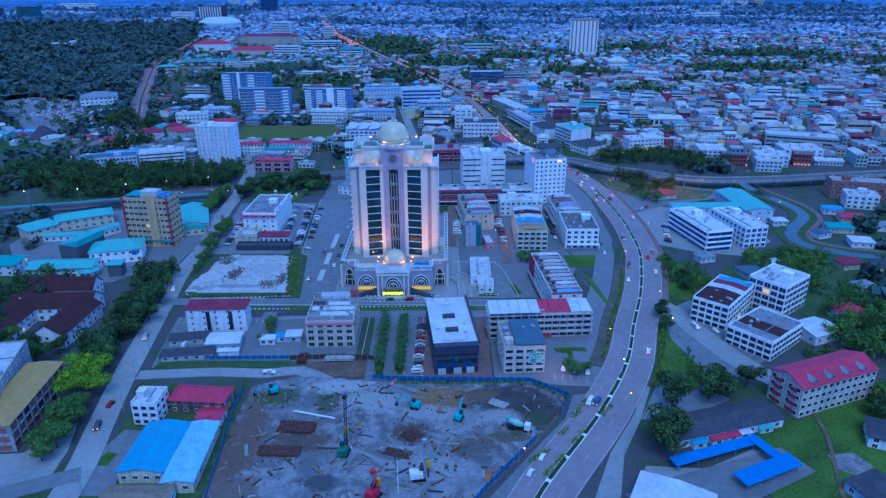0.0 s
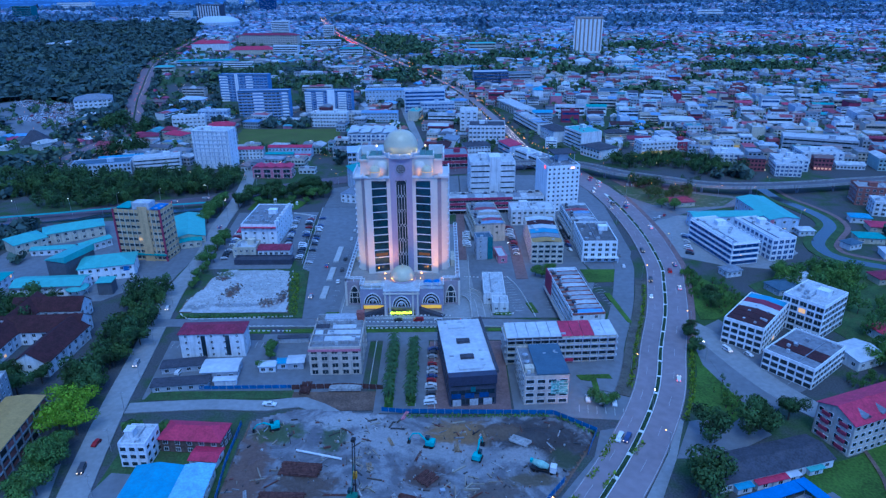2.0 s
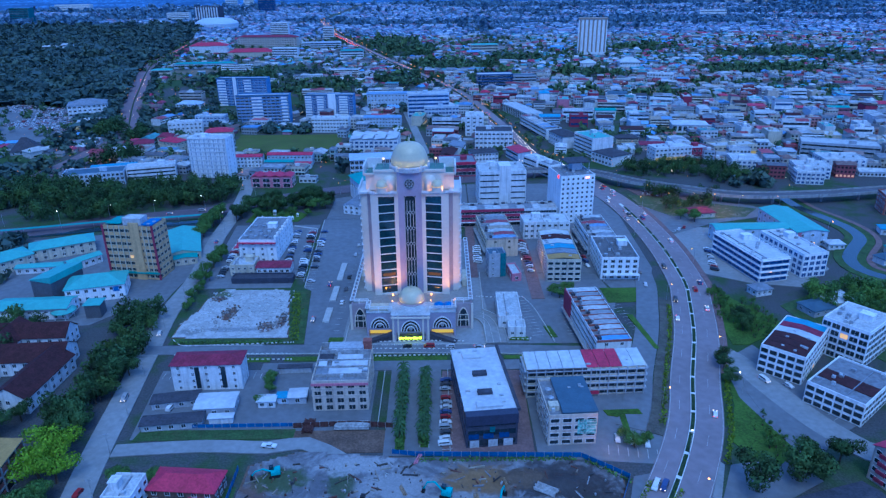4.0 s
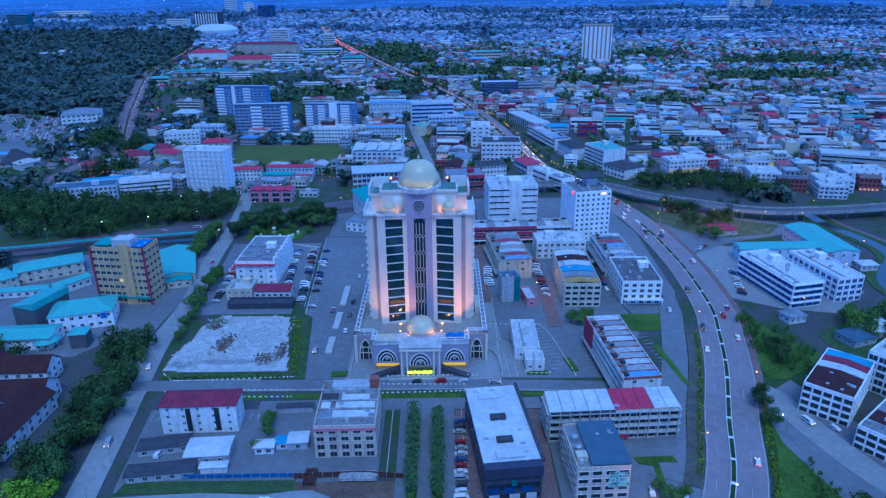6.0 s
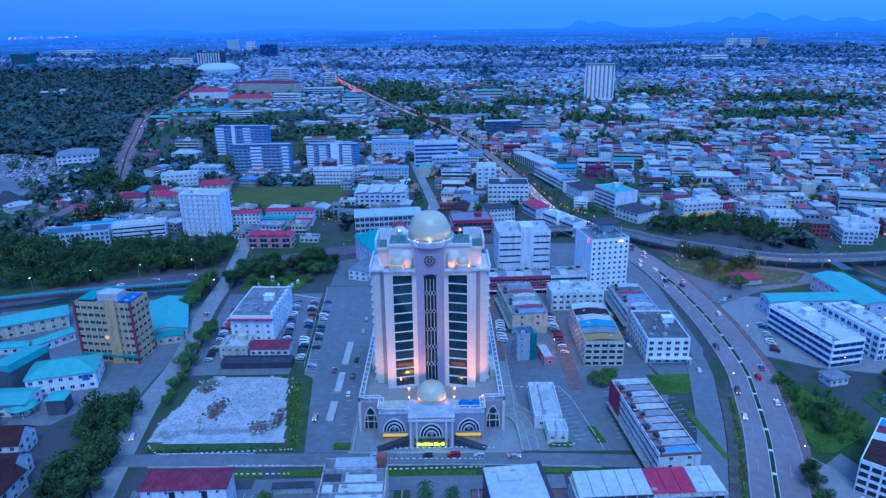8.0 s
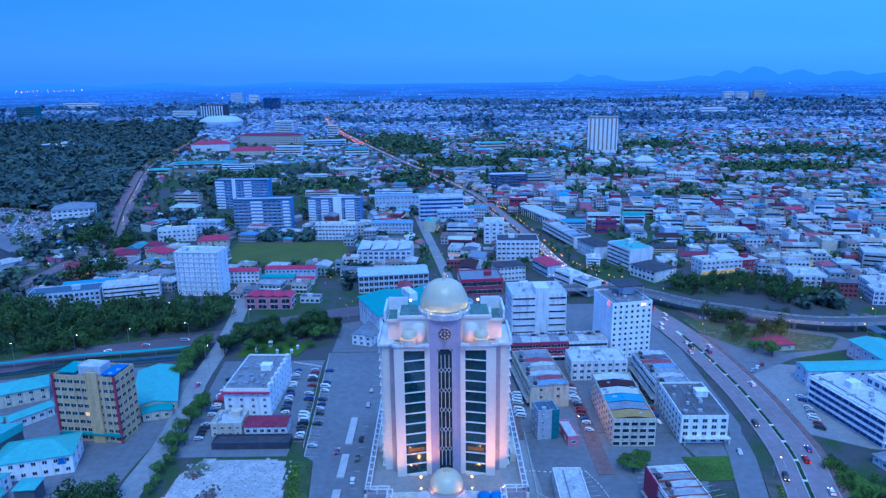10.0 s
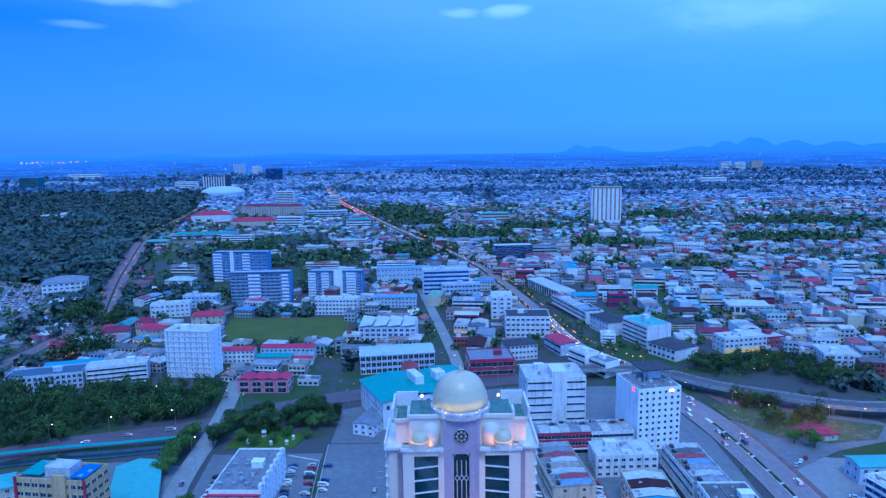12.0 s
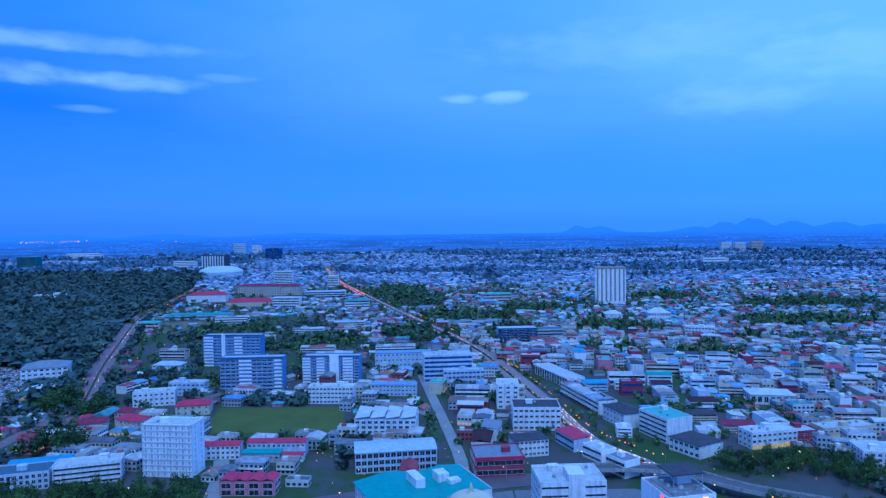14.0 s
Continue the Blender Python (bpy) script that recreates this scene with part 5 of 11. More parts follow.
# railings round the podium roof: open double rails on posts
for x0, y0, x1, y1 in ((-27.4, 1.8, -27.4, 78), (27.4, 1.8, 27.4, 78), (-27.4, 1.8, -19.4, 1.8), (19.4, 1.8, 27.4, 1.8), (-19.8, -6.0, -8.4, -6.0), (8.4, -6.0, 19.8, -6.0), (-19.8, -6.0, -19.8, 1.8), (19.8, -6.0, 19.8, 1.8)):
    n = max(2, int(math.hypot(x1 - x0, y1 - y0) / 4))
    g = Mesh()
    wide = 1.7
    if x0 == x1:
        ix = x0 - math.copysign(wide, x0)
        g.box(x0 - 0.17, y0, PZ + 1.5, x0 + 0.17, y1, PZ + 1.85).box(ix - 0.17, y0, PZ + 1.5, ix + 0.17, y1, PZ + 1.85)
        for i in range(n + 1):
            yy = y0 + (y1 - y0) * i / n
            g.box(min(x0, ix), yy - 0.17, PZ + 1.5, max(x0, ix), yy + 0.17, PZ + 1.8).box(x0 - 0.17, yy - 0.17, PZ - 0.3, x0 + 0.17, yy + 0.17, PZ + 1.5)
    else:
        g.box(x0, y0 - 0.17, PZ + 1.5, x1, y0 + 0.17, PZ + 1.85).box(x0, y0 + wide - 0.17, PZ + 1.5, x1, y0 + wide + 0.17, PZ + 1.85)
        for i in range(n + 1):
            xx = x0 + (x1 - x0) * i / n
            g.box(xx - 0.17, y0, PZ + 1.5, xx + 0.17, y0 + wide, PZ + 1.8).box(xx - 0.17, y0 - 0.17, PZ - 0.3, xx + 0.17, y0 + 0.17, PZ + 1.5)
    part("roof_rail", g, WHITEGLOSS, tower, "white open roof rail")
# drum and dome over the entrance
drum = part("entrance_drum", Mesh().turned(0, 4.6, [(6.3, PZ - 1.4), (6.3, 13.2), (6.0, 13.4)], 28), GRANITE, tower)


def onion(r, h, base, n=12, tip=0.0, bulge=1.03):
    out = []
    for i in range(n + 1):
        u = i / n
        rr = r * (bulge if 0.08 < u < 0.3 else 1.0) * max(0.0, math.cos(u * 1.5708)) ** 0.62
        out.append((max(rr, 0.02), base + h * math.sin(u * 1.5708) * 0.94 + h * 0.06 * u))
    if tip:
        z = out[-1][1]
        out[-1] = (r * 0.06, z - 0.02)
        out += [(r * 0.05, z + tip * 0.3), (r * 0.07, z + tip * 0.45), (0.02, z + tip)]
    return out


part("entrance_dome", Mesh().turned(0, 4.6, onion(5.6, 5.6, 13.4, tip=1.7), 32), DOME, tower, "pearl grey dome over the entrance", smooth=True)
def angled(xo, xi, yo, yi, t, z0, z1):
    """An upright slab whose outer end stands further forward than its inner end."""
    vs = [(x, y, z) for z in (z0, z1) for x, y in ((xo, yo), (xi, yi), (xi, yi + t), (xo, yo + t))]
    fs = [(3, 2, 1, 0), (4, 5, 6, 7), (0, 1, 5, 4), (1, 2, 6, 5), (2, 3, 7, 6), (3, 0, 4, 7)]
    return Mesh().add(vs, fs if xo < xi else [f[::-1] for f in fs])


# shaft and crown, set from the podium front by UP; SB is the shaft foot on the podium roof
UP = pose(0, -5.5, 1.6)
SB = 9.7
TX, TB = 22.4, 39.0
part("shaft", Mesh().box(-TX, 25, SB, TX, TB, 58).box(-17.2, 21.6, SB, 17.2, 25, 58), STONE, tower, "pale pink stone tower shaft", at=UP)
for s in (-1, 1):
    a, b = sorted((s * 5.2, s * 17.2))
    g = Mesh()
    # bay: two piers, a spandrel beneath and above, with a recess for the glazing
    for p0, p1, front in ((5.2, 6.9, 20.5), (13.9, 17.2, 19)):
        c0, c1 = sorted((s * p0, s * p1))
        g.box(c0, front, SB, c1, 21.6, 58.6)
    c0, c1 = sorted((s * 6.9, s * 13.9))
    g.box(c0, 19.3, SB, c1, 21.6, 10.4).box(c0, 19.0, 57.4, c1, 21.6, 58.6)
    part("window_bay", g, STONE, tower, at=UP)
    for k in range(12):
        z0 = 10.4 + k * 3.917
        part("window", angled(s * 13.9, s * 6.9, 19.5, 21.1, 0.2, z0 + 0.1, z0 + 3.9), TOWERGLASS, tower, at=UP)
        part("sill", angled(s * 14.3, s * 6.5, 18.8, 20.45, 0.7, z0 - 0.09, z0 + 0.09), WHITEGLOSS, tower, "white horizontal sill slab", at=UP)
    part("lit_pane", angled(s * 13.2, s * 7.6, 19.58, 20.86, 0.05, 18.9, 20.3), LITDIM, tower, "dim lit office window", at=UP)
    # recessed corner pier, side wing with a narrow window ladder
    part("corner_pier", Mesh().box(*sorted((s * 17.2, s * 19.0))[:1], 22.6, SB, sorted((s * 17.2, s * 19.0))[1], 25.0, 57.6), GRANITE, tower, at=UP)
    d0, d1 = sorted((s * 19.0, s * 21.6))
    part("side_wing", Mesh().box(d0, 23.6, SB, d1, 25.0, 57.8), STONE, tower, at=UP)
    for k in range(15):
        z0 = 10.6 + k * 3.15
        part("side_window", Mesh().box(*((s * TX - 0.06), 25.6, z0 + 0.4), (s * TX + 0.06), TB - 1, z0 + 2.9), GLASS, tower, at=UP)
        part("side_sill", Mesh().box(min(s * 21.5, s * 22.9), 24.6, z0 - 0.1, max(s * 21.5, s * 22.9), TB - 0.6, z0 + 0.3), WHITEGLOSS, tower, at=UP)
    # small corner dome on the shoulder roof
    part("shoulder_roof", Mesh().box(*sorted((s * 5.2, s * 17.6))[:1], 18.6, 58.6, sorted((s * 5.2, s * 17.6))[1], 22.0, 59.1), FLATPALE, tower, at=UP)
    sd = part("small_drum", Mesh().turned(s * 12.2, 20.6, [(2.5, 59.1), (2.5, 61.2), (2.75, 61.3), (2.75, 61.6)], 24), STONE, tower, at=UP)
    part("ring_light", Mesh().turned(s * 12.2, 20.6, [(2.62, 61.62), (2.70, 61.66), (2.70, 61.80), (2.5, 61.84)], 24), glow("ring_glow", (1.0, 0.55, 0.12), 0.4), tower, "thin ring of warm light", at=UP)
    part("small_dome", Mesh().turned(s * 12.2, 20.6, onion(2.55, 2.7, 61.6, tip=0.9), 24), DOME, tower, "small pearl corner dome", smooth=True, at=UP)
    part("shoulder_parapet", Mesh().box(*sorted((s * 15.6, s * 18.2))[:1], 18.4, 59.1, sorted((s * 15.6, s * 18.2))[1], 18.9, 60.0).box(*sorted((s * 5.4, s * 8.4))[:1], 18.5, 59.1, sorted((s * 5.4, s * 8.4))[1], 18.9, 60.0).box(*sorted((s * 17.8, s * 18.3))[:1], 18.4, 59.1, sorted((s * 17.8, s * 18.3))[1], 23.5, 60.0), WHITEGLOSS, tower, at=UP)
    part("outer_cornice", Mesh().box(*sorted((s * 17.4, s * 22.9))[:1], 22.4, 57.8, sorted((s * 17.4, s * 22.9))[1], TB + 1, 58.6).box(*sorted((s * 22.3, s * 22.9))[:1], 22.4, 58.6, sorted((s * 22.3, s * 22.9))[1], TB + 1, 60.2), WHITEGLOSS, tower, at=UP)
# central recess with its lattice
part("centre_wall", Mesh().box(-5.2, 21.0, SB, -2.6, 21.7, 68).box(2.6, 21.0, SB, 5.2, 21.7, 68).box(-2.6, 21.0, 57.0, 2.6, 21.7, 68).box(-5.4, 20.7, SB, -4.4, 21.0, 68.2).box(4.4, 20.7, SB, 5.4, 21.0, 68.2), LILAC, tower, at=UP)
part("centre_glass", Mesh().box(-2.6, 21.5, SB, 2.6, 21.65, 57.0), GLASS, tower, at=UP)
g = Mesh()
for x in (-1.35, 0, 1.35):
    for k in range(6):
        z0 = 11.8 + k * 7.5
        g.box(x - 0.12, 21.1, z0 + 1.0, x + 0.12, 21.3, z0 + (6.6 if k < 5 else 5.6))
for k in range(6):
    z0 = 11.8 + k * 7.5 - 0.4
    if k:
        for x in (-1.35, 0.0, 1.35):
            for sx in (-1, 1):
                g.bar((x, 21.22, z0 - 0.5), (x + sx * 0.68, 21.22, z0 + 0.4), 0.13, 4).bar((x + sx * 0.68, 21.22, z0 + 0.4), (x, 21.22, z0 + 1.4), 0.13, 4)
for x in (-2.45, 2.45):
    g.box(x - 0.12, 21.15, SB, x + 0.12, 21.3, 55.8)
for k in range(6):
    a0, a1 = k * 0.5236, (k + 1) * 0.5236
    g.bar((-2.45 * math.cos(a0), 21.22, 55.8 + 1.5 * math.sin(a0)), (-2.45 * math.cos(a1), 21.22, 55.8 + 1.5 * math.sin(a1)), 0.12, 5)
g.box(-0.5, 21.0, 57.2, -0.36, 21.2, 60.2).box(0.36, 21.0, 57.2, 0.5, 21.2, 60.2)
part("lattice", g, KERB, tower, "pale metal lattice of linked hexagons", at=UP)
ros = part("medallion", Mesh().bar((0, 20.75, 62.6), (0, 21.0, 62.6), 2.3, 28), BLACK, tower, "round carved medallion", at=UP)
g = Mesh()
for k in range(8):
    a = k * math.pi / 4
    g.bar((0.9 * math.cos(a), 20.6, 62.6 + 0.9 * math.sin(a)), (1.6 * math.cos(a), 20.6, 62.6 + 1.6 * math.sin(a)), 0.22, 6).bar((1.35 * math.cos(a), 20.68, 62.6 + 1.35 * math.sin(a)), (1.35 * math.cos(a), 20.58, 62.6 + 1.35 * math.sin(a)), 0.42, 8)
for k in range(24):
    a0, a1 = k * math.pi / 12, (k + 1) * math.pi / 12
    g.bar((2.2 * math.cos(a0), 20.7, 62.6 + 2.2 * math.sin(a0)), (2.2 * math.cos(a1), 20.7, 62.6 + 2.2 * math.sin(a1)), 0.16, 5)
g.bar((0, 20.55, 62.6), (0, 20.75, 62.6), 0.45, 10)
part("tracery", g, STEEL, ros)
# crown
part("crown", Mesh().box(-15.4, 22.6, 58.6, 15.4, 36, 67.6).box(-19.6, 25.6, 58.6, 19.6, 37.5, 65.4), STONE, tower, "stepped stone crown", at=UP)
part("crown_cornice", Mesh().box(-15.9, 22.1, 67.6, -5.4, 23.2, 68.6).box(5.4, 22.1, 67.6, 15.9, 23.2, 68.6).box(-5.6, 20.4, 68.2, 5.6, 23.2, 69.0).box(-20.4, 24.9, 65.4, -15.4, 26.2, 66.2).box(15.4, 24.9, 65.4, 20.4, 26.2, 66.2), STONE, tower, at=UP)
for s in (-1, 1):
    part("crown_niche", Mesh().turned(s * 8.8, 23.4, [(2.8, 58.7), (2.8, 64.0), (2.1, 65.6), (0.1, 66.4)], 18), STONE, tower, smooth=True, at=UP)
part("crown_roof", Mesh().box(-15.2, 22.9, 67.6, 15.2, 36, 67.9).box(-19.4, 26.2, 65.4, -15.4, 37.3, 65.7).box(15.4, 26.2, 65.4, 19.4, 37.3, 65.7), R_DECK, tower, at=UP)
for s in (-1, 1):
    for x0, x1, y0, y1, z0, z1 in ((19.9, 20.6, 24.9, 38, 65.7, 69.6), (13.0, 19.85, 37.3, 38, 65.7, 70.2), (15.2, 15.8, 22.6, 27, 68.65, 69.8), (5.0, 5.7, 20.4, 24, 69.05, 70.4)):
        a, b = sorted((s * x0, s * x1))
        part("roof_parapet", Mesh().box(a, y0, z0, b, y1, z1), WHITEGLOSS, tower, at=UP)
    lamp = part("roof_flood", Mesh().bar((s * 11.6, 30, 67.8), (s * 11.6, 30, 71.6), 0.15).box(s * 11.6 - 0.5, 29.6, 71.6, s * 11.6 + 0.5, 30.3, 72.2), STEEL, tower, at=UP)
    part("lens", Mesh().turned(s * 11.6, 29.5, [(0.1, 71.4), (0.46, 71.5), (0.46, 72.1), (0.1, 72.2)], 10), GLOW_DOME, lamp)
part("dome_drum", Mesh().turned(0, 28.2, [(9.0, 67.8), (9.0, 69.6), (8.6, 70.0)], 36), FLATPALE, tower, at=UP)
part("dome", Mesh().turned(0, 28.2, onion(8.1, 9.5, 70.0, n=16, tip=2.7), 48), DOME, tower, "large pearl white dome with a finial", smooth=True, at=UP)
for k in range(5):
    a = math.radians(-150 + k * 30)
    part("dome_lamp", Mesh().turned(8.9 * math.cos(a), 28.2 + 8.9 * math.sin(a), [(0.05, 69.9), (0.12, 69.95), (0.12, 70.05), (0.05, 70.1)], 8), GLOW_DOME, tower, at=UP)
for s in (-1, 1):
    part("flood_lamp", Mesh().turned(s * 8.9, 11.0, [(0.1, 12.3), (0.34, 12.4), (0.34, 12.9), (0.1, 13.0)], 8), GLOW_WARM, tower)
    part("lamp_post", Mesh().bar((s * 8.9, 11.0, 11.2), (s * 8.9, 11.0, 12.32), 0.12), STEEL, tower)
    part("flood_lamp", Mesh().turned(s * 8.6, 3.5, [(0.1, 13.0), (0.25, 13.1), (0.25, 13.4), (0.1, 13.5)], 8), GLOW_WARM, tower)
part("flood_lamp", Mesh().turned(19.4, 3.4, [(0.1, 13.0), (0.4, 13.1), (0.4, 13.7), (0.1, 13.9)], 8), GLOW_WARM, tower)
# glowing sign: plain bars in place of the name
sg = Mesh()
xs = -5.2
for wd, hd in ((1.1, 1.0), (0.8, 0.9), (0.6, 1.2), (1.1, 1.0), (0.8, 0.9), (1.2, 1.2), (0.8, 0.9), (0.4, 1.2), (0.4, 1.2)):
    sg.box(xs, -9.9, 1.0, xs + wd, -9.6, 1.0 + hd)
    xs += wd + (0.25 if wd != 0.8 or hd != 0.9 else 0.45)
part("sign", sg, GLOW_SIGN, tower, "glowing yellow-green mall sign")
part("sign_beam", Mesh().box(-6.4, -9.7, 0.3, 6.4, -9.3, 0.9), BLACK, tower)
part("sun_shade", Mesh().turned(12.4, -1.5, [(2.3, PZ + 0.1), (2.2, PZ + 1.6), (0.2, PZ + 2.4)], 8).turned(16.6, -1.5, [(2.3, PZ + 0.1), (2.2, PZ + 1.6), (0.2, PZ + 2.4)], 8), R_BRIGHT, tower, "bright blue roof parasols")
for x0, y0, x1, y1, z1 in ((-18, -4.8, -10, 1.4, 0.6), (23.4, 22, 25.4, 34, 2.2), (-25.4, 30, -23.9, 60, 0.9)):
    part("roof_plant", Mesh().box(x0, y0, PZ - (0.2 if y1 < 3 else 1.4), x1, y1, PZ + z1), CREAM, tower)

# rear hall of the mall, under teal metal roofs
rear = thing("mall_rear_hall", "white rear hall of the mall with teal metal roof", "building", pose(-17, 196, 0, 0, 0, 24))
part("wall", shell(60, 38, 15.5), WHITE, rear)
part("roof", Mesh().gable(-30, -19, 4, 19, 15.5, 2.4, "y", over=1.0), R_TEAL, rear)
part("lower_roof", Mesh().gable(5.2, -18.6, 29.6, 18.6, 15.4, 1.6, "y", over=0.6), R_TEAL, rear)
part("roof_house", Mesh().box(-6, -6, 16, -1, 8, 21.2).box(8, -2, 15.5, 14, 6, 20.2).box(12, -8, 15.5, 18, -3, 18.4), WHITE, rear)
for i in range(12):
    part("window", window_mesh(1.8, 2.4, WHITE, GLASS, 2), None, rear, at=pose(-27 + i * 4.6, -19, 10.6))
    if i < 9:
        part("window", window_mesh(1.8, 2.4, WHITE, GLASS, 2), None, rear, at=pose(-30, -17 + i * 4.2, 8.6, 0, 0, -90))

# ---- buildings round the tower ----
building("office_block", "white four-storey office with maroon roof", -77, -41, 26.5, 9.5, 11.5, 2, 4, 5, 2, WHITE, "hip", R_MAROON, rise=1.6, win=(0.9, 1.1))
for x in (-80.5, -70.5):
    part("stair_glazing", Mesh().box(x + 77 - 0.9, -4.95, 1.0, x + 77 + 0.9, -4.78, 10.4), GLASS, [o for o in scene.objects if o.name == "office_block"][0])
brown = building("shell_building", "beige unfinished block with open concrete roof bays", -23.5, -47.5, 20.5, 25, 13, 1, 4, 5, 5, BEIGE, "flat", FLAT, win=(2.3, 1.9), extras=False, frame_mat=BEIGE)
for yy, z1 in ((-8.6, 13.5), (-3.6, 13.7), (1.4, 13.5), (6.6, 14.4), (12.2, 14.6)):
    part("cross_wall", Mesh().box(-9.9, yy - 0.2, 12.2, 9.9, yy + 0.2, z1), CONCRETE, brown)
for x0, y0, x1, y1, m in ((-9.4, -8.2, -5.2, -4.0, R_GREY), (-4.8, -8.3, 9.6, -4.0, R_WHITE), (-9.2, -3.2, -6.0, 1.0, R_WHITE), (-4.2, -3.2, 9.4, 1.0, R_WHITE), (-9.6, 1.8, -4.0, 6.2, R_DARK), (-2.6, 1.8, 7.2, 5.6, R_WHITE)):
    part("roof_sheet", Mesh().add([(x0, y0, 12.5), (x1, y0, 12.5), (x1, y1, 13.1), (x0, y1, 13.1), (x0, y0, 12.4), (x1, y0, 12.4), (x1, y1, 13.0), (x0, y1, 13.0)], [(0, 1, 2, 3), (0, 4, 5, 1), (1, 5, 6, 2), (2, 6, 7, 3), (3, 7, 4, 0)]), m, brown)
part("roof_room", Mesh().box(-6.4, 7.0, 12.2, 7.0, 12.0, 15.0), GREYWALL, brown)
for x in (-4.2, 0.4, 4.6):
    part("window", window_mesh(2.2, 1.1, WHITE, GLASS, 2), None, brown, at=pose(x, 7.0, 13.3))
part("stair_house", Mesh().box(6.8, 9.4, 12.2, 10.1, 12.4, 16.4), REDBRICK, brown, "red brick stair house")
part("string_course", Mesh().box(-10.5, -12.7, 6.6, 10.5, -12.5, 7.0).box(-10.5, -12.7, 9.6, 10.5, -12.5, 9.9), BEIGE, brown)
part("eaves_band", Mesh().box(-10.5, -12.75, 10.9, 10.5, -12.5, 11.9), PINK, brown)
# long showroom with a white roof and dark glass front
show = building("showroom", "long showroom with pale metal roof and dark glazed front", 28.5, -59.5, 17.5, 44, 12.6, 6, 3, 6, 10, DARKWALL, "flat", R_WHITE, style="band", win=(1.6, 2.2), faces="front left right", extras=False, frame_mat=DARKWALL)
part("roof_sheet", Mesh().add([(-8.9, -19.5, 12.9), (8.9, -19.5, 12.9), (8.9, 22, 12.6), (-8.9, 22, 12.6), (-8.9, -19.5, 12.5), (8.9, -19.5, 12.5), (8.9, 22, 12.2), (-8.9, 22, 12.2)], [(0, 1, 2, 3), (0, 4, 5, 1), (1, 5, 6, 2), (2, 6, 7, 3), (3, 7, 4, 0)]), R_WHITE, show, "pale corrugated metal roof")
part("front_fascia", Mesh().box(-8.9, -22.6, 9.4, 8.9, -19.4, 13.2), mat("navy_cladding", (0.045, 0.05, 0.085), rough=0.5, var=0.15), show)
for x in (-6.4, -1.4, 4.0):
    part("glazed_strip", Mesh().box(x - 1.6, -22.25, 3.6, x + 1.9, -22.1, 5.6), BLUEGLASS, show)
for yy in (-9, 3):
    part("roof_vent", Mesh().box(-3, yy - 1.2, 12.7, 2.2, yy + 1.2, 13.9), R_DARK, show)
part("roof_vent", Mesh().box(-5, 14, 12.6, 2, 18, 13.4), R_WHITE, show)
part("roof_vent", Mesh().box(-4.5, -18, 12.8, 4.5, -14.6, 13.7), R_WHITE, show)
part("side_gutter", Mesh().box(8.9, -20, 12.3, 10.0, 22.3, 13.4), R_DARK, show)
for x in (-6, 0.4, 5.6):
    part("door_panel", Mesh().box(x - 1.6, -22.2, 0.2, x + 1.6, -22.05, 3.0), FLATPALE, show)
part("logo_panel", Mesh().box(-0.9, -22.8, 6.6, 0.9, -22.6, 8.6), TEALWALL, show)
off = building("office_block", "long cream office row with striped white and red roof", 68, -46.5, 45.5, 11, 12.4, 3, 4, 12, 3, CREAM, "flat", R_WHITE, style="band", win=(1.8, 1.5), trim=GREYWALL, faces="front left right", extras=False)
for i in range(14):
    part("pilaster", Mesh().box(-22.7 + i * 3.45, -6.15, 0.2, -22.35 + i * 3.45, -5.5, 12.2), GREYWALL, off)
for i in range(10):
    m = R_RED if 5 <= i < 8 else R_WHITE
    part("roof_strip", Mesh().add([(-22.5 + i * 4.5, -5.5, 12.4), (-18.2 + i * 4.5, -5.5, 12.4), (-18.2 + i * 4.5, 5.5, 13.5), (-22.5 + i * 4.5, 5.5, 13.5), (-22.5 + i * 4.5, -5.5, 12.15), (-18.2 + i * 4.5, -5.5, 12.15), (-18.2 + i * 4.5, 5.5, 13.25), (-22.5 + i * 4.5, 5.5, 13.25)], [(0, 1, 2, 3), (0, 4, 5, 1), (1, 5, 6, 2), (2, 6, 7, 3), (3, 7, 4, 0), (7, 6, 5, 4)]), m, off)
part("dark_band", Mesh().box(-22.7, -5.9, 10.6, 0, -5.52, 12.2), R_DARK, off)
part("shop_sign", Mesh().box(-1, -6.7, 1.2, 5, -6.5, 2.6), R_RED, off)
blu = building("office_block", "beige office block with slate blue metal roof", 57.5, -70, 16.5, 21.8, 12.4, 3, 4, 4, 5, BEIGE, "flat", FLAT, win=(2.9, 1.5), split=1, faces="front left right", extras=False)
part("roof_sheet", Mesh().box(-3.6, -10.4, 12.5, 8.6, 11.2, 12.9), R_SLATE, blu, "slate blue metal roof")
part("mural", Mesh().box(1.6, -11.05, 4.4, 8.0, -10.95, 10.2), mat("mural_paint", (0.16, 0.42, 0.38), var=0.6, scale=0.5), blu, "faded green wall mural")
for yy in (-2, 3):
    part("roof_tank", Mesh().turned(-6, yy, [(1.1, 11.7), (1.1, 13.4), (0.3, 13.8)], 10), STEEL, blu)
part("roof_room", Mesh().box(-7.6, -7.5, 11.6, -4.2, -4.4, 13.6), CREAM, blu)
slant = terrace("shop_row", "slanting shop row with patched roofs and red end wall", 81.2, -7.5, 49, 14.5, 12.4, 95, 11, 4, WHITE, end_wall=None, strip=ROWROOF, party=REDBRICK, rise=0.6)
part("red_wall", Mesh().box(-5.5, -0.5, 0.3, 5.5, 0, 12.6), MAROON, slant, "dark red rendered end wall", at=face_pose("back", -19, 0.02, 0, 49, 14.5))
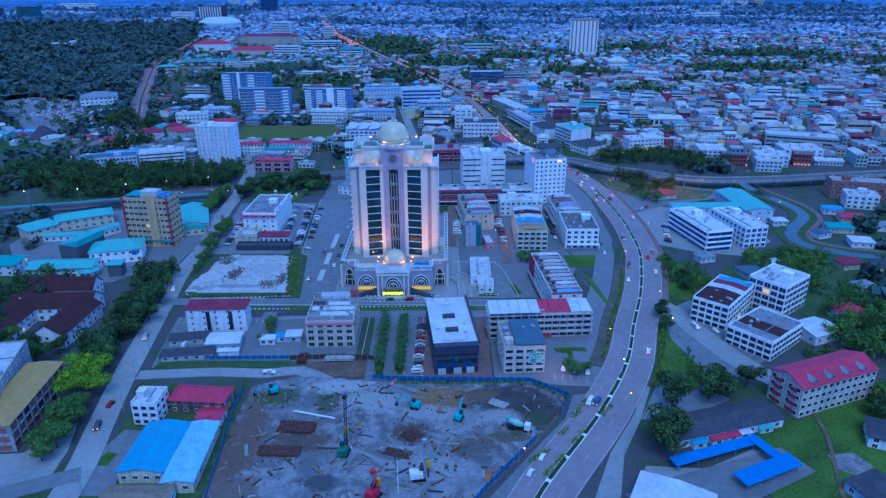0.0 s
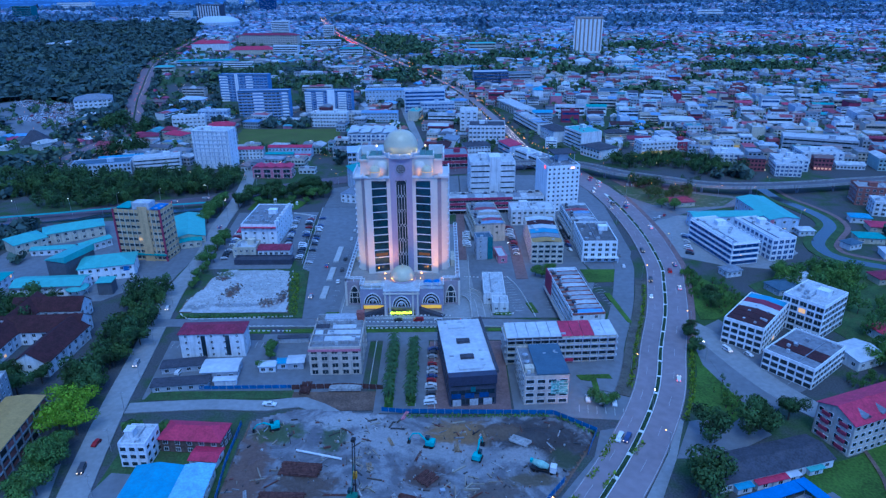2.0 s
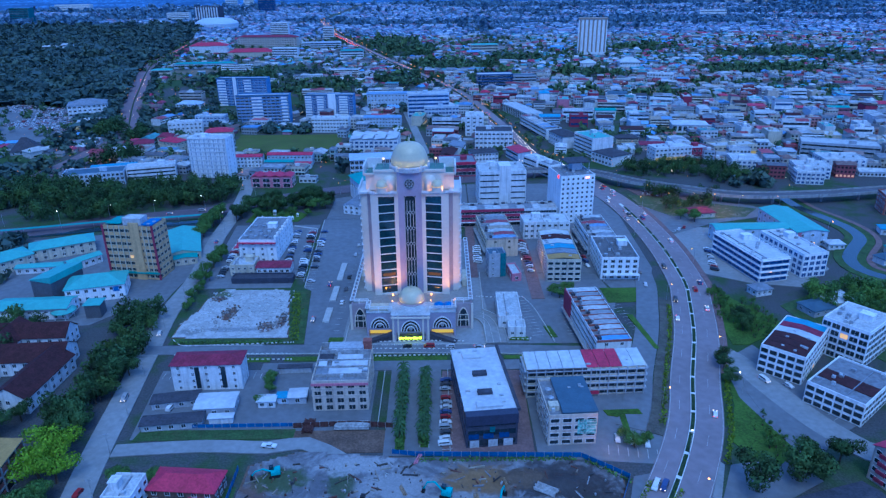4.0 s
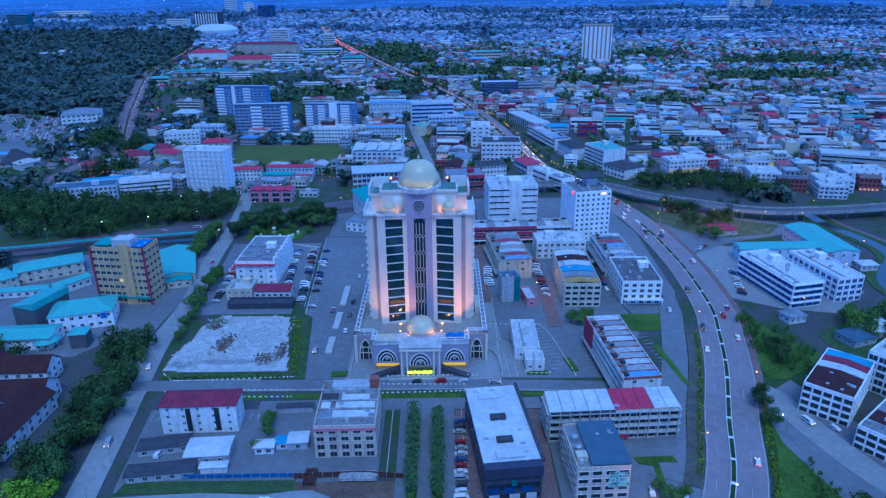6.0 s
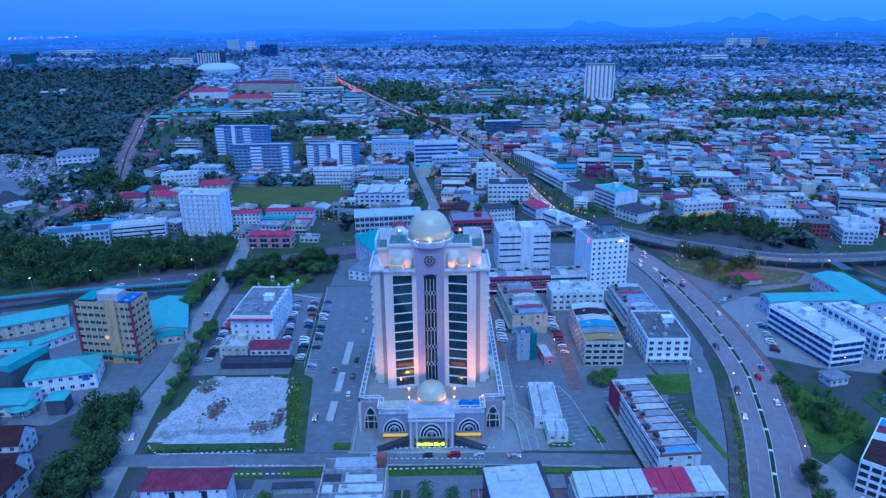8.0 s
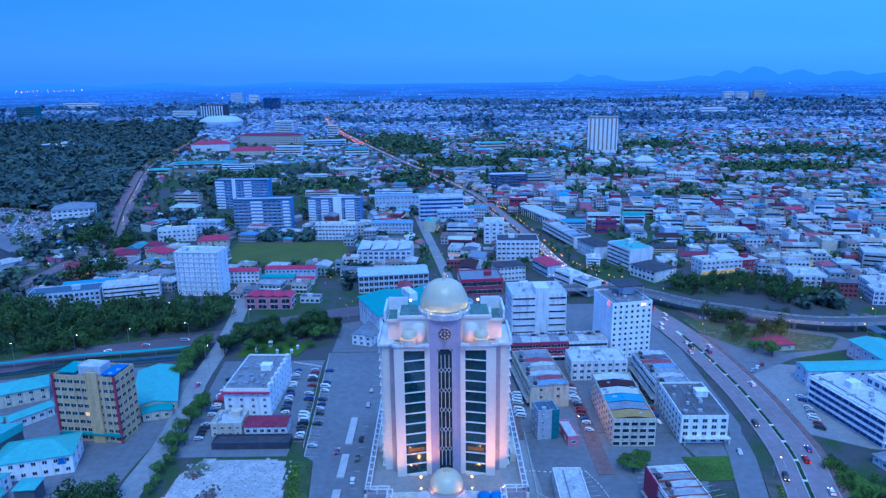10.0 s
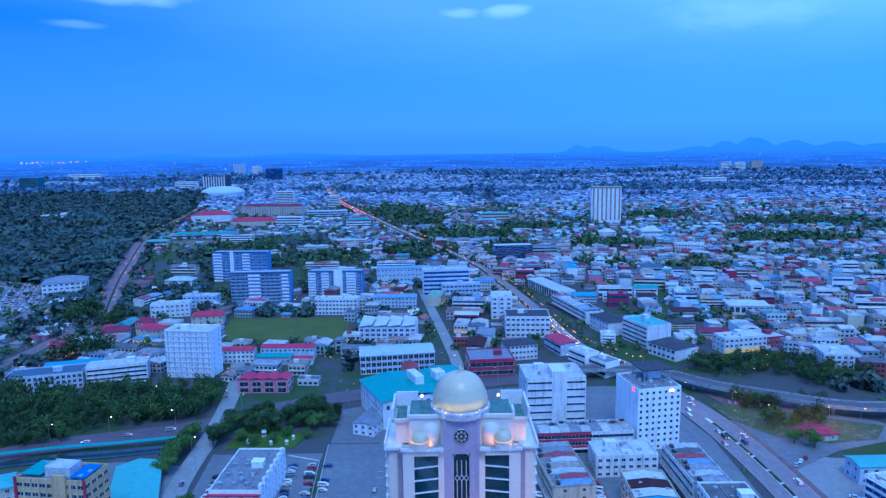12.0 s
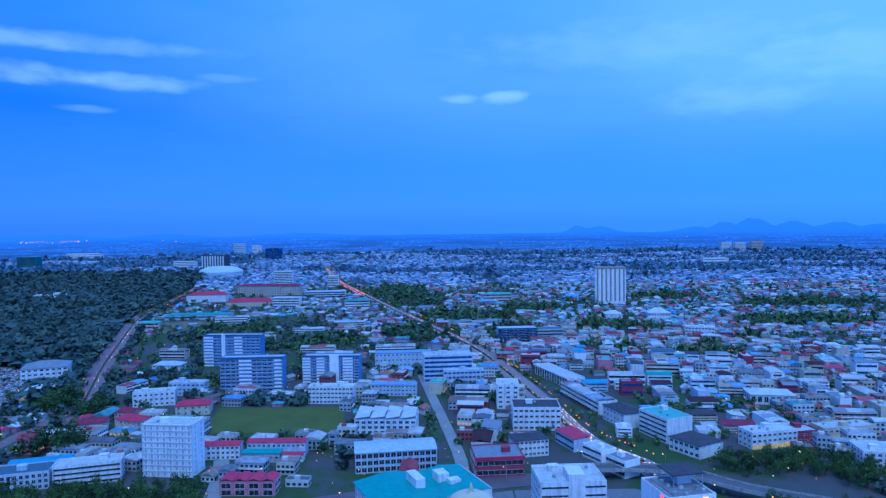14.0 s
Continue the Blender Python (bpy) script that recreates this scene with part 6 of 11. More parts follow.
building("guard_block", "low white shed with flat roof in the yard", 45, 13.5, 10.5, 25, 6.2, -1, 1, 2, 4, WHITE, "flat", FLATPALE, extras=False, win=(1.2, 1.0))
building("guard_block", "small white box building with flat roof", 47, -4.2, 7.6, 7.6, 5.6, -1, 1, 2, 2, WHITE, "flat", FLATPALE, extras=False, win=(1.2, 1.0))
bt = building("stair_tower", "narrow brown block with teal glazed strip", 42.5, 61, 9, 9, 13.5, 8, 4, 2, 2, GREYWALL, "flat", R_SLATE, extras=False, win=(0.8, 1.0))
part("teal_strip", Mesh().box(1.6, -4.75, 0.2, 4.4, -4.5, 13.6).box(4.5, -4.6, 0.2, 4.75, 0, 13.6), TEALWALL, bt, "teal glazed stair strip")
building("canopy_shed", "small pinkish flat-roofed shed", 52, 58, 5, 14, 4.5, 8, 1, 1, 2, PINK, "flat", FLATPALE, extras=False)
cream = building("shop_block", "cream block with strip windows and mixed metal roofs", 77.6, 72, 17.5, 44, 12.6, -1, 4, 5, 10, CREAM, "flat", FLAT, win=(2.6, 1.5), split=1, extras=False)
for i, m in enumerate((R_YELLOW, R_GREY, R_BLUE, R_WHITE, R_BROWN, R_WHITE)):
    part("roof_strip", Mesh().gable(-8.2, -20.8 + i * 7, 8.2, -14.6 + i * 7, 12.3, 0.9, "y", over=0), m, cream)
kb = building("shop_block", "white block with stained flat concrete roof", 106.8, 67.5, 19.2, 31, 12.6, -1, 4, 5, 8, BRIGHTWHITE, "flat", mat("stained_flat_roof", (0.13, 0.13, 0.14), dirt=0.7, dirt_colour=(0.055, 0.05, 0.05), var=0.3, scale=0.15), win=(1.9, 1.5), extras=True)
part("porch", Mesh().box(-8.6, -18, 3.0, 10.2, -15.5, 3.4).box(-8.4, -17.8, 0, -8.0, -17.4, 3.0).box(9.6, -17.8, 0, 10.0, -17.4, 3.0), WHITE, kb)
terrace("shop_row", "white shop row with patched metal roofs", 104, 103, 36, 16, 11.5, 92, 7, 3, WHITE)
terrace("shop_row", "pale shop row with patched grey metal roofs", 46, 104, 40, 18, 11.5, 96, 8, 3, CREAM)
mrow = terrace("shop_row", "long white shop row with one maroon end", 54, 142, 66, 14, 11, 3, 13, 3, WHITE, front_mat=WHITE)
for z0, z1 in ((3.3, 4.6), (6.2, 8.0), (9.6, 11.3)):
    part("maroon_panel", Mesh().box(-32.9, -7.22, z0, 12.0, -7.18, z1), mat("crimson_paint", (0.40, 0.05, 0.11), var=0.15, streak=0.4), mrow, "maroon painted fascia panel")
fb = building("shop_block", "white flat-roofed block with pale roof panels", 77, 119.5, 28, 15, 10.6, 2, 3, 8, 4, WHITE, "flat", FLATPALE, win=(1.7, 1.3), extras=True)
for x0, y0, x1, y1 in ((-13.2, -6.6, -5.2, 6.4), (-4.6, -6.6, 3.4, -0.6), (4.2, -6.4, 13.0, 6.6)):
    part("roof_panel", Mesh().box(x0, y0, 9.92, x1, y1, 10.15), R_WHITE, fb, "pale metal roof panel")
wlb = building("white_tower_block", "white ten-storey block with square windows", 97.6, 151, 22.5, 24, 31.5, 11, 10, 7, 2, BRIGHTWHITE, "flat", FLAT, win=(1.2, 1.25), split=1, frame_mat=WHITE, faces="front")
part("roof_sign", Mesh().box(-11.43, -8.0, 28.9, -11.31, -6.2, 30.7), GLOW_RED, wlb, "small red lit sign")
part("roof_sign", Mesh().box(5.0, -12.2, 29.0, 7.4, -12.06, 30.2), glow("pink_sign", (1.0, 0.4, 0.3), 2.0), wlb, "small lit sign")
part("roof_canopy", Mesh().box(-4.0, -3.0, 36.6, 11.6, 11.0, 37.1), R_DARK, wlb, "dark flat canopy over the roof terrace")
part("stair_house", Mesh().box(1.0, 2.0, 30.9, 8.0, 9.0, 36.6), WHITE, wlb)
for x0, y0 in ((-3.4, -2.4), (10.6, -2.4), (-3.4, 10.0)):
    part("canopy_post", Mesh().box(x0, y0, 30.9, x0 + 0.4, y0 + 0.4, 36.6), STEEL, wlb)
gt = building("slab_block", "grey-white office block with dark window bands", 55, 184, 32, 24, 25.5, 3, 6, 6, 4, WHITE, "flat", FLATPALE, style="band", win=(1.4, 1.0), faces="front left right")
part("core", Mesh().box(-2.5, -12.6, 0, 5.5, 0, 29), WHITE, gt)
building("canal_office", "white curved-corner office block with glazed bands", 180, 67.4, 16.5, 42, 13.4, 12.5, 4, 4, 11, BRIGHTWHITE, "flat", R_WHITE, style="band", win=(1.8, 1.9), pane=BLUEGLASS, trim=WHITE, group="canal offices")
building("canal_office", "white office block with blue glazed bays", 204.3, 70.2, 14.5, 36, 13.4, 11.5, 4, 4, 9, BRIGHTWHITE, "flat", R_WHITE, style="grid", win=(2.4, 1.9), pane=BLUEGLASS, group="canal offices")
building("hall", "long low wing with aqua metal roof", 197, 107, 44, 10.5, 8.4, 1, 2, 9, 2, PALEBLUE, "gable_x", R_AQUA, rise=1.2)
tl = building("hall", "low hall with broad aqua metal roof and pink end", 227, 117, 18.5, 44, 8.8, 4, 2, 3, 8, PALEBLUE, "gable_y", R_AQUA, rise=1.6)
part("gable_panel", Mesh().box(-9.0, -22.12, 0.2, -6.6, -22.0, 8.6), PINK, tl, "pink painted end panel")
# offices east of the highway
pb = building("corner_block", "white four-storey block with dark and striped roof", 157, -30, 16.5, 32, 12.6, -42, 4, 5, 9, BRIGHTWHITE, "flat", R_DARK, win=(2.6, 1.8), split=1, extras=False)
for i, m in enumerate((R_BROWN, R_BROWN, R_BROWN, R_WHITE, R_MAROON, R_BLUE)):
    part("roof_strip", Mesh().gable(-8.0, -15.6 + i * 5.2, 8.0, -10.6 + i * 5.2, 12.3, 0.8, "y", over=0), m, pb)
building("corner_block", "white five-storey block with stepped pale roof", 186, -22, 18, 22, 16.6, -52, 5, 5, 6, BRIGHTWHITE, "flat", FLATPALE, win=(3.2, 2.1), split=2, pane=GLASS)
sb = building("corner_block", "white three-storey block with worn grey and brown roof", 165, -57, 20, 27, 9.4, -51, 3, 6, 9, BRIGHTWHITE, "flat", FLAT, win=(3.0, 1.8), split=1, extras=False)
part("roof_sheet", Mesh().box(-9.4, -6, 8.75, 9.4, 1.5, 9.0), R_BROWN, sb)
building("shed", "low shed with pale metal roof", 190, -51.5, 14.5, 14, 4.5, 22, 1, 3, 3, WHITE, "gable_x", R_WHITE, rise=1.4)
ra = building("apartment_block", "pale four-storey apartment block with red roof", 168, -98.5, 36.5, 14.5, 12.4, 21, 4, 12, 4, BEIGE, "gable_x", R_RED, rise=3.2, win=(1.7, 1.5), split=1, category="apartments")
for i in range(4):
    xx = -12 + i * 8
    part("dormer", Mesh().gable(xx - 1.5, -6.6, xx + 1.5, -2.4, 13.6, 1.2, "y", over=0.1).box(xx - 1.4, -6.4, 12.6, xx + 1.4, -2.8, 13.6), R_GREY, ra)
for yy in (-3.4, 3.4):
    for k in range(4):
        part("bay_panel", Mesh().box(-18.7, yy - 1.6, 1.0 + 2.9 * k, -18.3, yy + 1.6, 2.3 + 2.9 * k), MAROON, ra, "maroon window panel")
building("long_shed", "long low shed with dark grey roof", 124, -116.5, 42, 12.5, 3.6, 16, 1, 8, 2, WHITE, "gable_x", R_DARK, rise=1.6)
for x, y, m in ((112, -125.5, R_BLUE), (119, -123.5, R_RED), (124.5, -122, R_RED), (129, -120.6, R_WHITE), (138, -117.5, R_AQUA)):
    building("lean_to", "small lean-to shed with metal sheet roof", x, y, 5.2, 5.6, 2.4, 16, 1, 1, 1, WHITE, "gable_x", m, rise=0.4, extras=False)
for x, y, w, d, r, nm in ((115.2, -133.4, 33, 4.0, 20, "a"), (132.6, -131.5, 4.0, 12, 26, "b"), (129.0, -142.5, 24, 6.0, 24, "c")):
    cp = thing("car_shelter", "bright blue metal canopy on thin posts", "canopy", pose(x, y, 0, 0, 0, r), "blue canopies")
    part("roof", Mesh().add([(-w / 2, -d / 2, 3.2), (w / 2, -d / 2, 3.2), (w / 2, d / 2, 3.8), (-w / 2, d / 2, 3.8), (-w / 2, -d / 2, 3.0), (w / 2, -d / 2, 3.0), (w / 2, d / 2, 3.6), (-w / 2, d / 2, 3.6)], [(0, 1, 2, 3), (0, 4, 5, 1), (1, 5, 6, 2), (2, 6, 7, 3), (3, 7, 4, 0), (7, 6, 5, 4)]), R_BRIGHT, cp)
    for i in range(5):
        px = (-0.46 + 0.23 * i) * w
        part("post", Mesh().bar((px, d * 0.42, 0), (px, d * 0.42, 3.5), 0.07), STEEL, cp)
        part("post", Mesh().bar((px, -d * 0.42, 0), (px, -d * 0.42, 3.05), 0.07), STEEL, cp)
building("shed", "large low shed with pale blue metal roof", 94.5, -156, 13, 22, 4.6, 62, 1, 3, 4, WHITE, "gable_x", R_WHITE, rise=0.9)
building("house", "house with red hip roof among greenery", 214, -33, 13, 10, 4.5, 15, 1, 3, 2, WHITE, "hip", R_RED, category="house")
building("house", "dark-roofed house with green awning by the field", 178, -125, 13, 12, 4.5, -25, 2, 3, 3, WHITE, "hip", R_DARK, category="house")
building("house", "dark-roofed house at the field edge", 158, -151, 13, 10, 4, 20, 1, 3, 2, PALEBLUE, "hip", R_DARK, category="house")
# west side
lw = building("works_block", "unfinished brick block with wide ochre metal roof", -128, -109, 40, 13, 10.6, 94, 3, 9, 3, CONCRETE, "gable_x", R_YELLOW, rise=0.6, win=(2.6, 1.4), extras=False, faces="")
for k in range(3):
    for i in range(9):
        x0 = -19.55 + i * 4.4
        if (i * 5 + k * 3) % 7 != 2:
            part("brick_infill", Mesh().box(x0, -6.6, 0.5 + k * 3.5, x0 + 3.9, -6.505, 3.3 + k * 3.5 - (1.5 if (i + k) % 3 == 0 else 0.9)), REDBRICK, lw, "red brick infill between columns")
    # black sheet on the solid wall paints the shade inside unglazed openings
    part("opening_band", Mesh().box(-19.8, -6.53, 0.5 + k * 3.5, 19.8, -6.502, 3.2 + k * 3.5), BLACK, lw, "black sheet painting the shade of unglazed openings")
    part("floor_beam", Mesh().box(-20, -6.85, 3.15 + k * 3.5, 20, -6.5, 3.6 + k * 3.5), CONCRETE, lw)
for i in range(10):
    part("column", Mesh().box(-20 + i * 4.4, -6.95, 0, -19.55 + i * 4.4, -6.5, 10.5), CONCRETE, lw)
for k in range(3):
    for x0 in (-5.6, 0.4):
        part("brick_infill", Mesh().box(-20.1, x0, 0.5 + k * 3.5, -20.005, x0 + 5.2, 2.5 + k * 3.5), REDBRICK, lw, "red brick infill between columns")
building("works_block", "grey concrete block with open roof frame", -145, -102, 44, 18, 15, 104, 4, 10, 4, CONCRETE, "flat", FLATPALE, win=(1.6, 1.2))
building("corner_house", "small white three-storey house with roof terrace", -81.0, -109.0, 9.0, 10.4, 9.6, -2, 3, 3, 3, WHITE, "flat", FLATPALE, win=(1.9, 1.5), split=1, category="house")
building("villa", "dark timber villa with broad red roof and porch", -65.0, -102.5, 21, 9.5, 5.4, -5, 2, 5, 3, TIMBERWALL, "hip", R_RED, category="house", rise=2.4)
building("porch", "villa porch under a red metal roof", -58.5, -111.5, 9, 6.5, 3, -5, 1, 1, 1, WHITE, "gable_x", R_RED, category="house", rise=0.6)
building("workshop", "workshop with bright blue pitched metal roof", -70.4, -132, 14.4, 25, 4.8, 0, 1, 4, 6, CREAM, "gable_y", R_BLUE, rise=1.3)
building("workshop", "narrow workshop with pale blue metal roof", -57.6, -134, 9.6, 30, 4.6, 2, 1, 2, 6, CREAM, "gable_y", mat("sky_blue_roof", (0.25, 0.5, 0.75), rough=0.5, dirt=0.3, dirt_colour=(0.2, 0.36, 0.5)), rise=0.8)
building("shed", "low shed with tan metal roof", -67.5, -154.5, 20, 9, 4, 0, 1, 4, 2, WHITE, "gable_x", mat("tan_metal_roof", (0.22, 0.17, 0.12), dirt=0.4, dirt_colour=(0.12, 0.09, 0.07), var=0.2), rise=1.2)
building("car_port", "open shed with white metal roof in a yard", -69.5, -58.5, 14, 9.5, 4.0, 4, 1, 3, 2, GREYWALL, "gable_x", R_WHITE, rise=0.5)
building("car_port", "long low shed with dark roof", -86, -54.5, 17, 6, 3, 10, 1, 4, 1, GREYWALL, "gable_x", R_DARK, rise=0.4)
building("car_port", "long low shed with dark grey roof", -82.5, -68, 21, 5.5, 3, 7, 1, 5, 1, GREYWALL, "gable_x", R_DARK, rise=0.4)
building("car_port", "narrow white metal canopy", -65.8, -66, 8.4, 2.6, 2.6, 4, 1, 1, 1, WHITE, "gable_x", R_WHITE, rise=0.2, faces="")
building("store", "small white store with pale roof", -51.5, -56, 6.4, 4, 3, 2, 1, 2, 1, WHITE, "gable_x", R_WHITE, rise=0.4)
building("store", "small store with bright blue front", -45.5, -53.8, 5.0, 3.6, 3, 2, 1, 1, 1, PALEBLUE, "gable_x", R_BLUE, rise=0.3)
building("store", "open store under a pale metal sheet", -40.5, -53, 6.4, 5.6, 3.2, 4, 1, 1, 1, GREYWALL, "gable_x", R_WHITE, rise=0.3)
building("store", "narrow dark roofed lane shelter", -45.5, -33.4, 13, 2.2, 2.8, 3, 1, 1, 1, GREYWALL, "gable_x", R_DARK, rise=0.3, faces="")
# hostel behind trees, brown roofs
for x, y, w, d, r, along in ((-164, -9, 30, 10, 2, "gable_x"), (-159, -27, 36, 13, 4, "gable_x"), (-145, -44, 13, 30, -3, "gable_y"), (-173, -17, 11, 26, 0, "gable_y"), (-171, -46, 11, 28, 0, "gable_y")):
    building("old_villa", "wing of an old hall with broad brown tiled roof", x, y, w + 1.5, d + 1.5, 6.2, r, 2, max(3, int(w / 4)), max(3, int(d / 4)), WHITE, along, R_BROWN, rise=4.8, category="house", group="old hall wings", win=(1.5, 1.5))
# school and halls with teal roofs
bk = building("office_tower", "eight-storey ochre and brown office block", -148, 66.5, 27.5, 14, 30, -8, 8, 9, 4, OCHRE, "flat", FLAT, win=(2.3, 1.5), split=2, faces="front left right", frame_mat=CREAM)
for sx in (-1, 1):
    part("corner_fin", Mesh().box(sx * 13.8 - 0.5, -7.5, 0, sx * 13.8 + 0.5, -6.9, 30.4), MAROON, bk)
part("stair_bay", Mesh().box(1.2, -7.8, 0, 6.6, -7.0, 32.0), OCHRE, bk)
for x0 in (-10.6, -7.5, -4.4, -1.3, 8.4, 11.0):
    part("fin", Mesh().box(x0 - 0.16, -7.45, 1.0, x0 + 0.16, -7.0, 30.0), CREAM, bk)
part("roof_room", Mesh().box(-4, -4, 29.3, 6, 3, 33), FLATPALE, bk)
part("roof_sheet", Mesh().box(-13, -5, 30.1, -5, 6, 30.5), R_TEAL, bk)
part("roof_sheet", Mesh().box(7, -5.5, 30.1, 13, 5, 30.5), R_BRIGHT, bk)
part("base_band", Mesh().box(-14.2, -8.2, 3.6, 14.2, -7, 4.4), R_TEAL, bk)
building("pool_hall", "wide low hall with pale teal roof", -139, 103, 19, 42, 4.6, 19, 1, 5, 6, CREAM, "gable_y", R_AQUA, rise=2.2)
building("pool_annex", "low annex with dull teal roof beside the pool hall", -131, 84, 12, 14, 4.0, 19, 1, 3, 3, CREAM, "gable_y", R_TEAL, rise=0.8)
building("school_hall", "long pale hall with teal metal roof", -207, 97, 33, 14, 7, 29, 2, 7, 3, CREAM, "hip", R_AQUA, rise=2.8)
building("school_hall", "pale hall end with teal hipped roof", -226, 78, 18, 16, 7, 50, 2, 4, 3, CREAM, "hip", R_AQUA, rise=3.0)
building("school_hall", "slanting low wing with teal metal roof", -186, 78, 18, 6.5, 4.6, 52, 1, 5, 1, WHITE, "gable_x", R_AQUA, rise=1.4)
building("school_hall", "low wing with pale teal roof", -206, 71, 24, 6, 3.6, 8, 1, 6, 1, WHITE, "gable_x", R_AQUA, rise=0.9)
wedge = building("stage_house", "tall dark grey hall with a sloping teal roof", -181.5, 44, 13, 20, 10.5, -18, 1, 0, 0, mat("slate_render", (0.11, 0.115, 0.13), var=0.12), "flat", R_DARK, extras=False, faces="")
part("roof_sheet", Mesh().add([(-6.9, -10.4, 10.6), (6.9, -10.4, 13.6), (6.9, 10.4, 13.6), (-6.9, 10.4, 10.6), (-6.9, -10.4, 10.2), (6.9, -10.4, 10.2), (6.9, 10.4, 10.2), (-6.9, 10.4, 10.2)], [(0, 1, 2, 3), (0, 4, 5, 1), (1, 5, 6, 2), (2, 6, 7, 3), (3, 7, 4, 0)]), R_AQUA, wedge)
hallc = building("school_hall", "white hall under a swept teal metal roof", -160, 41, 27, 17, 8, 16, 2, 7, 3, BRIGHTWHITE, "hip", R_AQUA, rise=3.6)
part("sign_panel", Mesh().box(8.2, -8.62, 4.4, 11.2, -8.52, 7.0), R_BRIGHT, hallc, "blue sign panel")
low = building("school_hall", "long low white front with a teal roof", -180, 20, 34, 13, 5.6, 4, 2, 9, 2, BRIGHTWHITE, "gable_x", R_AQUA, rise=1.8)
part("eaves_band", Mesh().box(-17.2, -6.9, 4.4, 17.2, -6.5, 5.5), R_GREY, low)
building("school_porch", "dark square entrance block with teal cap", -151, 18.5, 7, 7, 7, 6, 1, 0, 0, mat("slate_render", (0, 0, 0)), "hip", R_AQUA, rise=0.8, extras=False, faces="")
cano = thing("entrance_canopy", "round teal metal entrance canopy on posts", "canopy", pose(-165.5, 17, 0))
part("roof", Mesh().turned(0, 0, [(5.6, 3.3), (5.6, 3.6), (4.2, 4.6), (1.6, 5.3), (0.2, 5.4)], 20), R_AQUA, cano)
for i in range(6):
    part("post", Mesh().bar((4.8 * math.cos(i * 1.047), 4.8 * math.sin(i * 1.047), 0), (4.8 * math.cos(i * 1.047), 4.8 * math.sin(i * 1.047), 3.4), 0.16), WHITEGLOSS, cano)
building("school_hall", "small block with teal roof among trees", -216, 24, 20, 14, 6, 0, 2, 4, 3, WHITE, "hip", R_TEAL, rise=2.0)
wo = building("white_office", "white five-storey office with dark flat roof and red canopy", -88, 99, 21, 38, 13.6, -2, 4, 4, 8, BRIGHTWHITE, "flat", FLAT, win=(1.1, 1.2), faces="front left right", extras=True)
for i in range(7):
    part("roof_fin", Mesh().box(9.2, -17.5 + i * 5.3, 13.2, 10.6, -15 + i * 5.3, 15.0), WHITE, wo)
part("canopy_roof", Mesh().box(-10.9, -20.6, 11.6, 10.6, -18.9, 12.0), R_RED, wo)
part("canopy_roof", Mesh().box(-13.2, -19.5, 8.6, -10.5, -6, 9.0), R_RED, wo)
for i in range(9):
    part("air_unit", Mesh().box(-8 + (i % 3) * 5.2, -14 + (i // 3) * 8.3, 13.0, -6.2 + (i % 3) * 5.2, -12.8 + (i // 3) * 8.3, 14.0), STEEL, wo)
building("annex", "cream two-storey annex with pale roof", -93, 68, 13, 12, 6.4, 0, 2, 4, 3, CREAM, "flat", FLATPALE, win=(1.1, 1.1))
building("annex", "low annex with maroon roof", -76.5, 67, 18, 9, 4.4, 0, 1, 6, 2, WHITE, "gable_x", R_MAROON, rise=1.2)
# low windowless box added in place of black netting
building("annex", "low dark box standing in for black netting beside the gravel lot", -80, 55, 32, 7, 3.2, 0, 1, 6, 1, DARKWALL, "flat", R_DARK, extras=False, faces="")
building("annex", "white annex beside the street", -42, 172, 12, 26, 6, -20, 2, 3, 6, WHITE, "gable_y", R_GREY, rise=1.4)
wk = building("slab_block", "tall white slab block with a grid of small windows", -169.4, 261, 31, 16, 32, -6, 9, 8, 2, BRIGHTWHITE, "flat", FLATPALE, win=(1.0, 1.9), split=1, pane=mat("pale_louvre", (0.40, 0.45, 0.54), rough=0.4))
for i in range(9):
    part("fin", Mesh().box(-15.5 + i * 3.83, -8.6, 0.4, -15.1 + i * 3.83, -8.0, 31.6), WHITE, wk)
for k in range(9):
    part("ledge", Mesh().box(-15.4, -8.45, 3.4 + k * 3.46, 15.4, -8.0, 3.62 + k * 3.46), GREYWALL, wk)
building("low_office", "white four-storey office with dark window bands", -215, 250, 36, 14, 12.5, 17, 4, 10, 3, WHITE, "flat", FLATPALE, style="band", win=(1.5, 1.1))
building("low_office", "long pale office with blue roof and upright fins", -256, 241, 44, 18, 10.5, 16, 3, 14, 4, PALEBLUE, "flat", R_SLATE, win=(1.8, 2.0))
building("rear_office", "low block with pale blue metal roof", -250, 262, 34, 8, 9, 17, 2, 8, 2, PALEBLUE, "gable_x", R_BLUE, rise=0.8)
r4 = building("arcade", "pink arcade block with red gabled roofs", -114.5, 229, 31, 12, 8.6, -2, 2, 4, 2, PINK, "flat", R_RED, win=(5.2, 2.8), extras=False)
for i in range(4):
    part("roof_strip", Mesh().gable(-15.2 + i * 7.7, -6.4, -7.9 + i * 7.7, 6, 8.7, 1.2, "y", over=0.1), R_RED, r4)
building("school_block", "white school block with red roof", -148.5, 287, 24, 10, 9, 2, 3, 8, 2, WHITE, "gable_x", R_RED, rise=1.4, group="school blocks")
building("school_block", "long school block with red roof", -114, 292, 38, 9, 9, -1, 2, 12, 2, PALEBLUE, "gable_x", R_RED, rise=1.4, group="school blocks")
building("school_block", "open hall with teal roof", -121, 280, 24, 8, 6, -1, 1, 6, 1, GREYWALL, "gable_x", R_TEAL, rise=0.8, group="school blocks")
building("school_block", "low block with red roof", -101, 279, 13, 6, 4.6, -1, 1, 4, 1, WHITE, "gable_x", R_RED, rise=0.8, group="school blocks")
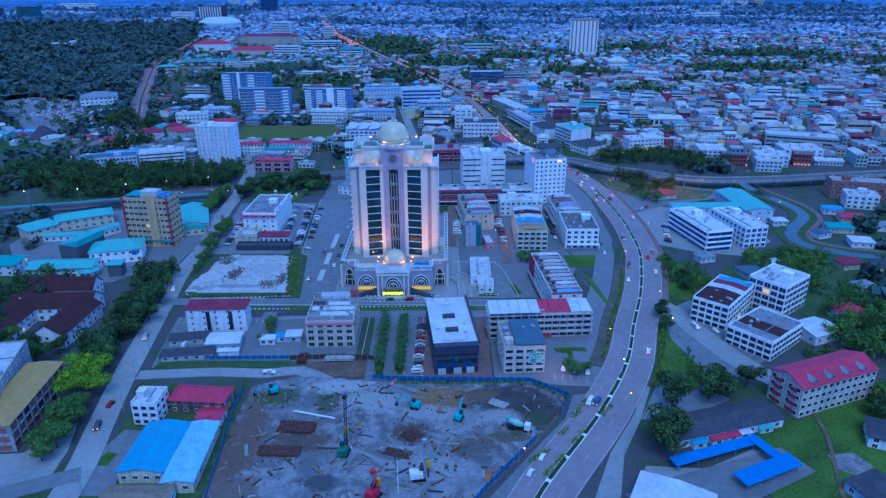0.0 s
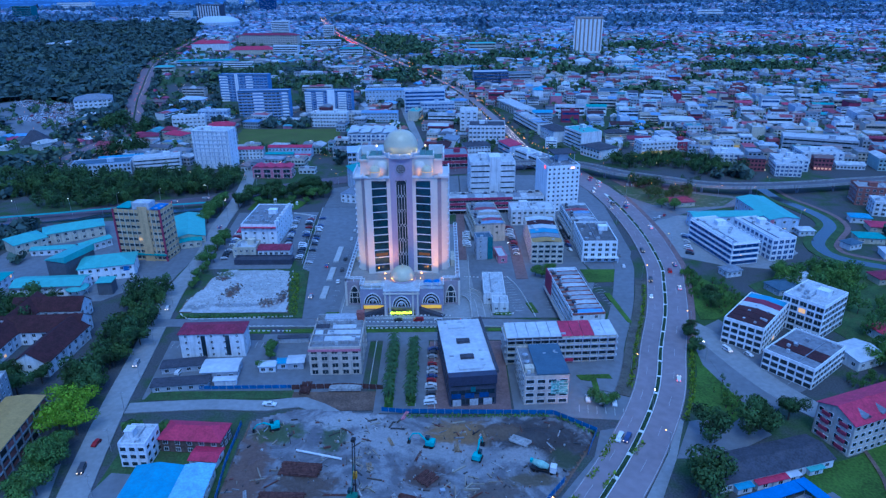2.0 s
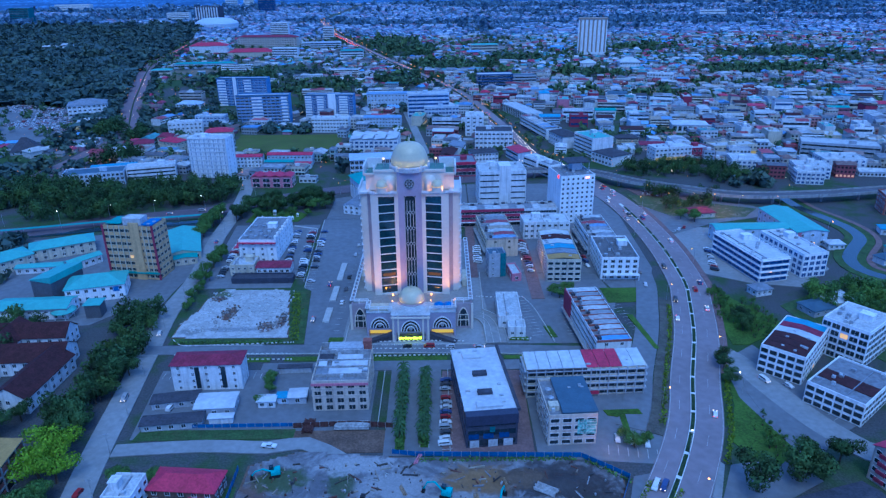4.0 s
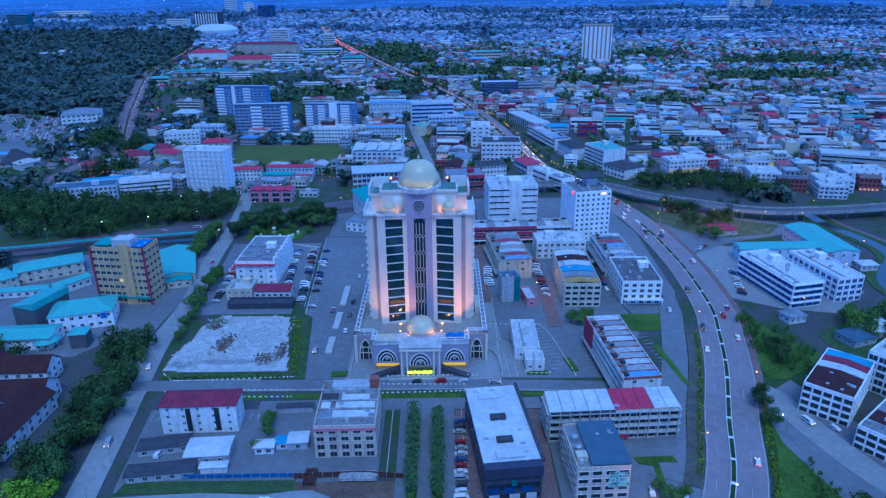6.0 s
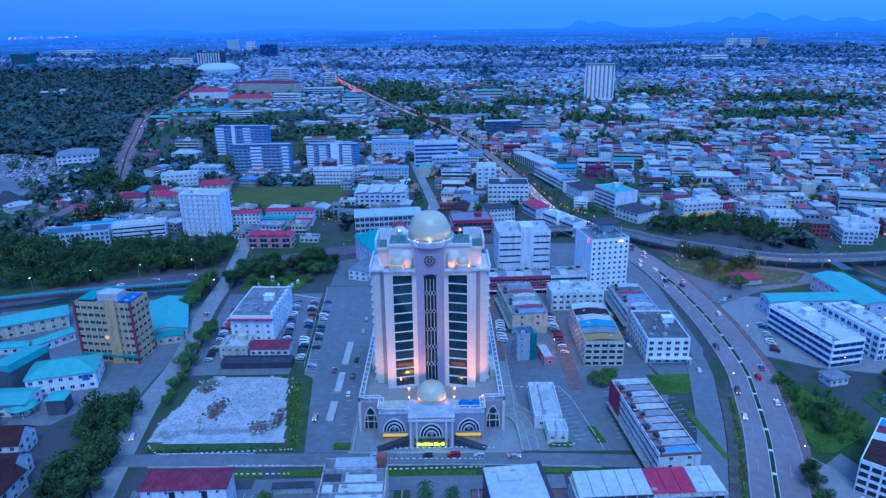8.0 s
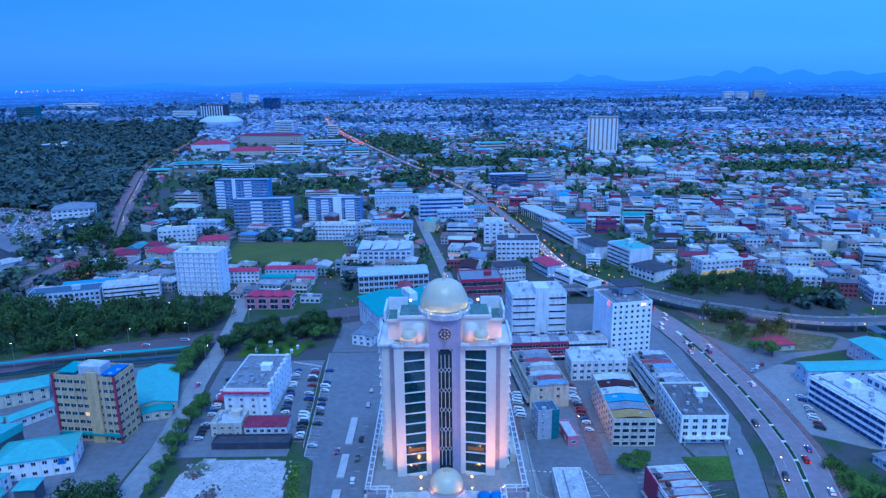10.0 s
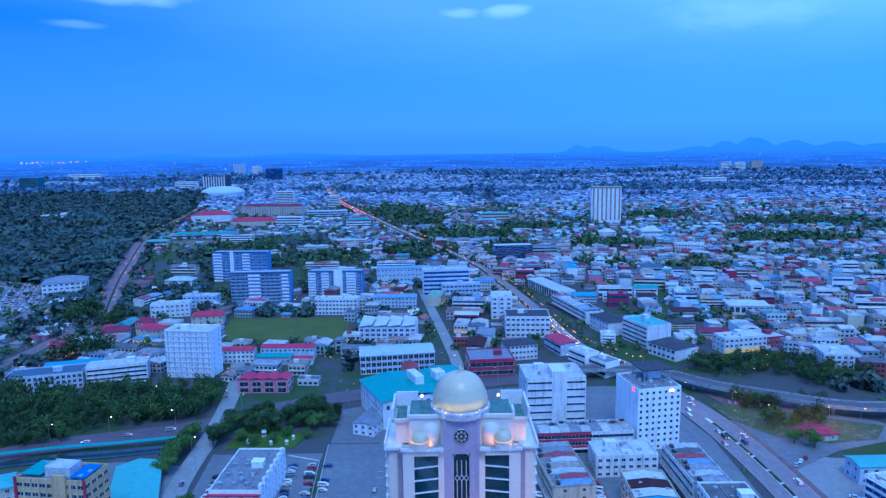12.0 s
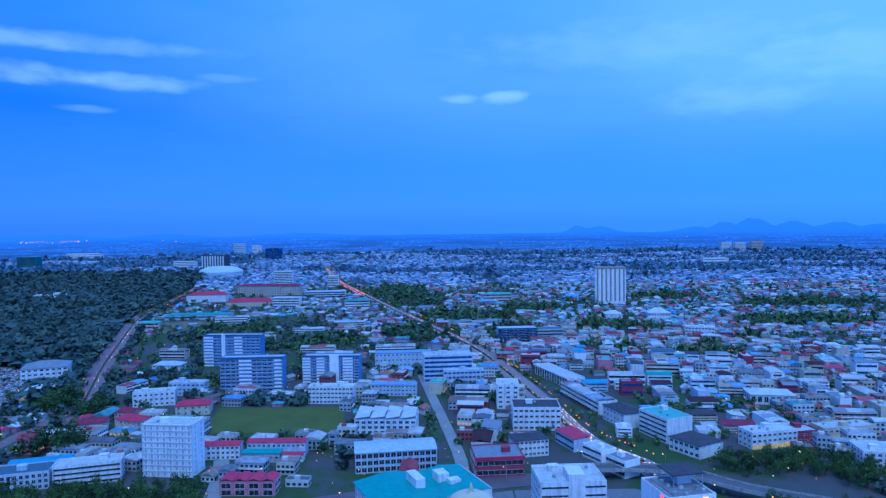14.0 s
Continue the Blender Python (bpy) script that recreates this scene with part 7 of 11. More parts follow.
building("glazed_hall", "long hall with pale blue curved roof and glazed wall", -36, 268, 49, 22, 12.5, 8, 3, 14, 6, PALEBLUE, "gable_x", mat("pale_blue_roof", (0.42, 0.5, 0.6), rough=0.5, dirt=0.3, dirt_colour=(0.3, 0.36, 0.42)), rise=2.0, win=(2.8, 2.6))
rw = building("wedge_hall", "dark red glazed hall with grey metal roof", 26, 258, 29, 24, 12, 5, 2, 8, 6, MAROON, "flat", R_GREY, style="band", win=(1.6, 2.6))
part("red_band", Mesh().box(-14.8, -12.4, 10, 14.8, -11.95, 12.2), R_RED, rw)
s3 = building("school_pavilion", "white school hall with four tilted white roofs", -46.5, 342, 44, 26, 11.5, -2, 3, 10, 5, WHITE, "flat", R_WHITE, win=(2.6, 1.9), pane=BLUEGLASS, extras=False)
for i in range(4):
    x0 = -21.5 + i * 10.9
    part("roof_wing", Mesh().add([(x0, -14, 12.2), (x0 + 10.2, -14, 13.6), (x0 + 10.2, 0, 14.4), (x0, 0, 13.0), (x0, -14, 11.9), (x0 + 10.2, -14, 13.3), (x0 + 10.2, 0, 14.1), (x0, 0, 12.7)], [(0, 1, 2, 3), (0, 4, 5, 1), (1, 5, 6, 2), (2, 6, 7, 3), (3, 7, 4, 0), (7, 6, 5, 4)]), R_WHITE, s3)
    part("roof_wing", Mesh().add([(x0, 1, 13.6), (x0 + 10.2, 1, 12.4), (x0 + 10.2, 13.5, 12.6), (x0, 13.5, 14.0), (x0, 1, 13.3), (x0 + 10.2, 1, 12.1), (x0 + 10.2, 13.5, 12.3), (x0, 13.5, 13.7)], [(0, 1, 2, 3), (0, 4, 5, 1), (1, 5, 6, 2), (2, 6, 7, 3), (3, 7, 4, 0), (7, 6, 5, 4)]), R_WHITE, s3)
building("school_block", "pale blue school block with blue roof", -48, 443, 39, 12, 10, -3, 3, 12, 2, PALEBLUE, "gable_x", mat("dusty_blue_roof", (0.2, 0.32, 0.5), rough=0.5, dirt=0.3, dirt_colour=(0.15, 0.22, 0.3)), rise=1.6, group="school blocks")


def flats(x, y, w, d, h, rot, floors, label, wall, pane, stacks, cores):
    """A slab of flats: stacks of white balconies and solid cores across a window grid."""
    b = building("flats", label, x, y, w, d, h, rot, floors, 12, 2, wall, "flat", FLATPALE, win=(3.6, 1.75), pane=pane, category="apartments", group="apartment slabs", faces="front", extras=False)
    for c, half in cores:
        part("core", Mesh().box((c - half - 0.5) * w, -d / 2 - 1.1, 0, (c + half - 0.5) * w, -d / 2, h + 1.2), BRIGHTWHITE, b)
    for k in range(floors):
        z = k * h / floors
        for c, half in stacks:
            part("balcony", Mesh().box((c - half - 0.5) * w, -d / 2 - 1.0, z + 0.05, (c + half - 0.5) * w, -d / 2 - 0.17, z + 1.7), BRIGHTWHITE, b)
        if k:
            part("balcony_band", Mesh().box(-w / 2, -d / 2 - 0.32, z - 0.05, w / 2, -d / 2 - 0.17, z + 0.18), WHITE, b)
    part("roof_band", Mesh().box(-w / 2 - 0.4, -d / 2 - 1.0, h, w / 2 + 0.4, -d / 2 + 3, h + 0.5), R_SLATE, b)
    return b


BLUEWALL = mat("blue_paint", (0.13, 0.27, 0.50), var=0.15, dirt=0.3, dirt_colour=(0.08, 0.15, 0.3))
flats(-178, 468, 56, 16, 30.5, 2, 9, "blue and white slab of flats", BLUEWALL, GLASS, ((0.40, 0.10), (0.92, 0.06)), ())
flats(-230, 581, 62, 16, 33, -3, 10, "tall blue slab of flats with blue roof", BLUEWALL, BLUEGLASS, ((0.10, 0.08), (0.62, 0.07)), ((0.36, 0.03),))
flats(-111, 499, 54, 16, 25, -3, 9, "white slab of flats with blue bands", BLUEWALL, BLUEGLASS, ((0.07, 0.07), (0.32, 0.07), (0.80, 0.09)), ((0.56, 0.08),))
building("flats", "low white slab with window rows", -99, 420, 38, 12, 15, -3, 4, 12, 2, WHITE, "flat", R_WHITE, win=(2.0, 1.4), category="apartments", faces="front right")
building("blue_office", "white office block with deep blue window bands", -1, 497, 46, 20, 26, 5, 6, 10, 4, PALEBLUE, "flat", FLATPALE, style="band", win=(2, 2.2), pane=BLUEGLASS)
building("blue_office", "low wing with blue window bands", 14, 483, 38, 10, 13.5, 5, 3, 10, 2, PALEBLUE, "flat", R_WHITE, win=(2.8, 1.9), pane=BLUEGLASS)
building("blue_office", "long low block with blue roof", -47, 562, 58, 14, 15.5, 3, 3, 14, 2, PALEBLUE, "gable_x", mat("dusty_blue_roof", (0, 0, 0)), rise=1.6, faces="front")
stw = building("stepped_block", "white block with stacked rounded balconies", 47, 402, 18, 22, 20, -3, 5, 3, 4, WHITE, "flat", R_WHITE, win=(2.6, 1.4))
for k in range(5):
    part("balcony", Mesh().box(9.1, -12, 1.2 + k * 3.9, 13.5, -2, 2.6 + k * 3.9), CREAM, stw)
building("shop_block", "white block with dark roof", 62, 346, 34, 24, 17, -3, 4, 9, 5, WHITE, "flat", R_DARK, win=(2.4, 1.5), faces="front left right")
building("shop_block", "white block with dark hip roof", 49, 287, 22, 15, 11, 12, 3, 8, 4, WHITE, "hip", R_DARK, win=(1.6, 1.4))
building("low_block", "white block with window grid", -248, 420, 33, 13, 12.5, 14, 3, 8, 3, WHITE, "flat", FLATPALE, win=(1.8, 1.4))
building("low_block", "pale blue block with blue windows", -232, 454, 32, 12, 12, -3, 3, 8, 3, PALEBLUE, "flat", FLATPALE, win=(2.4, 1.5), pane=BLUEGLASS)
building("low_block", "hall with pale blue hip roof", -292, 560, 30, 16, 6, -3, 2, 6, 3, WHITE, "hip", mat("pale_blue_roof", (0, 0, 0)), rise=3.4)
building("mansion_block", "white four-storey block with hip roof among trees", -392, 512, 40, 30, 16, 22, 4, 8, 5, WHITE, "hip", R_GREY, win=(2.6, 1.6), rise=5)
building("gallery", "dark tent-shaped hall among the trees", -370, 345, 24, 20, 3, 20, 1, 4, 4, GREYWALL, "hip", R_DARK, rise=11)
for x, y, w, d, r, m in ((-262, 345, 20, 14, 20, R_MAROON), (-236, 352, 22, 13, -25, R_RED), (-272, 318, 16, 12, 25, R_WHITE), (-205, 392, 26, 14, 10, R_RED), (-250, 372, 14, 10, 5, R_MAROON)):
    building("town_house", "large house with pitched roof", x, y, w, d, 8, r, 2, 5, 3, CREAM, "hip", m, rise=3.2, category="house")
# far landmarks
hs = building("landmark_tower", "dark tower with white stripes on a domed base", -786, 2200, 84, 40, 53, -10, 1, 0, 0, DARKWALL, "flat", FLAT, extras=False)
for i in range(9):
    part("stripe", Mesh().box(-41 + i * 9.6, -21.5, 2, -36.5 + i * 9.6, -20, 50), WHITE, hs)
hb = thing("assembly_hall", "white domed assembly hall", "hall", pose(-690, 1960, 0))
part("wall", Mesh().turned(0, 0, [(66, 0), (66, 12), (60, 18), (40, 26), (10, 28)], 36), PALEBLUE, hb)
building("red_roof_block", "long block with red roof", -474, 1209, 76, 30, 14, 7, 3, 0, 0, WHITE, "hip", R_RED, rise=6)
building("red_roof_block", "low block with broad red roof", -364, 1124, 88, 26, 9, 4, 2, 0, 0, CREAM, "hip", R_RED, rise=6)
building("red_roof_block", "long brown and white block with red roof", -372, 1305, 135, 22, 22, -6, 5, 24, 0, BEIGE, "hip", R_MAROON, rise=4, win=(3, 2), faces="front")
building("low_white", "long white block with window bands", -289, 1096, 50, 16, 19, -5, 4, 10, 0, WHITE, "flat", R_WHITE, style="band", win=(2, 2), faces="front", extras=False)
building("green_block", "far teal glazed block", -1524, 2352, 80, 30, 48, -11, 6, 10, 0, TEALWALL, "flat", FLAT, style="band", win=(3, 4), faces="front", extras=False)
wt = building("hotel_tower", "tall pale hotel tower with upright stripes", 306, 1094, 54, 26, 66, -10, 1, 0, 0, BRIGHTWHITE, "flat", FLATPALE, extras=False)
for i in range(7):
    part("stripe", Mesh().box(-24.6 + i * 7.8, -13.5, 5, -21.8 + i * 7.8, -13.05, 64), mat("tan_panel", (0.34, 0.27, 0.22), var=0.15), wt)
part("crown_band", Mesh().box(-27.4, -13.8, 64.6, 27.4, 13.6, 67), mat("tan_panel", (0, 0, 0)), wt)
building("pavilion_hall", "white pavilion with pointed roof", 323, 875, 33, 24, 12, -5, 2, 8, 0, WHITE, "hip", R_WHITE, rise=7, faces="front", win=(2.6, 2))
building("pavilion_hall", "low white hall with rounded roof", 262, 905, 26, 20, 7, -5, 1, 4, 0, WHITE, "hip", R_WHITE, rise=5, faces="front")
building("long_white", "long white block on a slope", 330, 727, 36, 13, 13, -22, 3, 9, 2, WHITE, "flat", R_WHITE, faces="front left", win=(2.4, 1.6))
tr = building("teal_roof_block", "white five-storey block with pale teal roof", 148, 318, 30, 21, 17, -70, 5, 7, 5, WHITE, "flat", R_AQUA, style="band", win=(1.5, 1.3))
building("corner_block", "white low corner block with dark roof", 157, 286, 24, 22, 8.5, -60, 2, 6, 5, WHITE, "hip", R_DARK, rise=2.0, win=(2.4, 1.8))
building("black_roof_block", "white block with black hip roof", 128, 350, 28, 18, 11, -72, 3, 6, 4, WHITE, "hip", R_DARK, rise=3.4)
terrace("shop_row", "long white shop row beside the boulevard", 113, 405, 70, 16, 11, -76, 12, 3, WHITE)
building("colonnade_hall", "white hall with tall dark window bays", 104, 492, 70, 18, 9, -72, 2, 14, 4, WHITE, "flat", FLATPALE, win=(3.6, 4.0), extras=False)
building("market_hall", "white hall with arched bays and white hip roof", 262, 404, 34, 22, 8, -10, 1, 7, 4, WHITE, "hip", R_WHITE, rise=2.6, win=(3.0, 4.6))
for x, y, w, d, r, nm in ((258, 262, 30, 30, -10, "a"), (300, 240, 34, 26, -10, "b"), (335, 262, 44, 30, -4, "c"), (290, 222, 26, 18, -10, "d")):
    building("boxy_block", "white cubic office block with blue windows", x, y, w * 0.75, d * 0.7, 10, r, 3, 6, 5, WHITE, "flat", FLATPALE, win=(2.0, 1.7), pane=BLUEGLASS)
building("shop_block", "white shop block with lit shop signs", 209, 297, 34, 14, 11.5, 12, 3, 9, 3, WHITE, "flat", R_WHITE, win=(2, 1.4), ground=SHOPGLOW)
building("shop_block", "red shop block on the corner street", 236, 306, 16, 14, 8.5, 10, 2, 4, 3, MAROON, "flat", FLATPALE, win=(2, 1.6))
building("shop_block", "cream shop block with lit ground floor", 268, 312, 40, 14, 9, 8, 2, 10, 3, CREAM, "flat", FLATPALE, win=(2, 1.4), ground=SHOPGLOW)
building("tower_slab", "tall dark-striped slab block", 420, 236, 24, 30, 44, -20, 10, 2, 2, WHITE, "flat", FLATPALE, style="band", win=(2, 1.6), pane=BLUEGLASS, faces="front left")
building("long_mall", "long grey mall block with flat roof", 356, 302, 60, 22, 12, -22, 3, 12, 4, GREYWALL, "flat", FLATPALE, style="band", win=(2, 1.6))
building("white_row", "brick three-storey block with square windows", 322, 150, 38, 16, 13, -14, 4, 9, 4, REDBRICK, "flat", CONCRETE, win=(2, 1.5))
building("white_row", "white four-storey block beside the canal", 356, 118, 34, 18, 14, -16, 4, 9, 4, WHITE, "flat", FLATPALE, win=(2, 1.5))
building("white_row", "white block beside the canal", 312, 128, 20, 14, 10, -16, 3, 5, 3, WHITE, "flat", FLATPALE, win=(2, 1.5))
for x, y, w, d, r, m, wl in ((190, 14, 13, 10, 20, R_SLATE, GREYWALL), (203, 22, 14, 12, 10, R_WHITE, CREAM), (208, 8, 6, 5, 30, R_BRIGHT, WHITE), (172, 34, 9, 7, 15, R_GREY, WHITE), (240, 92, 9, 7, 0, R_WHITE, WHITE), (182, 150, 18, 12, 10, R_MAROON, CREAM)):
    building("small_house", "small house with metal hip roof among greenery", x, y, w, d, 3.6, r, 1, 3, 2, wl, "hip", m, rise=1.6, category="house", win=(1.2, 1.1))

for x, y, w, d, r, m, wl in ((247, 24, 12, 9, 10, R_MAROON, CREAM), (272, 56, 12, 10, -12, R_WHITE, WHITE), (266, 22, 12, 9, 5, R_DARK, WHITE), (272, 80, 15, 10, -8, R_TEAL, CREAM), (256, 70, 9, 7, 20, R_SLATE, WHITE), (290, 98, 15, 11, -12, R_RED, CREAM), (302, 82, 12, 9, -16, R_GREY, WHITE), (286, 114, 12, 8, -14, R_BLUE, WHITE), (308, 62, 13, 10, -10, R_MAROON, BEIGE), (238, -6, 10, 8, 15, R_GREY, WHITE), (272, -8, 13, 9, 8, R_RED, CREAM), (286, 18, 12, 9, -4, R_GREY, WHITE), (300, 40, 13, 10, 4, R_WHITE, WHITE)):
    building("small_house", "small house with metal hip roof near the canal", x, y, w, d, 3.8, r, 1, 3, 2, wl, "hip", m, rise=1.8, category="house", win=(1.2, 1.1), faces="front")

# ---- the town beyond: shop rows, houses, woods, hills ----
TAKEN = [(ob.matrix_basis.translation.x, ob.matrix_basis.translation.y, 0.55 * max(c.dimensions.x for c in ob.children if c.type == "MESH")) for ob in scene.objects if ob.type == "EMPTY" and ob.children and "category" in ob and ob["category"] not in ("bridge", "walkway", "canopy")]
LINES = [HIGHWAY, curve_points([(-336, 190), (-317, 245), (-306, 290), (-304, 345), (-303, 400), (-365, 563), (-402, 666), (-507, 977), (-539, 1166), (-600, 1500)], 20), curve_points([(6, 235), (5, 273), (-1, 326), (-22, 485), (-40, 620)], 20), curve_points([(-360, 118), (-245, 133), (-177, 160), (-125, 182), (0, 232), (112, 262)], 15), FLY, CANAL]


def road_gap(x, y):
    return min(min((p.x - x) ** 2 + (p.y - y) ** 2 for p in line) for line in LINES) ** 0.5


SPACE = [None]


def free(x, y, r):
    if SPACE[0] is None or len(SPACE[0]) != len(TAKEN):
        SPACE[0] = np.array(TAKEN)
    q = SPACE[0]
    return bool(((q[:, 0] - x) ** 2 + (q[:, 1] - y) ** 2 > np.sign(q[:, 2] + r) * (q[:, 2] + r) ** 2).all())


def east_of(y):
    """x of the boulevard at y."""
    for p, q in zip(HIGHWAY, HIGHWAY[1:]):
        if p.y <= y <= q.y:
            return p.x + (q.x - p.x) * (y - p.y) / (q.y - p.y + 1e-6)
    return -400.0


def forest_x(y):
    """x of the forest avenue at y."""
    line = LINES[1]
    for p, q in zip(line, line[1:]):
        if p.y <= y <= q.y:
            return p.x + (q.x - p.x) * (y - p.y) / (q.y - p.y + 1e-6)
    return -600.0 - (y - 1500) * 0.25


WESTPARK = [(-520, 596), (-444, 566), (-384, 468), (-346, 372), (-372, 352), (-400, 372), (-560, 560)]


def wooded(x, y):
    """Where trees stand close: beyond the forest avenue, in pockets, and in a far belt."""
    if inside(x, y, WESTPARK):
        return 0.06
    if y > 420 and x < forest_x(y) - 16 and y < 2050 and x > -2200:
        return 1.0
    for cx, cy, a, b in ((-60, 1150, 60, 90), (40, 930, 80, 60), (-30, 770, 55, 60), (90, 760, 36, 70), (-150, 700, 50, 50), (-100, 1330, 70, 130), (250, 800, 70, 40), (200, 640, 50, 18), (420, 700, 60, 16), (520, 830, 110, 50), (-240, 690, 60, 40), (640, 1050, 120, 60), (430, 1180, 80, 50), (-300, 800, 60, 60), (150, 1020, 50, 40), (760, 760, 90, 50), (290, 610, 40, 25)):
        if ((x - cx) / a) ** 2 + ((y - cy) / b) ** 2 < 1:
            return 0.9
    n = noise.noise(Vector((x * 0.004, y * 0.0026, 3.7)))
    if y > 1700:
        belt = noise.noise(Vector((x * 0.0011, y * 0.0042, 9.1))) + 0.5 * noise.noise(Vector((x * 0.004, y * 0.009, 1.3)))
        return 0.92 if belt + (y - 2900) * 0.00016 > 0.06 else 0.22
    return 0.55 if n > 0.26 else 0.15


def shop_strip(x, y, w, d, h, rot, floors, rnd):
    root = thing("shop_row", rnd.choice(("row of shops with patched pale metal roofs", "row of shops with mixed metal roofs", "low shop row with grey and red roofs")), "shop row", pose(x, y, 0, 0, 0, rot), "town shop rows")
    part("wall", shell(w, d, h, t=0.3), rnd.choice((WHITE, BRIGHTWHITE, CREAM, PALEBLUE, WHITE, BEIGE)), root)
    u = max(2, int(w / 9))
    for i in range(u):
        lift, rise = rnd.choice((0.0, 0.3)), rnd.choice((0.8, 1.3, 1.8))
        key = ("panel", round(w / u, 1), round(d, 1), rise)
        if key not in WINDOWS:
            q = round(w / u, 1)
            WINDOWS[key] = Mesh().gable(-q / 2 + 0.1, -d / 2 - 0.2, q / 2 - 0.1, d / 2 + 0.2, 0, rise, "x", over=0.0).mesh("roof_panel", STRIPROOF)
        part("roof_panel", WINDOWS[key], None, root, at=pose(-w / 2 + (i + 0.5) * w / u, 0, h - 0.1 + lift))
    fh = h / floors
    for k in range(floors):
        part("window_band", window_mesh(w - 1.0, fh * 0.42, WHITE, GLASS, u * 2), None, root, at=face_pose("front", 0, 0, k * fh + fh * 0.32, w, d))
        if k < floors - 1:
            part("ledge", Mesh().box(-w / 2, -1.0, 0, w / 2, 0, 0.25), WHITE, root, at=face_pose("front", 0, 0, (k + 1) * fh - 0.2, w, d))
    side = "left" if x > 30 else "right"
    part("window_band", window_mesh(d * 0.6, fh * 0.4, WHITE, GLASS, 4), None, root, at=face_pose(side, 0, 0, (floors - 1) * fh + fh * 0.32, w, d))
    TAKEN.append((x, y, 0.42 * w))
    return root


def town_block(x, y, w, d, h, rot, floors, rnd):
    """A compact town building: flat, hipped or pitched roof, a window band on each floor."""
    kind = rnd.choice(("flat", "flat", "flat", "hip", "gable", "mono"))
    label = {"flat": "town block with flat stained roof", "hip": "town block with hipped metal roof", "gable": "town block with pitched metal roof", "mono": "town block with sloping metal roof"}[kind]
    root = thing("town_block", rnd.choice(("white ", "pale ", "weathered ")) + label, "building", pose(x, y, 0, 0, 0, rot), "town blocks")
    wall = rnd.choice((BRIGHTWHITE, BRIGHTWHITE, WHITE, WHITE, CREAM, PALEBLUE, BEIGE, PINK, MAROON))
    part("wall", shell(w, d, h, t=0.3), wall, root)
    if kind == "flat":
        part("roof", Mesh().box(-w / 2 + 0.3, -d / 2 + 0.3, h - 1.0, w / 2 - 0.3, d / 2 - 0.3, h - 0.6), rnd.choice((FLAT, FLATPALE, FLATPALE, R_WHITE, R_GREY, R_AQUA)), root)
        bx, by = rnd.uniform(-w / 4, w / 4), rnd.uniform(-d / 6, d / 4)
        part("stair_house", Mesh().box(bx - 2, by - 1.5, h - 0.62, bx + 2, by + 1.5, h + 1.9), wall, root)
    else:
        m = rnd.choice((R_RED, R_RED, R_MAROON, R_GREY, R_GREY, R_SLATE, R_WHITE, R_TEAL, R_BROWN, R_BLUE, R_DARK))
        g = Mesh()
        if kind == "hip":
            g.hip(-w / 2, -d / 2, w / 2, d / 2, h + 0.05, rnd.uniform(1.6, 3.0))
        elif kind == "gable":
            g.gable(-w / 2, -d / 2, w / 2, d / 2, h + 0.1, rnd.uniform(1.2, 2.2), "x")
        else:
            up = rnd.uniform(0.6, 1.4)
            g.add([(-w / 2 - .4, -d / 2 - .4, h), (w / 2 + .4, -d / 2 - .4, h), (w / 2 + .4, d / 2 + .4, h + up), (-w / 2 - .4, d / 2 + .4, h + up), (-w / 2 - .4, -d / 2 - .4, h - .25), (w / 2 + .4, -d / 2 - .4, h - .25), (w / 2 + .4, d / 2 + .4, h + up - .25), (-w / 2 - .4, d / 2 + .4, h + up - .25)], [(0, 1, 2, 3), (0, 4, 5, 1), (1, 5, 6, 2), (2, 6, 7, 3), (3, 7, 4, 0)])
        part("roof", g, m, root)
    fh = h / floors
    for k in range(floors):
        part("window_band", window_mesh(round(w - 1.4, 0), round(fh * 0.36, 1), wall, rnd.choice((GLASS, GLASS, BLUEGLASS)), max(3, int(w / 2.4))), None, root, at=face_pose("front", 0, 0, k * fh + fh * 0.30, w, d))
    if rnd.random() < 0.14:
        part("shopfront", window_mesh(round(w - 2, 0), 1.6, wall, rnd.choice((LITDIM, SHOPGLOW)), 4), None, root, "dim lit shopfront", at=face_pose("front", 0, 0.2, 0.4, w, d))
    TAKEN.append((x, y, 0.5 * max(w, d)))
    return root


rnd = random.Random(5)
made = 0
for row in range(30):
    yy = 318 + row * 19.5
    for col in range(26):
        xx = east_of(yy) + 30 + col * 27 + (row % 3) * 8 + rnd.uniform(-6, 6)
        if xx > 70 + 0.74 * (yy + 315) or rnd.random() < 0.12:
            continue
        y2 = yy + rnd.uniform(-6, 6) - col * 2
        if not free(xx, y2, 9) or road_gap(xx, y2) < 20 or made > 188 or (252 < xx < 330 and 585 < y2 < 640) or wooded(xx, y2) > 0.8:
            continue
        if ((xx - 170) / 34) ** 2 + ((y2 - 372) / 16) ** 2 < 1 or ((xx - 304) / 24) ** 2 + ((y2 - 578) / 14) ** 2 < 1:
            continue
        made += 1
        turn = (-8 + 14 * noise.noise(Vector((xx * 0.006, y2 * 0.006, 0)))) + (90 if rnd.random() < 0.3 else 0) + rnd.uniform(-3, 3)
        if rnd.random() < 0.27:
            shop_strip(xx, y2, rnd.uniform(18, 34), rnd.uniform(11, 15), rnd.choice((7.2, 8.0, 10.2, 11.4)), turn, 2 if rnd.random() < 0.4 else 3, rnd)
        else:
            town_block(xx, y2, rnd.uniform(10, 24), rnd.uniform(9, 15), rnd.choice((5.6, 6.8, 7.4, 9.6, 10.4, 12.8)), turn, rnd.choice((2, 2, 3)), rnd)
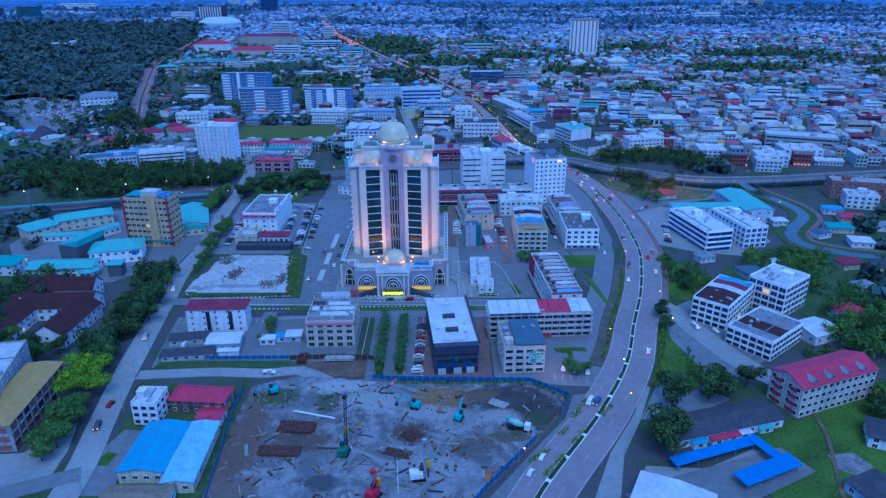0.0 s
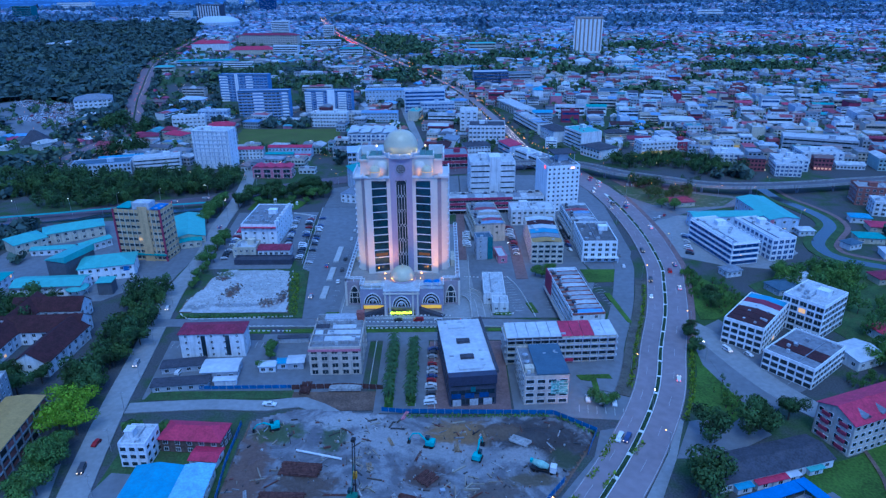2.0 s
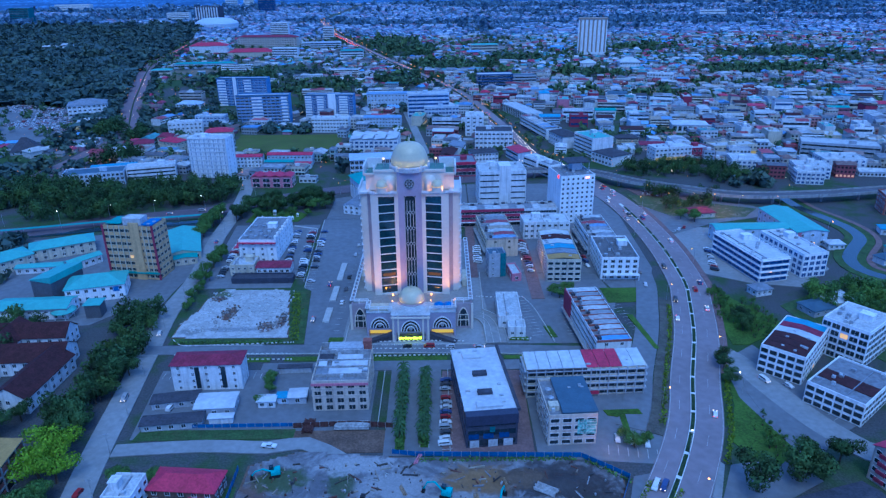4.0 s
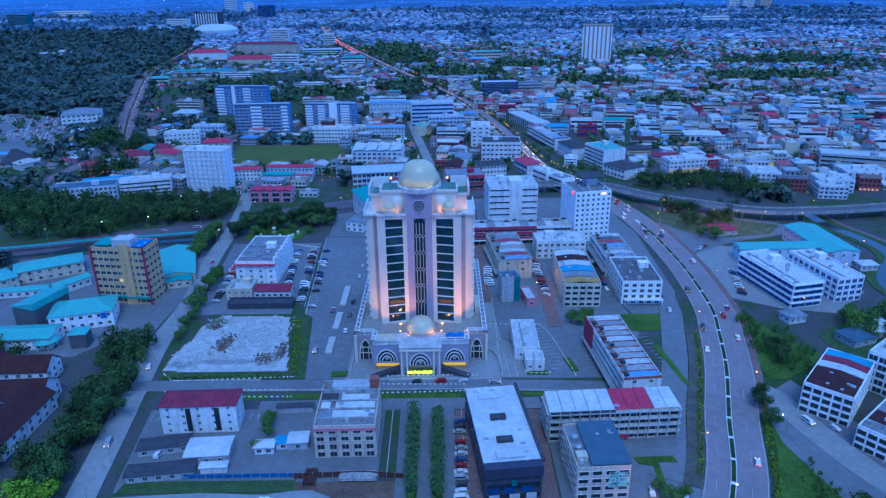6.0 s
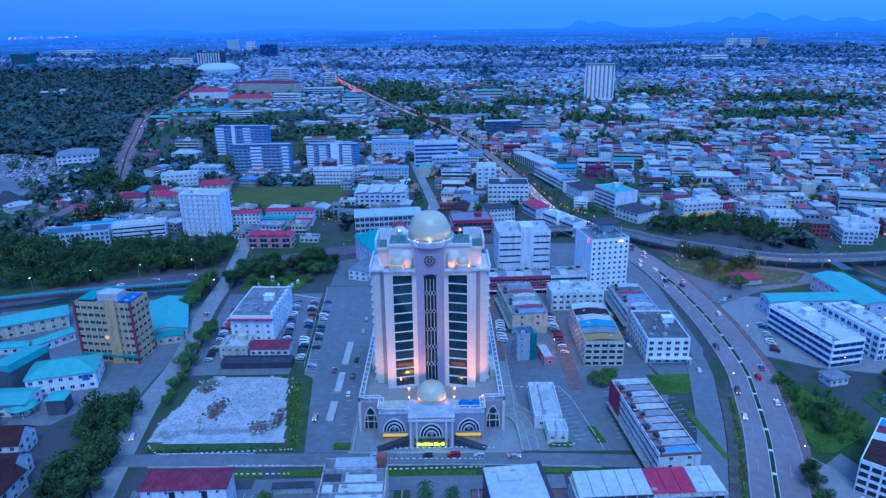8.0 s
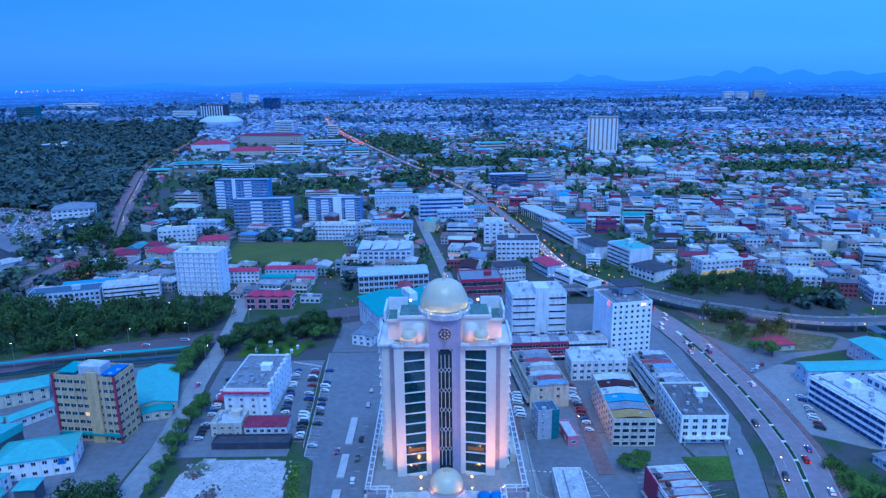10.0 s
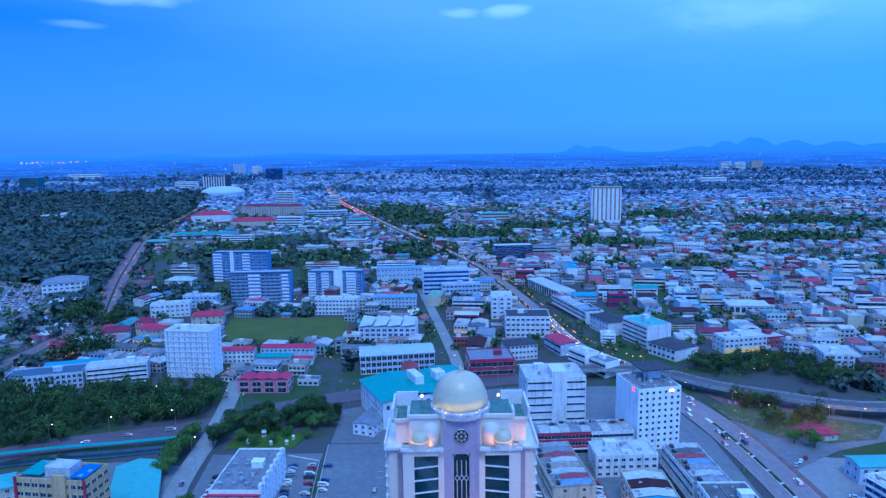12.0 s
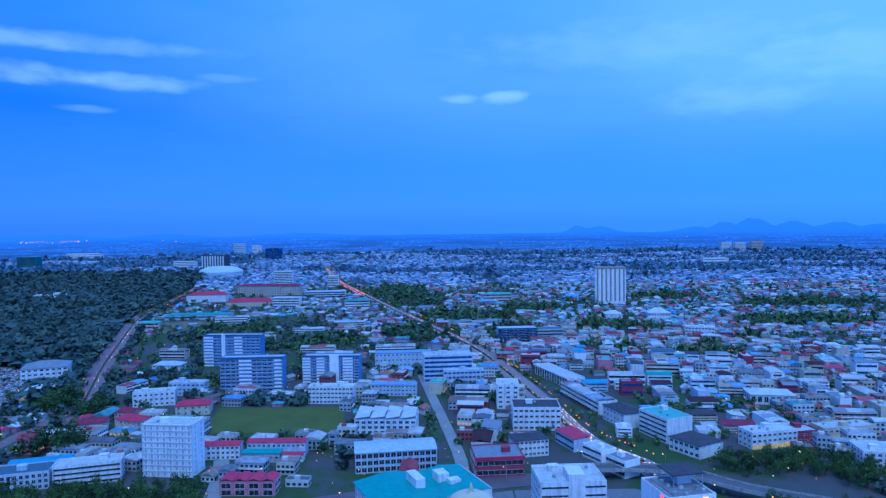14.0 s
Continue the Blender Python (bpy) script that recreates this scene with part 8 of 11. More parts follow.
for x, y, w, rot in ((20, 300, 24, 80), (28, 322, 20, 78), (24, 352, 26, 78), (16, 380, 20, -8), (20, 425, 30, -6), (-10, 452, 22, 80), (-290, 470, 26, 70), (-60, 640, 46, 2), (-130, 600, 50, 2), (-150, 640, 40, 0), (100, 250, 16, -60), (92, 275, 18, -62), (80, 300, 24, -70), (-205, 520, 24, 5), (-310, 620, 30, -5), (-240, 720, 40, 4), (-190, 790, 44, 2), (-330, 900, 50, 4), (-140, 840, 44, 2)):
    if free(x, y, 5):
        (shop_strip if w > 25 else town_block)(x, y, w, 12, rnd.choice((7.2, 8.5, 10.5)), rot, 2 if w < 25 else 3, rnd)
area("town_green", [(146, 366), (168, 358), (196, 374), (190, 386), (160, 384)], 0.1, GRASS, "small town green between shop blocks", "grass")
area("town_green", [(284, 570), (316, 566), (324, 588), (290, 592)], 0.1, GRASS, "bright green lot between shop blocks", "grass")
area("west_car_park", WESTPARK, 0.1, STREET, "wide asphalt car park beside the forest", "pavement")
building("town_house", "low hall with yellow roof beside the car park", -352, 430, 26, 14, 5, 20, 2, 5, 3, CREAM, "hip", R_YELLOW, rise=2.4, category="house")
building("town_house", "white hall with broad pale roof beside the car park", -362, 462, 34, 18, 6, 20, 2, 6, 3, WHITE, "hip", R_WHITE, rise=3.0, category="house")
lot = random.Random(17)
bodies, panes = Mesh(), Mesh()
for j in range(30):
    for i in range(70):
        u, v = j * 8.2 + (1.2 if j % 2 else 0), i * 2.9
        x, y = -560 + u * 0.90 + v * 0.42, 590 - u * 0.42 - v * 0.90 + 60
        if inside(x, y, WESTPARK) and edge_gap(x, y, WESTPARK) > 3 and lot.random() < 0.62 and noise.noise(Vector((x * 0.02, y * 0.02, 8))) > -0.22 and math.hypot(x + 370, y - 345) > 24:
            bodies.box(x - 2.0, y - 0.85, 0.35, x + 2.0, y + 0.85, 0.95).box(x - 1.0, y - 0.75, 1.25, x + 0.8, y + 0.75, 1.5)
            panes.box(x - 1.25, y - 0.78, 0.95, x + 1.05, y + 0.78, 1.25)
parked = thing("far_parked_cars", "hundreds of parked cars in the forest-side car park", "cars", pose(0, 0, 0), kind="stuff")
part("bodies", bodies, palette("parked_paint", [(0.7, 0.7, 0.7), (0.5, 0.5, 0.52), (0.08, 0.08, 0.09), (0.66, 0.66, 0.68), (0.3, 0.3, 0.32), (0.25, 0.03, 0.04), (0.6, 0.6, 0.62)], rough=0.3, var=0.05), parked)
part("panes", panes, GLASS, parked)
area("red_earth_yard", [(-420, 812), (-270, 776), (-262, 806), (-410, 856)], 0.1, ORANGESOIL, "bare tan earth of a wide yard", "ground")
# landmarks of the far town
for nm, label, x, y, w, d, h, fl, wall, roof in (("far_block", "white upright slab far down the boulevard", -263, 1470, 25, 20, 30, 7, WHITE, FLATPALE), ("far_block", "broad white block far down the boulevard", -407, 1582, 45, 30, 35, 8, WHITE, FLATPALE), ("far_block", "long pale office block far down the boulevard", -246, 1258, 84, 20, 14, 3, PALEBLUE, R_WHITE), ("far_block", "white block with teal bands beside the boulevard", -158, 1078, 44, 18, 14, 3, WHITE, R_TEAL), ("far_block", "far white apartment slab", 1430, 3240, 52, 24, 44, 6, WHITE, FLATPALE), ("far_block", "far white apartment slab", 1500, 3240, 56, 24, 42, 6, WHITE, FLATPALE), ("far_block", "far pinkish apartment slab", 1597, 3267, 58, 24, 46, 6, BEIGE, FLATPALE), ("far_block", "far long white hall", 968, 2250, 95, 30, 19, 2, WHITE, R_WHITE), ("far_block", "blue and white low office block", 89, 706, 50, 22, 18, 4, BLUEGLASS, FLATPALE), ("far_block", "grey block with dark roof", 131, 726, 37, 20, 13, 3, GREYWALL, R_SLATE), ("far_block", "far green and yellow row", 101, 1140, 54, 16, 16, 3, CREAM, R_AQUA), ("far_block", "far long teal-roofed hall", -399, 950, 104, 20, 8, 1, PALEBLUE, R_TEAL), ("far_block", "yellow-green low hall beside the avenue", -437, 850, 31, 16, 10, 2, CREAM, R_AQUA), ("far_block", "far white block among houses", -944, 2340, 78, 30, 26, 4, WHITE, FLATPALE), ("far_block", "far white complex of blocks", -1727, 3130, 160, 40, 30, 3, WHITE, FLATPALE), ("far_block", "far blue glazed block", -754, 2895, 72, 30, 52, 6, BLUEGLASS, FLATPALE), ("far_block", "far white tower block", -1080, 3480, 60, 30, 60, 6, PALEBLUE, FLATPALE), ("far_block", "far white tower block", -1000, 3520, 50, 30, 48, 6, WHITE, FLATPALE), ("forest_mansion", "white mansion among the forest trees", -842, 1292, 52, 20, 10, 2, WHITE, R_WHITE), ("forest_mansion", "white domed pavilion among the forest trees", -803, 1268, 20, 16, 16, 2, WHITE, R_WHITE)):
    building(nm, label, x, y, w, d, h, 4, fl, max(4, int(w / 5)), 0, wall, "hip" if roof in (R_TEAL, R_AQUA) else "flat", roof, style="band", win=(2, min(2.0, h / fl * 0.5)), faces="front", extras=False, rise=2.0)
    TAKEN.append((x, y, w * 0.5))


def clearing(x, y):
    """Open wooded land between the forest avenue and the estates."""
    return 470 < y < 960 and -560 < x < -120 - (y - 470) * 0.16 or 560 < y < 700 and -20 > x > -150 or 380 < y < 520 and x < -215


INFWALL = palette("town_walls", [(0.62, 0.63, 0.64), (0.52, 0.50, 0.46), (0.66, 0.66, 0.66), (0.42, 0.46, 0.52), (0.56, 0.52, 0.44), (0.36, 0.37, 0.39), (0.60, 0.61, 0.62), (0.44, 0.20, 0.20), (0.50, 0.52, 0.55), (0.36, 0.46, 0.44), (0.58, 0.56, 0.52), (0.30, 0.08, 0.09)], var=0.15)
INFROOF = palette("town_roofs", [(0.40, 0.41, 0.43), (0.22, 0.23, 0.26), (0.30, 0.06, 0.08), (0.46, 0.47, 0.48), (0.16, 0.17, 0.19), (0.33, 0.34, 0.37), (0.26, 0.20, 0.19), (0.38, 0.09, 0.12), (0.28, 0.30, 0.34), (0.12, 0.12, 0.14), (0.43, 0.43, 0.44), (0.10, 0.26, 0.28), (0.36, 0.34, 0.32), (0.14, 0.26, 0.46), (0.20, 0.13, 0.12), (0.50, 0.51, 0.52), (0.25, 0.05, 0.07)], var=0.3, scale=0.3)


def infill():
    """Small shops and houses packed between the larger town blocks: walls, roof, windows on every floor, a lit shopfront here and there."""
    r = random.Random(404)
    rects = []
    for ob in scene.objects:
        if ob.type == "MESH" and ob.parent is not None and ob.name.split(".")[0] == "wall":
            m = ob.parent.matrix_basis
            rects.append((m.translation.x, m.translation.y, m[0][0], m[1][0], ob.dimensions.x / 2 + 1.0, ob.dimensions.y / 2 + 1.0))
    rects = np.array(rects)
    walls, roofs, glass, shops = Mesh(), Mesh(), Mesh(), Mesh()
    mine = []

    def clash(x, y, c, s, w, d):
        pts = np.array([(x + c * u * w / 2 - s * v * d / 2, y + s * u * w / 2 + c * v * d / 2) for u in (-1, 0, 1) for v in (-1, 0, 1)])
        q = rects if not mine else np.concatenate([rects, np.array(mine)])
        q = q[np.hypot(q[:, 0] - x, q[:, 1] - y) < 70]
        if not len(q):
            return False
        dx, dy = pts[:, :1] - q[:, 0], pts[:, 1:] - q[:, 1]
        u, v = dx * q[:, 2] + dy * q[:, 3], -dx * q[:, 3] + dy * q[:, 2]
        if ((abs(u) < q[:, 4]) & (abs(v) < q[:, 5])).any():
            return True
        ex, ey = q[:, 0] - x, q[:, 1] - y
        return bool(((abs(ex * c + ey * s) < w / 2) & (abs(-ex * s + ey * c) < d / 2)).any())

    ovals = ((200, 256, 46, 24), (236, 236, 30, 22), (184, 190, 40, 20), (170, 372, 30, 18), (304, 578, 26, 18), (-131, 368, 66, 46), (200, 160, 60, 40), (-140, 220, 60, 26), (-46, 200, 46, 30))
    y = 238.0
    while y < 860:
        x = -0.50 * (y + 330)
        while x < 60 + 0.74 * (y + 315):
            x += 11.0 * r.uniform(0.85, 1.3)
            px, py = x, y + r.uniform(-3, 3)
            east = px > east_of(py)
            wd = wooded(px, py)
            if wd > 0.5 or r.random() > (0.97 if east else 0.3) or px < forest_x(max(py, 220)) + 18:
                continue
            if road_gap(px, py) < 15 or clearing(px, py) or any(((px - a) / p) ** 2 + ((py - b) / q) ** 2 < 1 for a, b, p, q in ovals):
                continue
            a = math.radians(-8 + 14 * noise.noise(Vector((px * 0.006, py * 0.006, 0))) + (90 if r.random() < 0.3 else 0) + r.uniform(-2, 2))
            c, s = math.cos(a), math.sin(a)
            w, d = r.uniform(10, 22), r.uniform(8.5, 13)
            for k in (1.0, 0.72, 0.5):
                if not clash(px, py, c, s, w * k, d * max(k, 0.7)):
                    break
            else:
                continue
            w, d = w * k, d * max(k, 0.7)
            floors = r.choice((1, 2, 2, 3)) if py < 620 else r.choice((1, 1, 2))
            h = 0.6 + 3.2 * floors
            mine.append((px, py, c, s, w / 2 + 0.9, d / 2 + 0.9))
            TAKEN.append((px, py, 0.36 * max(w, d)))

            def tr(q):
                return [(px + c * u - s * v, py + s * u + c * v, z) for u, v, z in q]
            kind = r.choice(("flat", "flat", "hip", "gable"))
            top = h + (0.7 if kind == "flat" else 0.0)
            walls.add(tr([(-w / 2, -d / 2, 0), (w / 2, -d / 2, 0), (w / 2, d / 2, 0), (-w / 2, d / 2, 0), (-w / 2, -d / 2, top), (w / 2, -d / 2, top), (w / 2, d / 2, top), (-w / 2, d / 2, top)]), [(0, 1, 5, 4), (1, 2, 6, 5), (2, 3, 7, 6), (3, 0, 4, 7)])
            o, rise = 0.6, r.uniform(1.0, 2.4)
            if kind == "flat":
                roofs.add(tr([(-w / 2, -d / 2, h), (w / 2, -d / 2, h), (w / 2, d / 2, h), (-w / 2, d / 2, h)]), [(0, 1, 2, 3)])
                bx, by = r.uniform(-w / 4, w / 4), r.uniform(-d / 6, d / 4)
                walls.add(tr([(bx + u, by + v, z) for z in (h + 0.01, h + 1.9) for u, v in ((-1.6, -1.2), (1.6, -1.2), (1.6, 1.2), (-1.6, 1.2))]), [(0, 1, 5, 4), (1, 2, 6, 5), (2, 3, 7, 6), (3, 0, 4, 7), (4, 5, 6, 7)])
            else:
                kk = d / 2 if kind == "hip" else 0.0
                roofs.add(tr([(-w / 2 - o, -d / 2 - o, h), (w / 2 + o, -d / 2 - o, h), (w / 2 + o, d / 2 + o, h), (-w / 2 - o, d / 2 + o, h), (-w / 2 - o + kk, 0, h + rise), (w / 2 + o - kk, 0, h + rise)]), [(0, 1, 5, 4), (1, 2, 5), (2, 3, 4, 5), (3, 0, 4)])
            for k in range(floors):
                z0, z1 = 0.9 + k * 3.2, 2.4 + k * 3.2
                for run, at in ((w, lambda q, e: (q, -d / 2 - e)), (d, lambda q, e: (-w / 2 - e, -q)), (d, lambda q, e: (w / 2 + e, q))):
                    n = max(1, int(run / 2.7))
                    bag, e = glass, 0.05
                    if k == 0 and r.random() < 0.10:
                        bag, e = shops, 0.06
                    for i in range(n):
                        u0, u1 = -run / 2 + (i + 0.2) * run / n, -run / 2 + (i + 0.8) * run / n
                        bag.add(tr([(*at(u0, e), z0), (*at(u1, e), z0), (*at(u1, e), z1), (*at(u0, e), z1)]), [(0, 1, 2, 3)])
            if floors > 1 and r.random() < 0.5:
                walls.add(tr([(-w / 2, -d / 2 - 1.2, 3.3), (w / 2, -d / 2 - 1.2, 3.3), (w / 2, -d / 2, 3.3), (-w / 2, -d / 2, 3.3), (-w / 2, -d / 2 - 1.2, 3.0), (w / 2, -d / 2 - 1.2, 3.0)]), [(0, 1, 2, 3), (4, 5, 1, 0)])
        y += 11.0
    root = thing("town_infill", "closely packed small shops and houses with mixed roofs", "houses", pose(0, 0, 0), kind="stuff")
    part("house_walls", walls, INFWALL, root)
    part("house_roofs", roofs, INFROOF, root)
    part("house_windows", glass, GLASS, root)
    part("lit_shopfronts", shops, glow("shopfront_light", (1.0, 0.42, 0.22), 0.30), root, "warm lit shopfronts")
    return len(mine)


sparse = random.Random(5)


def scatter_houses():
    """Thousands of small houses, each a walled box under a pitched roof."""
    r = random.Random(11)
    walls, roofs, far_walls, far_roofs = Mesh(), Mesh(), Mesh(), Mesh()
    y = 330.0
    count = 0
    while y < 3750:
        step = 12.0 + (y - 300) * 0.0046
        x = -0.78 * (y + 330)
        while x < 0.82 * (y + 330):
            x += step * r.uniform(0.8, 1.35)
            px, py = x, y + r.uniform(-0.4, 0.4) * step
            wd = wooded(px, py)
            if math.hypot(px, py + 200) > 3850:
                continue
            if r.random() < wd * 1.05 + 0.06 or not ((y > 1000 or road_gap(px, py) > 15) and free(px, py, 6)):
                continue
            if y > 900 and (abs(px - east_of(py)) < 17 or abs(px - forest_x(py)) < 16 and y < 1500):
                continue
            if -192 < px < -72 and 325 < py < 410 or inside(px, py, WESTPARK):
                continue
            big = r.random() < 0.07
            k = 1 + max(0, y - 700) * 0.00012
            w, d, h = r.uniform(7, 12) * k, r.uniform(6.5, 10) * k, r.uniform(2.4, 4.6)
            if big:
                w, d, h = w * 2.2, d * 1.3, h * 1.5
            a = math.radians(r.choice((-8, 82, 5, -20, 60)) + r.uniform(-6, 6))
            if clearing(px, py) and sparse.random() < 0.85:
                continue
            c, s = math.cos(a), math.sin(a)

            def tr(q):
                return [(px + c * u - s * v, py + s * u + c * v, z) for u, v, z in q]
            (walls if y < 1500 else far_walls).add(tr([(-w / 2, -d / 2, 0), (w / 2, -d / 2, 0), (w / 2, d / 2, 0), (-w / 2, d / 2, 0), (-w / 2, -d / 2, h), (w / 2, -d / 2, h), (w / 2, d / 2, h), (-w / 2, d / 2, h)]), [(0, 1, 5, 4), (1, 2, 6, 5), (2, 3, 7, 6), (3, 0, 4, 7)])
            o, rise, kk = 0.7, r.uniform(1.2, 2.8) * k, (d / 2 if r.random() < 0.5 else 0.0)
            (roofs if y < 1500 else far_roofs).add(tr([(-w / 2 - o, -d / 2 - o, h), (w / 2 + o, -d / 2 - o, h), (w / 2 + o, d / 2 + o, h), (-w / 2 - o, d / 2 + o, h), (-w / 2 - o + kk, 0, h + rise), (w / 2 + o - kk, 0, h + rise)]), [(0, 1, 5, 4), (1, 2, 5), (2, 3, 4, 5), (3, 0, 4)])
            count += 1
        y += step * 0.95
    root = thing("far_houses", "thousands of small houses with pale, red and grey roofs", "houses", pose(0, 0, 0), kind="stuff")
    part("house_walls", walls, FARWALL, root)
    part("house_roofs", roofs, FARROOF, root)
    root = thing("farthest_houses", "countless low houses, distance haze painted into roofs and walls", "houses", pose(0, 0, 0), kind="stuff")
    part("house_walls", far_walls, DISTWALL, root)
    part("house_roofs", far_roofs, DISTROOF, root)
    return count


infill()
scatter_houses()


def leaf_cloud(r, n, size, squash=0.75, seed=1):
    """Small leaf sheets over an uneven crown; returns arrays of corners."""
    rg = np.random.RandomState(seed)
    lobes = rg.normal(size=(7, 3)) * r * 0.42
    lobes[:, 2] *= squash
    which = rg.randint(0, 7, n)
    dirs = rg.normal(size=(n, 3))
    dirs /= np.linalg.norm(dirs, axis=1)[:, None]
    pts = lobes[which] + dirs * r * rg.uniform(0.35, 0.62, n)[:, None]
    pts[:, 2] *= squash
    u = rg.normal(size=(n, 3))
    u -= dirs * (u * dirs).sum(1)[:, None] * 0.7
    u /= np.linalg.norm(u, axis=1)[:, None]
    v = np.cross(dirs + rg.normal(size=(n, 3)) * 0.35, u)
    v /= np.linalg.norm(v, axis=1)[:, None]
    s = size * rg.uniform(0.6, 1.3, n)[:, None]
    return np.stack([pts - u * s - v * s * 0.6, pts + u * s - v * s * 0.6, pts + u * s * 0.7 + v * s * 0.7, pts - u * s * 0.7 + v * s * 0.7], 1)


def quads_mesh(name, q, m, tint=None):
    me = bpy.data.meshes.new(name)
    n = len(q)
    me.from_pydata(q.reshape(-1, 3).tolist(), [], np.arange(4 * n).reshape(n, 4).tolist())
    me.materials.append(m)
    me.attributes.new("tint", "FLOAT", "FACE").data.foreach_set("value", np.full(n, 0.22) if tint is None else tint)
    return me


def woods(name, label, spots, m, leaves=16, seed=3, size=0.34):
    """Many crowns too far to count, with gaps and uneven tops."""
    rg = np.random.RandomState(seed)
    kinds = [leaf_cloud(1.0, leaves, size, 0.85, 40 + k) for k in range(8)]
    out = []
    for x, y, r in spots:
        q = kinds[rg.randint(8)]
        a = rg.uniform(0, 6.28)
        c, s = math.cos(a), math.sin(a)
        rot = np.array([[c, -s, 0], [s, c, 0], [0, 0, 1]])
        out.append((q @ rot.T) * r + np.array([x, y, r * 0.75]))
    shade = np.repeat(rg.uniform(0, 1, len(spots)) ** 2.2, leaves)
    ob = new(name, quads_mesh(name, np.concatenate(out), m, shade))
    return tagged(ob, label, "trees", kind="stuff")


rg = random.Random(21)
dark, mid, far = [], [], []
y = 300.0
while y < 3750:
    step = 9.5 + (y - 300) * 0.010
    x = -0.80 * (y + 330)
    while x < 0.84 * (y + 330):
        x += step * rg.uniform(0.7, 1.3)
        px, py = x, y + rg.uniform(-0.5, 0.5) * step
        wd = wooded(px, py)
        if math.hypot(px, py + 200) > 3850:
            continue
        if rg.random() > wd * (1.0 if wd > 0.5 else 2.9 if y < 1400 else 1.5):
            continue
        if y < 900 and (not free(px, py, 3) or road_gap(px, py) < 13):
            continue
        if y >= 900 and abs(px - east_of(py)) < 14:
            continue
        if -190 < px < -74 and 328 < py < 408:
            continue
        if wd < 0.5 and rg.random() < (0.2 if y < 800 else 0.1):
            continue
        r = rg.uniform(2.6, 6.2) * (1 + max(0, y - 600) * 0.00022) * (rg.choice((1.0, 1.15, 1.3, 1.75)) if wd > 0.8 else 0.9)
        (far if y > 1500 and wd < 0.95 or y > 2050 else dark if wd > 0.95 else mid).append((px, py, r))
    y += step * 0.8
for cx, cy, a, b, n in ((-330, 385, 45, 55, 60), (-320, 265, 40, 30, 36), (-215, 430, 60, 8, 26), (-130, 418, 45, 10, 24), (-62, 400, 12, 40, 16), (-175, 510, 60, 10, 22), (-320, 480, 30, 40, 30), (-272, 520, 26, 34, 26), (-235, 590, 42, 32, 36), (-290, 655, 34, 44, 34), (-345, 780, 24, 50, 24), (-215, 700, 40, 40, 34), (-190, 830, 50, 40, 40), (-70, 640, 36, 26, 22), (-65, 800, 50, 26, 26), (-110, 560, 30, 20, 16), (-255, 455, 24, 14, 14), (20, 700, 22, 24, 14), (15, 440, 14, 30, 10), (-70, 300, 10, 40, 16), (128, 450, 10, 60, 22), (-30, 530, 40, 10, 16), (-330, 200, 60, 25, 40), (-360, 60, 60, 50, 60), (-260, 60, 40, 30, 24), (-230, 95, 40, 14, 20), (300, 90, 40, 22, 26), (310, 30, 60, 30, 46), (270, -20, 50, 34, 40), (-230, -40, 40, 60, 46), (-200, -110, 26, 40, 22), (245, 215, 14, 10, 8)):
    for _ in range(n):
        t, u = rg.uniform(0, 6.28), rg.random() ** 0.5
        px, py = cx + a * u * math.cos(t), cy + b * u * math.sin(t)
        if free(px, py, 2) and road_gap(px, py) > 11:
            dark.append((px, py, rg.uniform(3.6, 6.4)))
for p, q in zip(HIGHWAY, HIGHWAY[1:]):
    if 300 < p.y < 1700:
        for o in (-13.5, 14.5):
            if rg.random() < 0.34:
                mid.append((p.x + o + rg.uniform(-1, 1), p.y + rg.uniform(-2, 2), rg.uniform(2.2, 4.0)))
for p, q in zip(LINES[1], LINES[1][1:]):
    if p.y > 415:
        for o in (-20, -17.5, 17.5, 20):
            for _ in range(2):
                if rg.random() < 0.55:
                    t = rg.random()
                    dark.append((p.x + (q.x - p.x) * t + o + rg.uniform(-1.5, 1.5), p.y + (q.y - p.y) * t, rg.uniform(3.4, 6.0)))
woods("forest", "dense dark green tropical forest", dark, LEAFFOREST, 46, 3, 0.37)
# lumpy leaf-coloured sheet, added so the gaps between crowns look less dark
g, cell = Mesh(), 15.0
for iy in range(109):
    y = 430 + iy * cell
    for ix in range(int(-0.8 * (y + 330) / cell), int(forest_x(y) / cell)):
        x = ix * cell
        if wooded(x + 7, y + 7) > 0.95:
            g.add([(x + dx, y + dy, 6.6 + 2.4 * noise.noise(Vector(((x + dx) * 0.05, (y + dy) * 0.05, 2)))) for dx, dy in ((0, 0), (cell, 0), (cell, cell), (0, cell))], [(0, 1, 2, 3)])
tagged(new("forest_understorey", g.mesh("forest_understorey", LEAFFOREST)), "leaf-coloured undergrowth sheet filling dark gaps between forest crowns", "undergrowth", kind="stuff")
woods("town_trees", "scattered green trees between houses", mid, LEAFTOWN, 26, 4)
woods("far_trees", "distant belts of trees with haze in the leaf colour", far, LEAFFAR, 16, 5, 0.5)

# hazy hills and the last belt of land, haze painted into the glow colour
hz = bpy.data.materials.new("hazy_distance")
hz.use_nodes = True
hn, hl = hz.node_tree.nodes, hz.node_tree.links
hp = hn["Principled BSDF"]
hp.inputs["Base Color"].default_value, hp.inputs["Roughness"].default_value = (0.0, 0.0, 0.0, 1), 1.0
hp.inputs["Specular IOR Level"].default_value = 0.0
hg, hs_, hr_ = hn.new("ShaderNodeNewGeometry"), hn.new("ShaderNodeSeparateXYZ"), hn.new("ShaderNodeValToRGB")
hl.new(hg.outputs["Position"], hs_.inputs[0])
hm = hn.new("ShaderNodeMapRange")
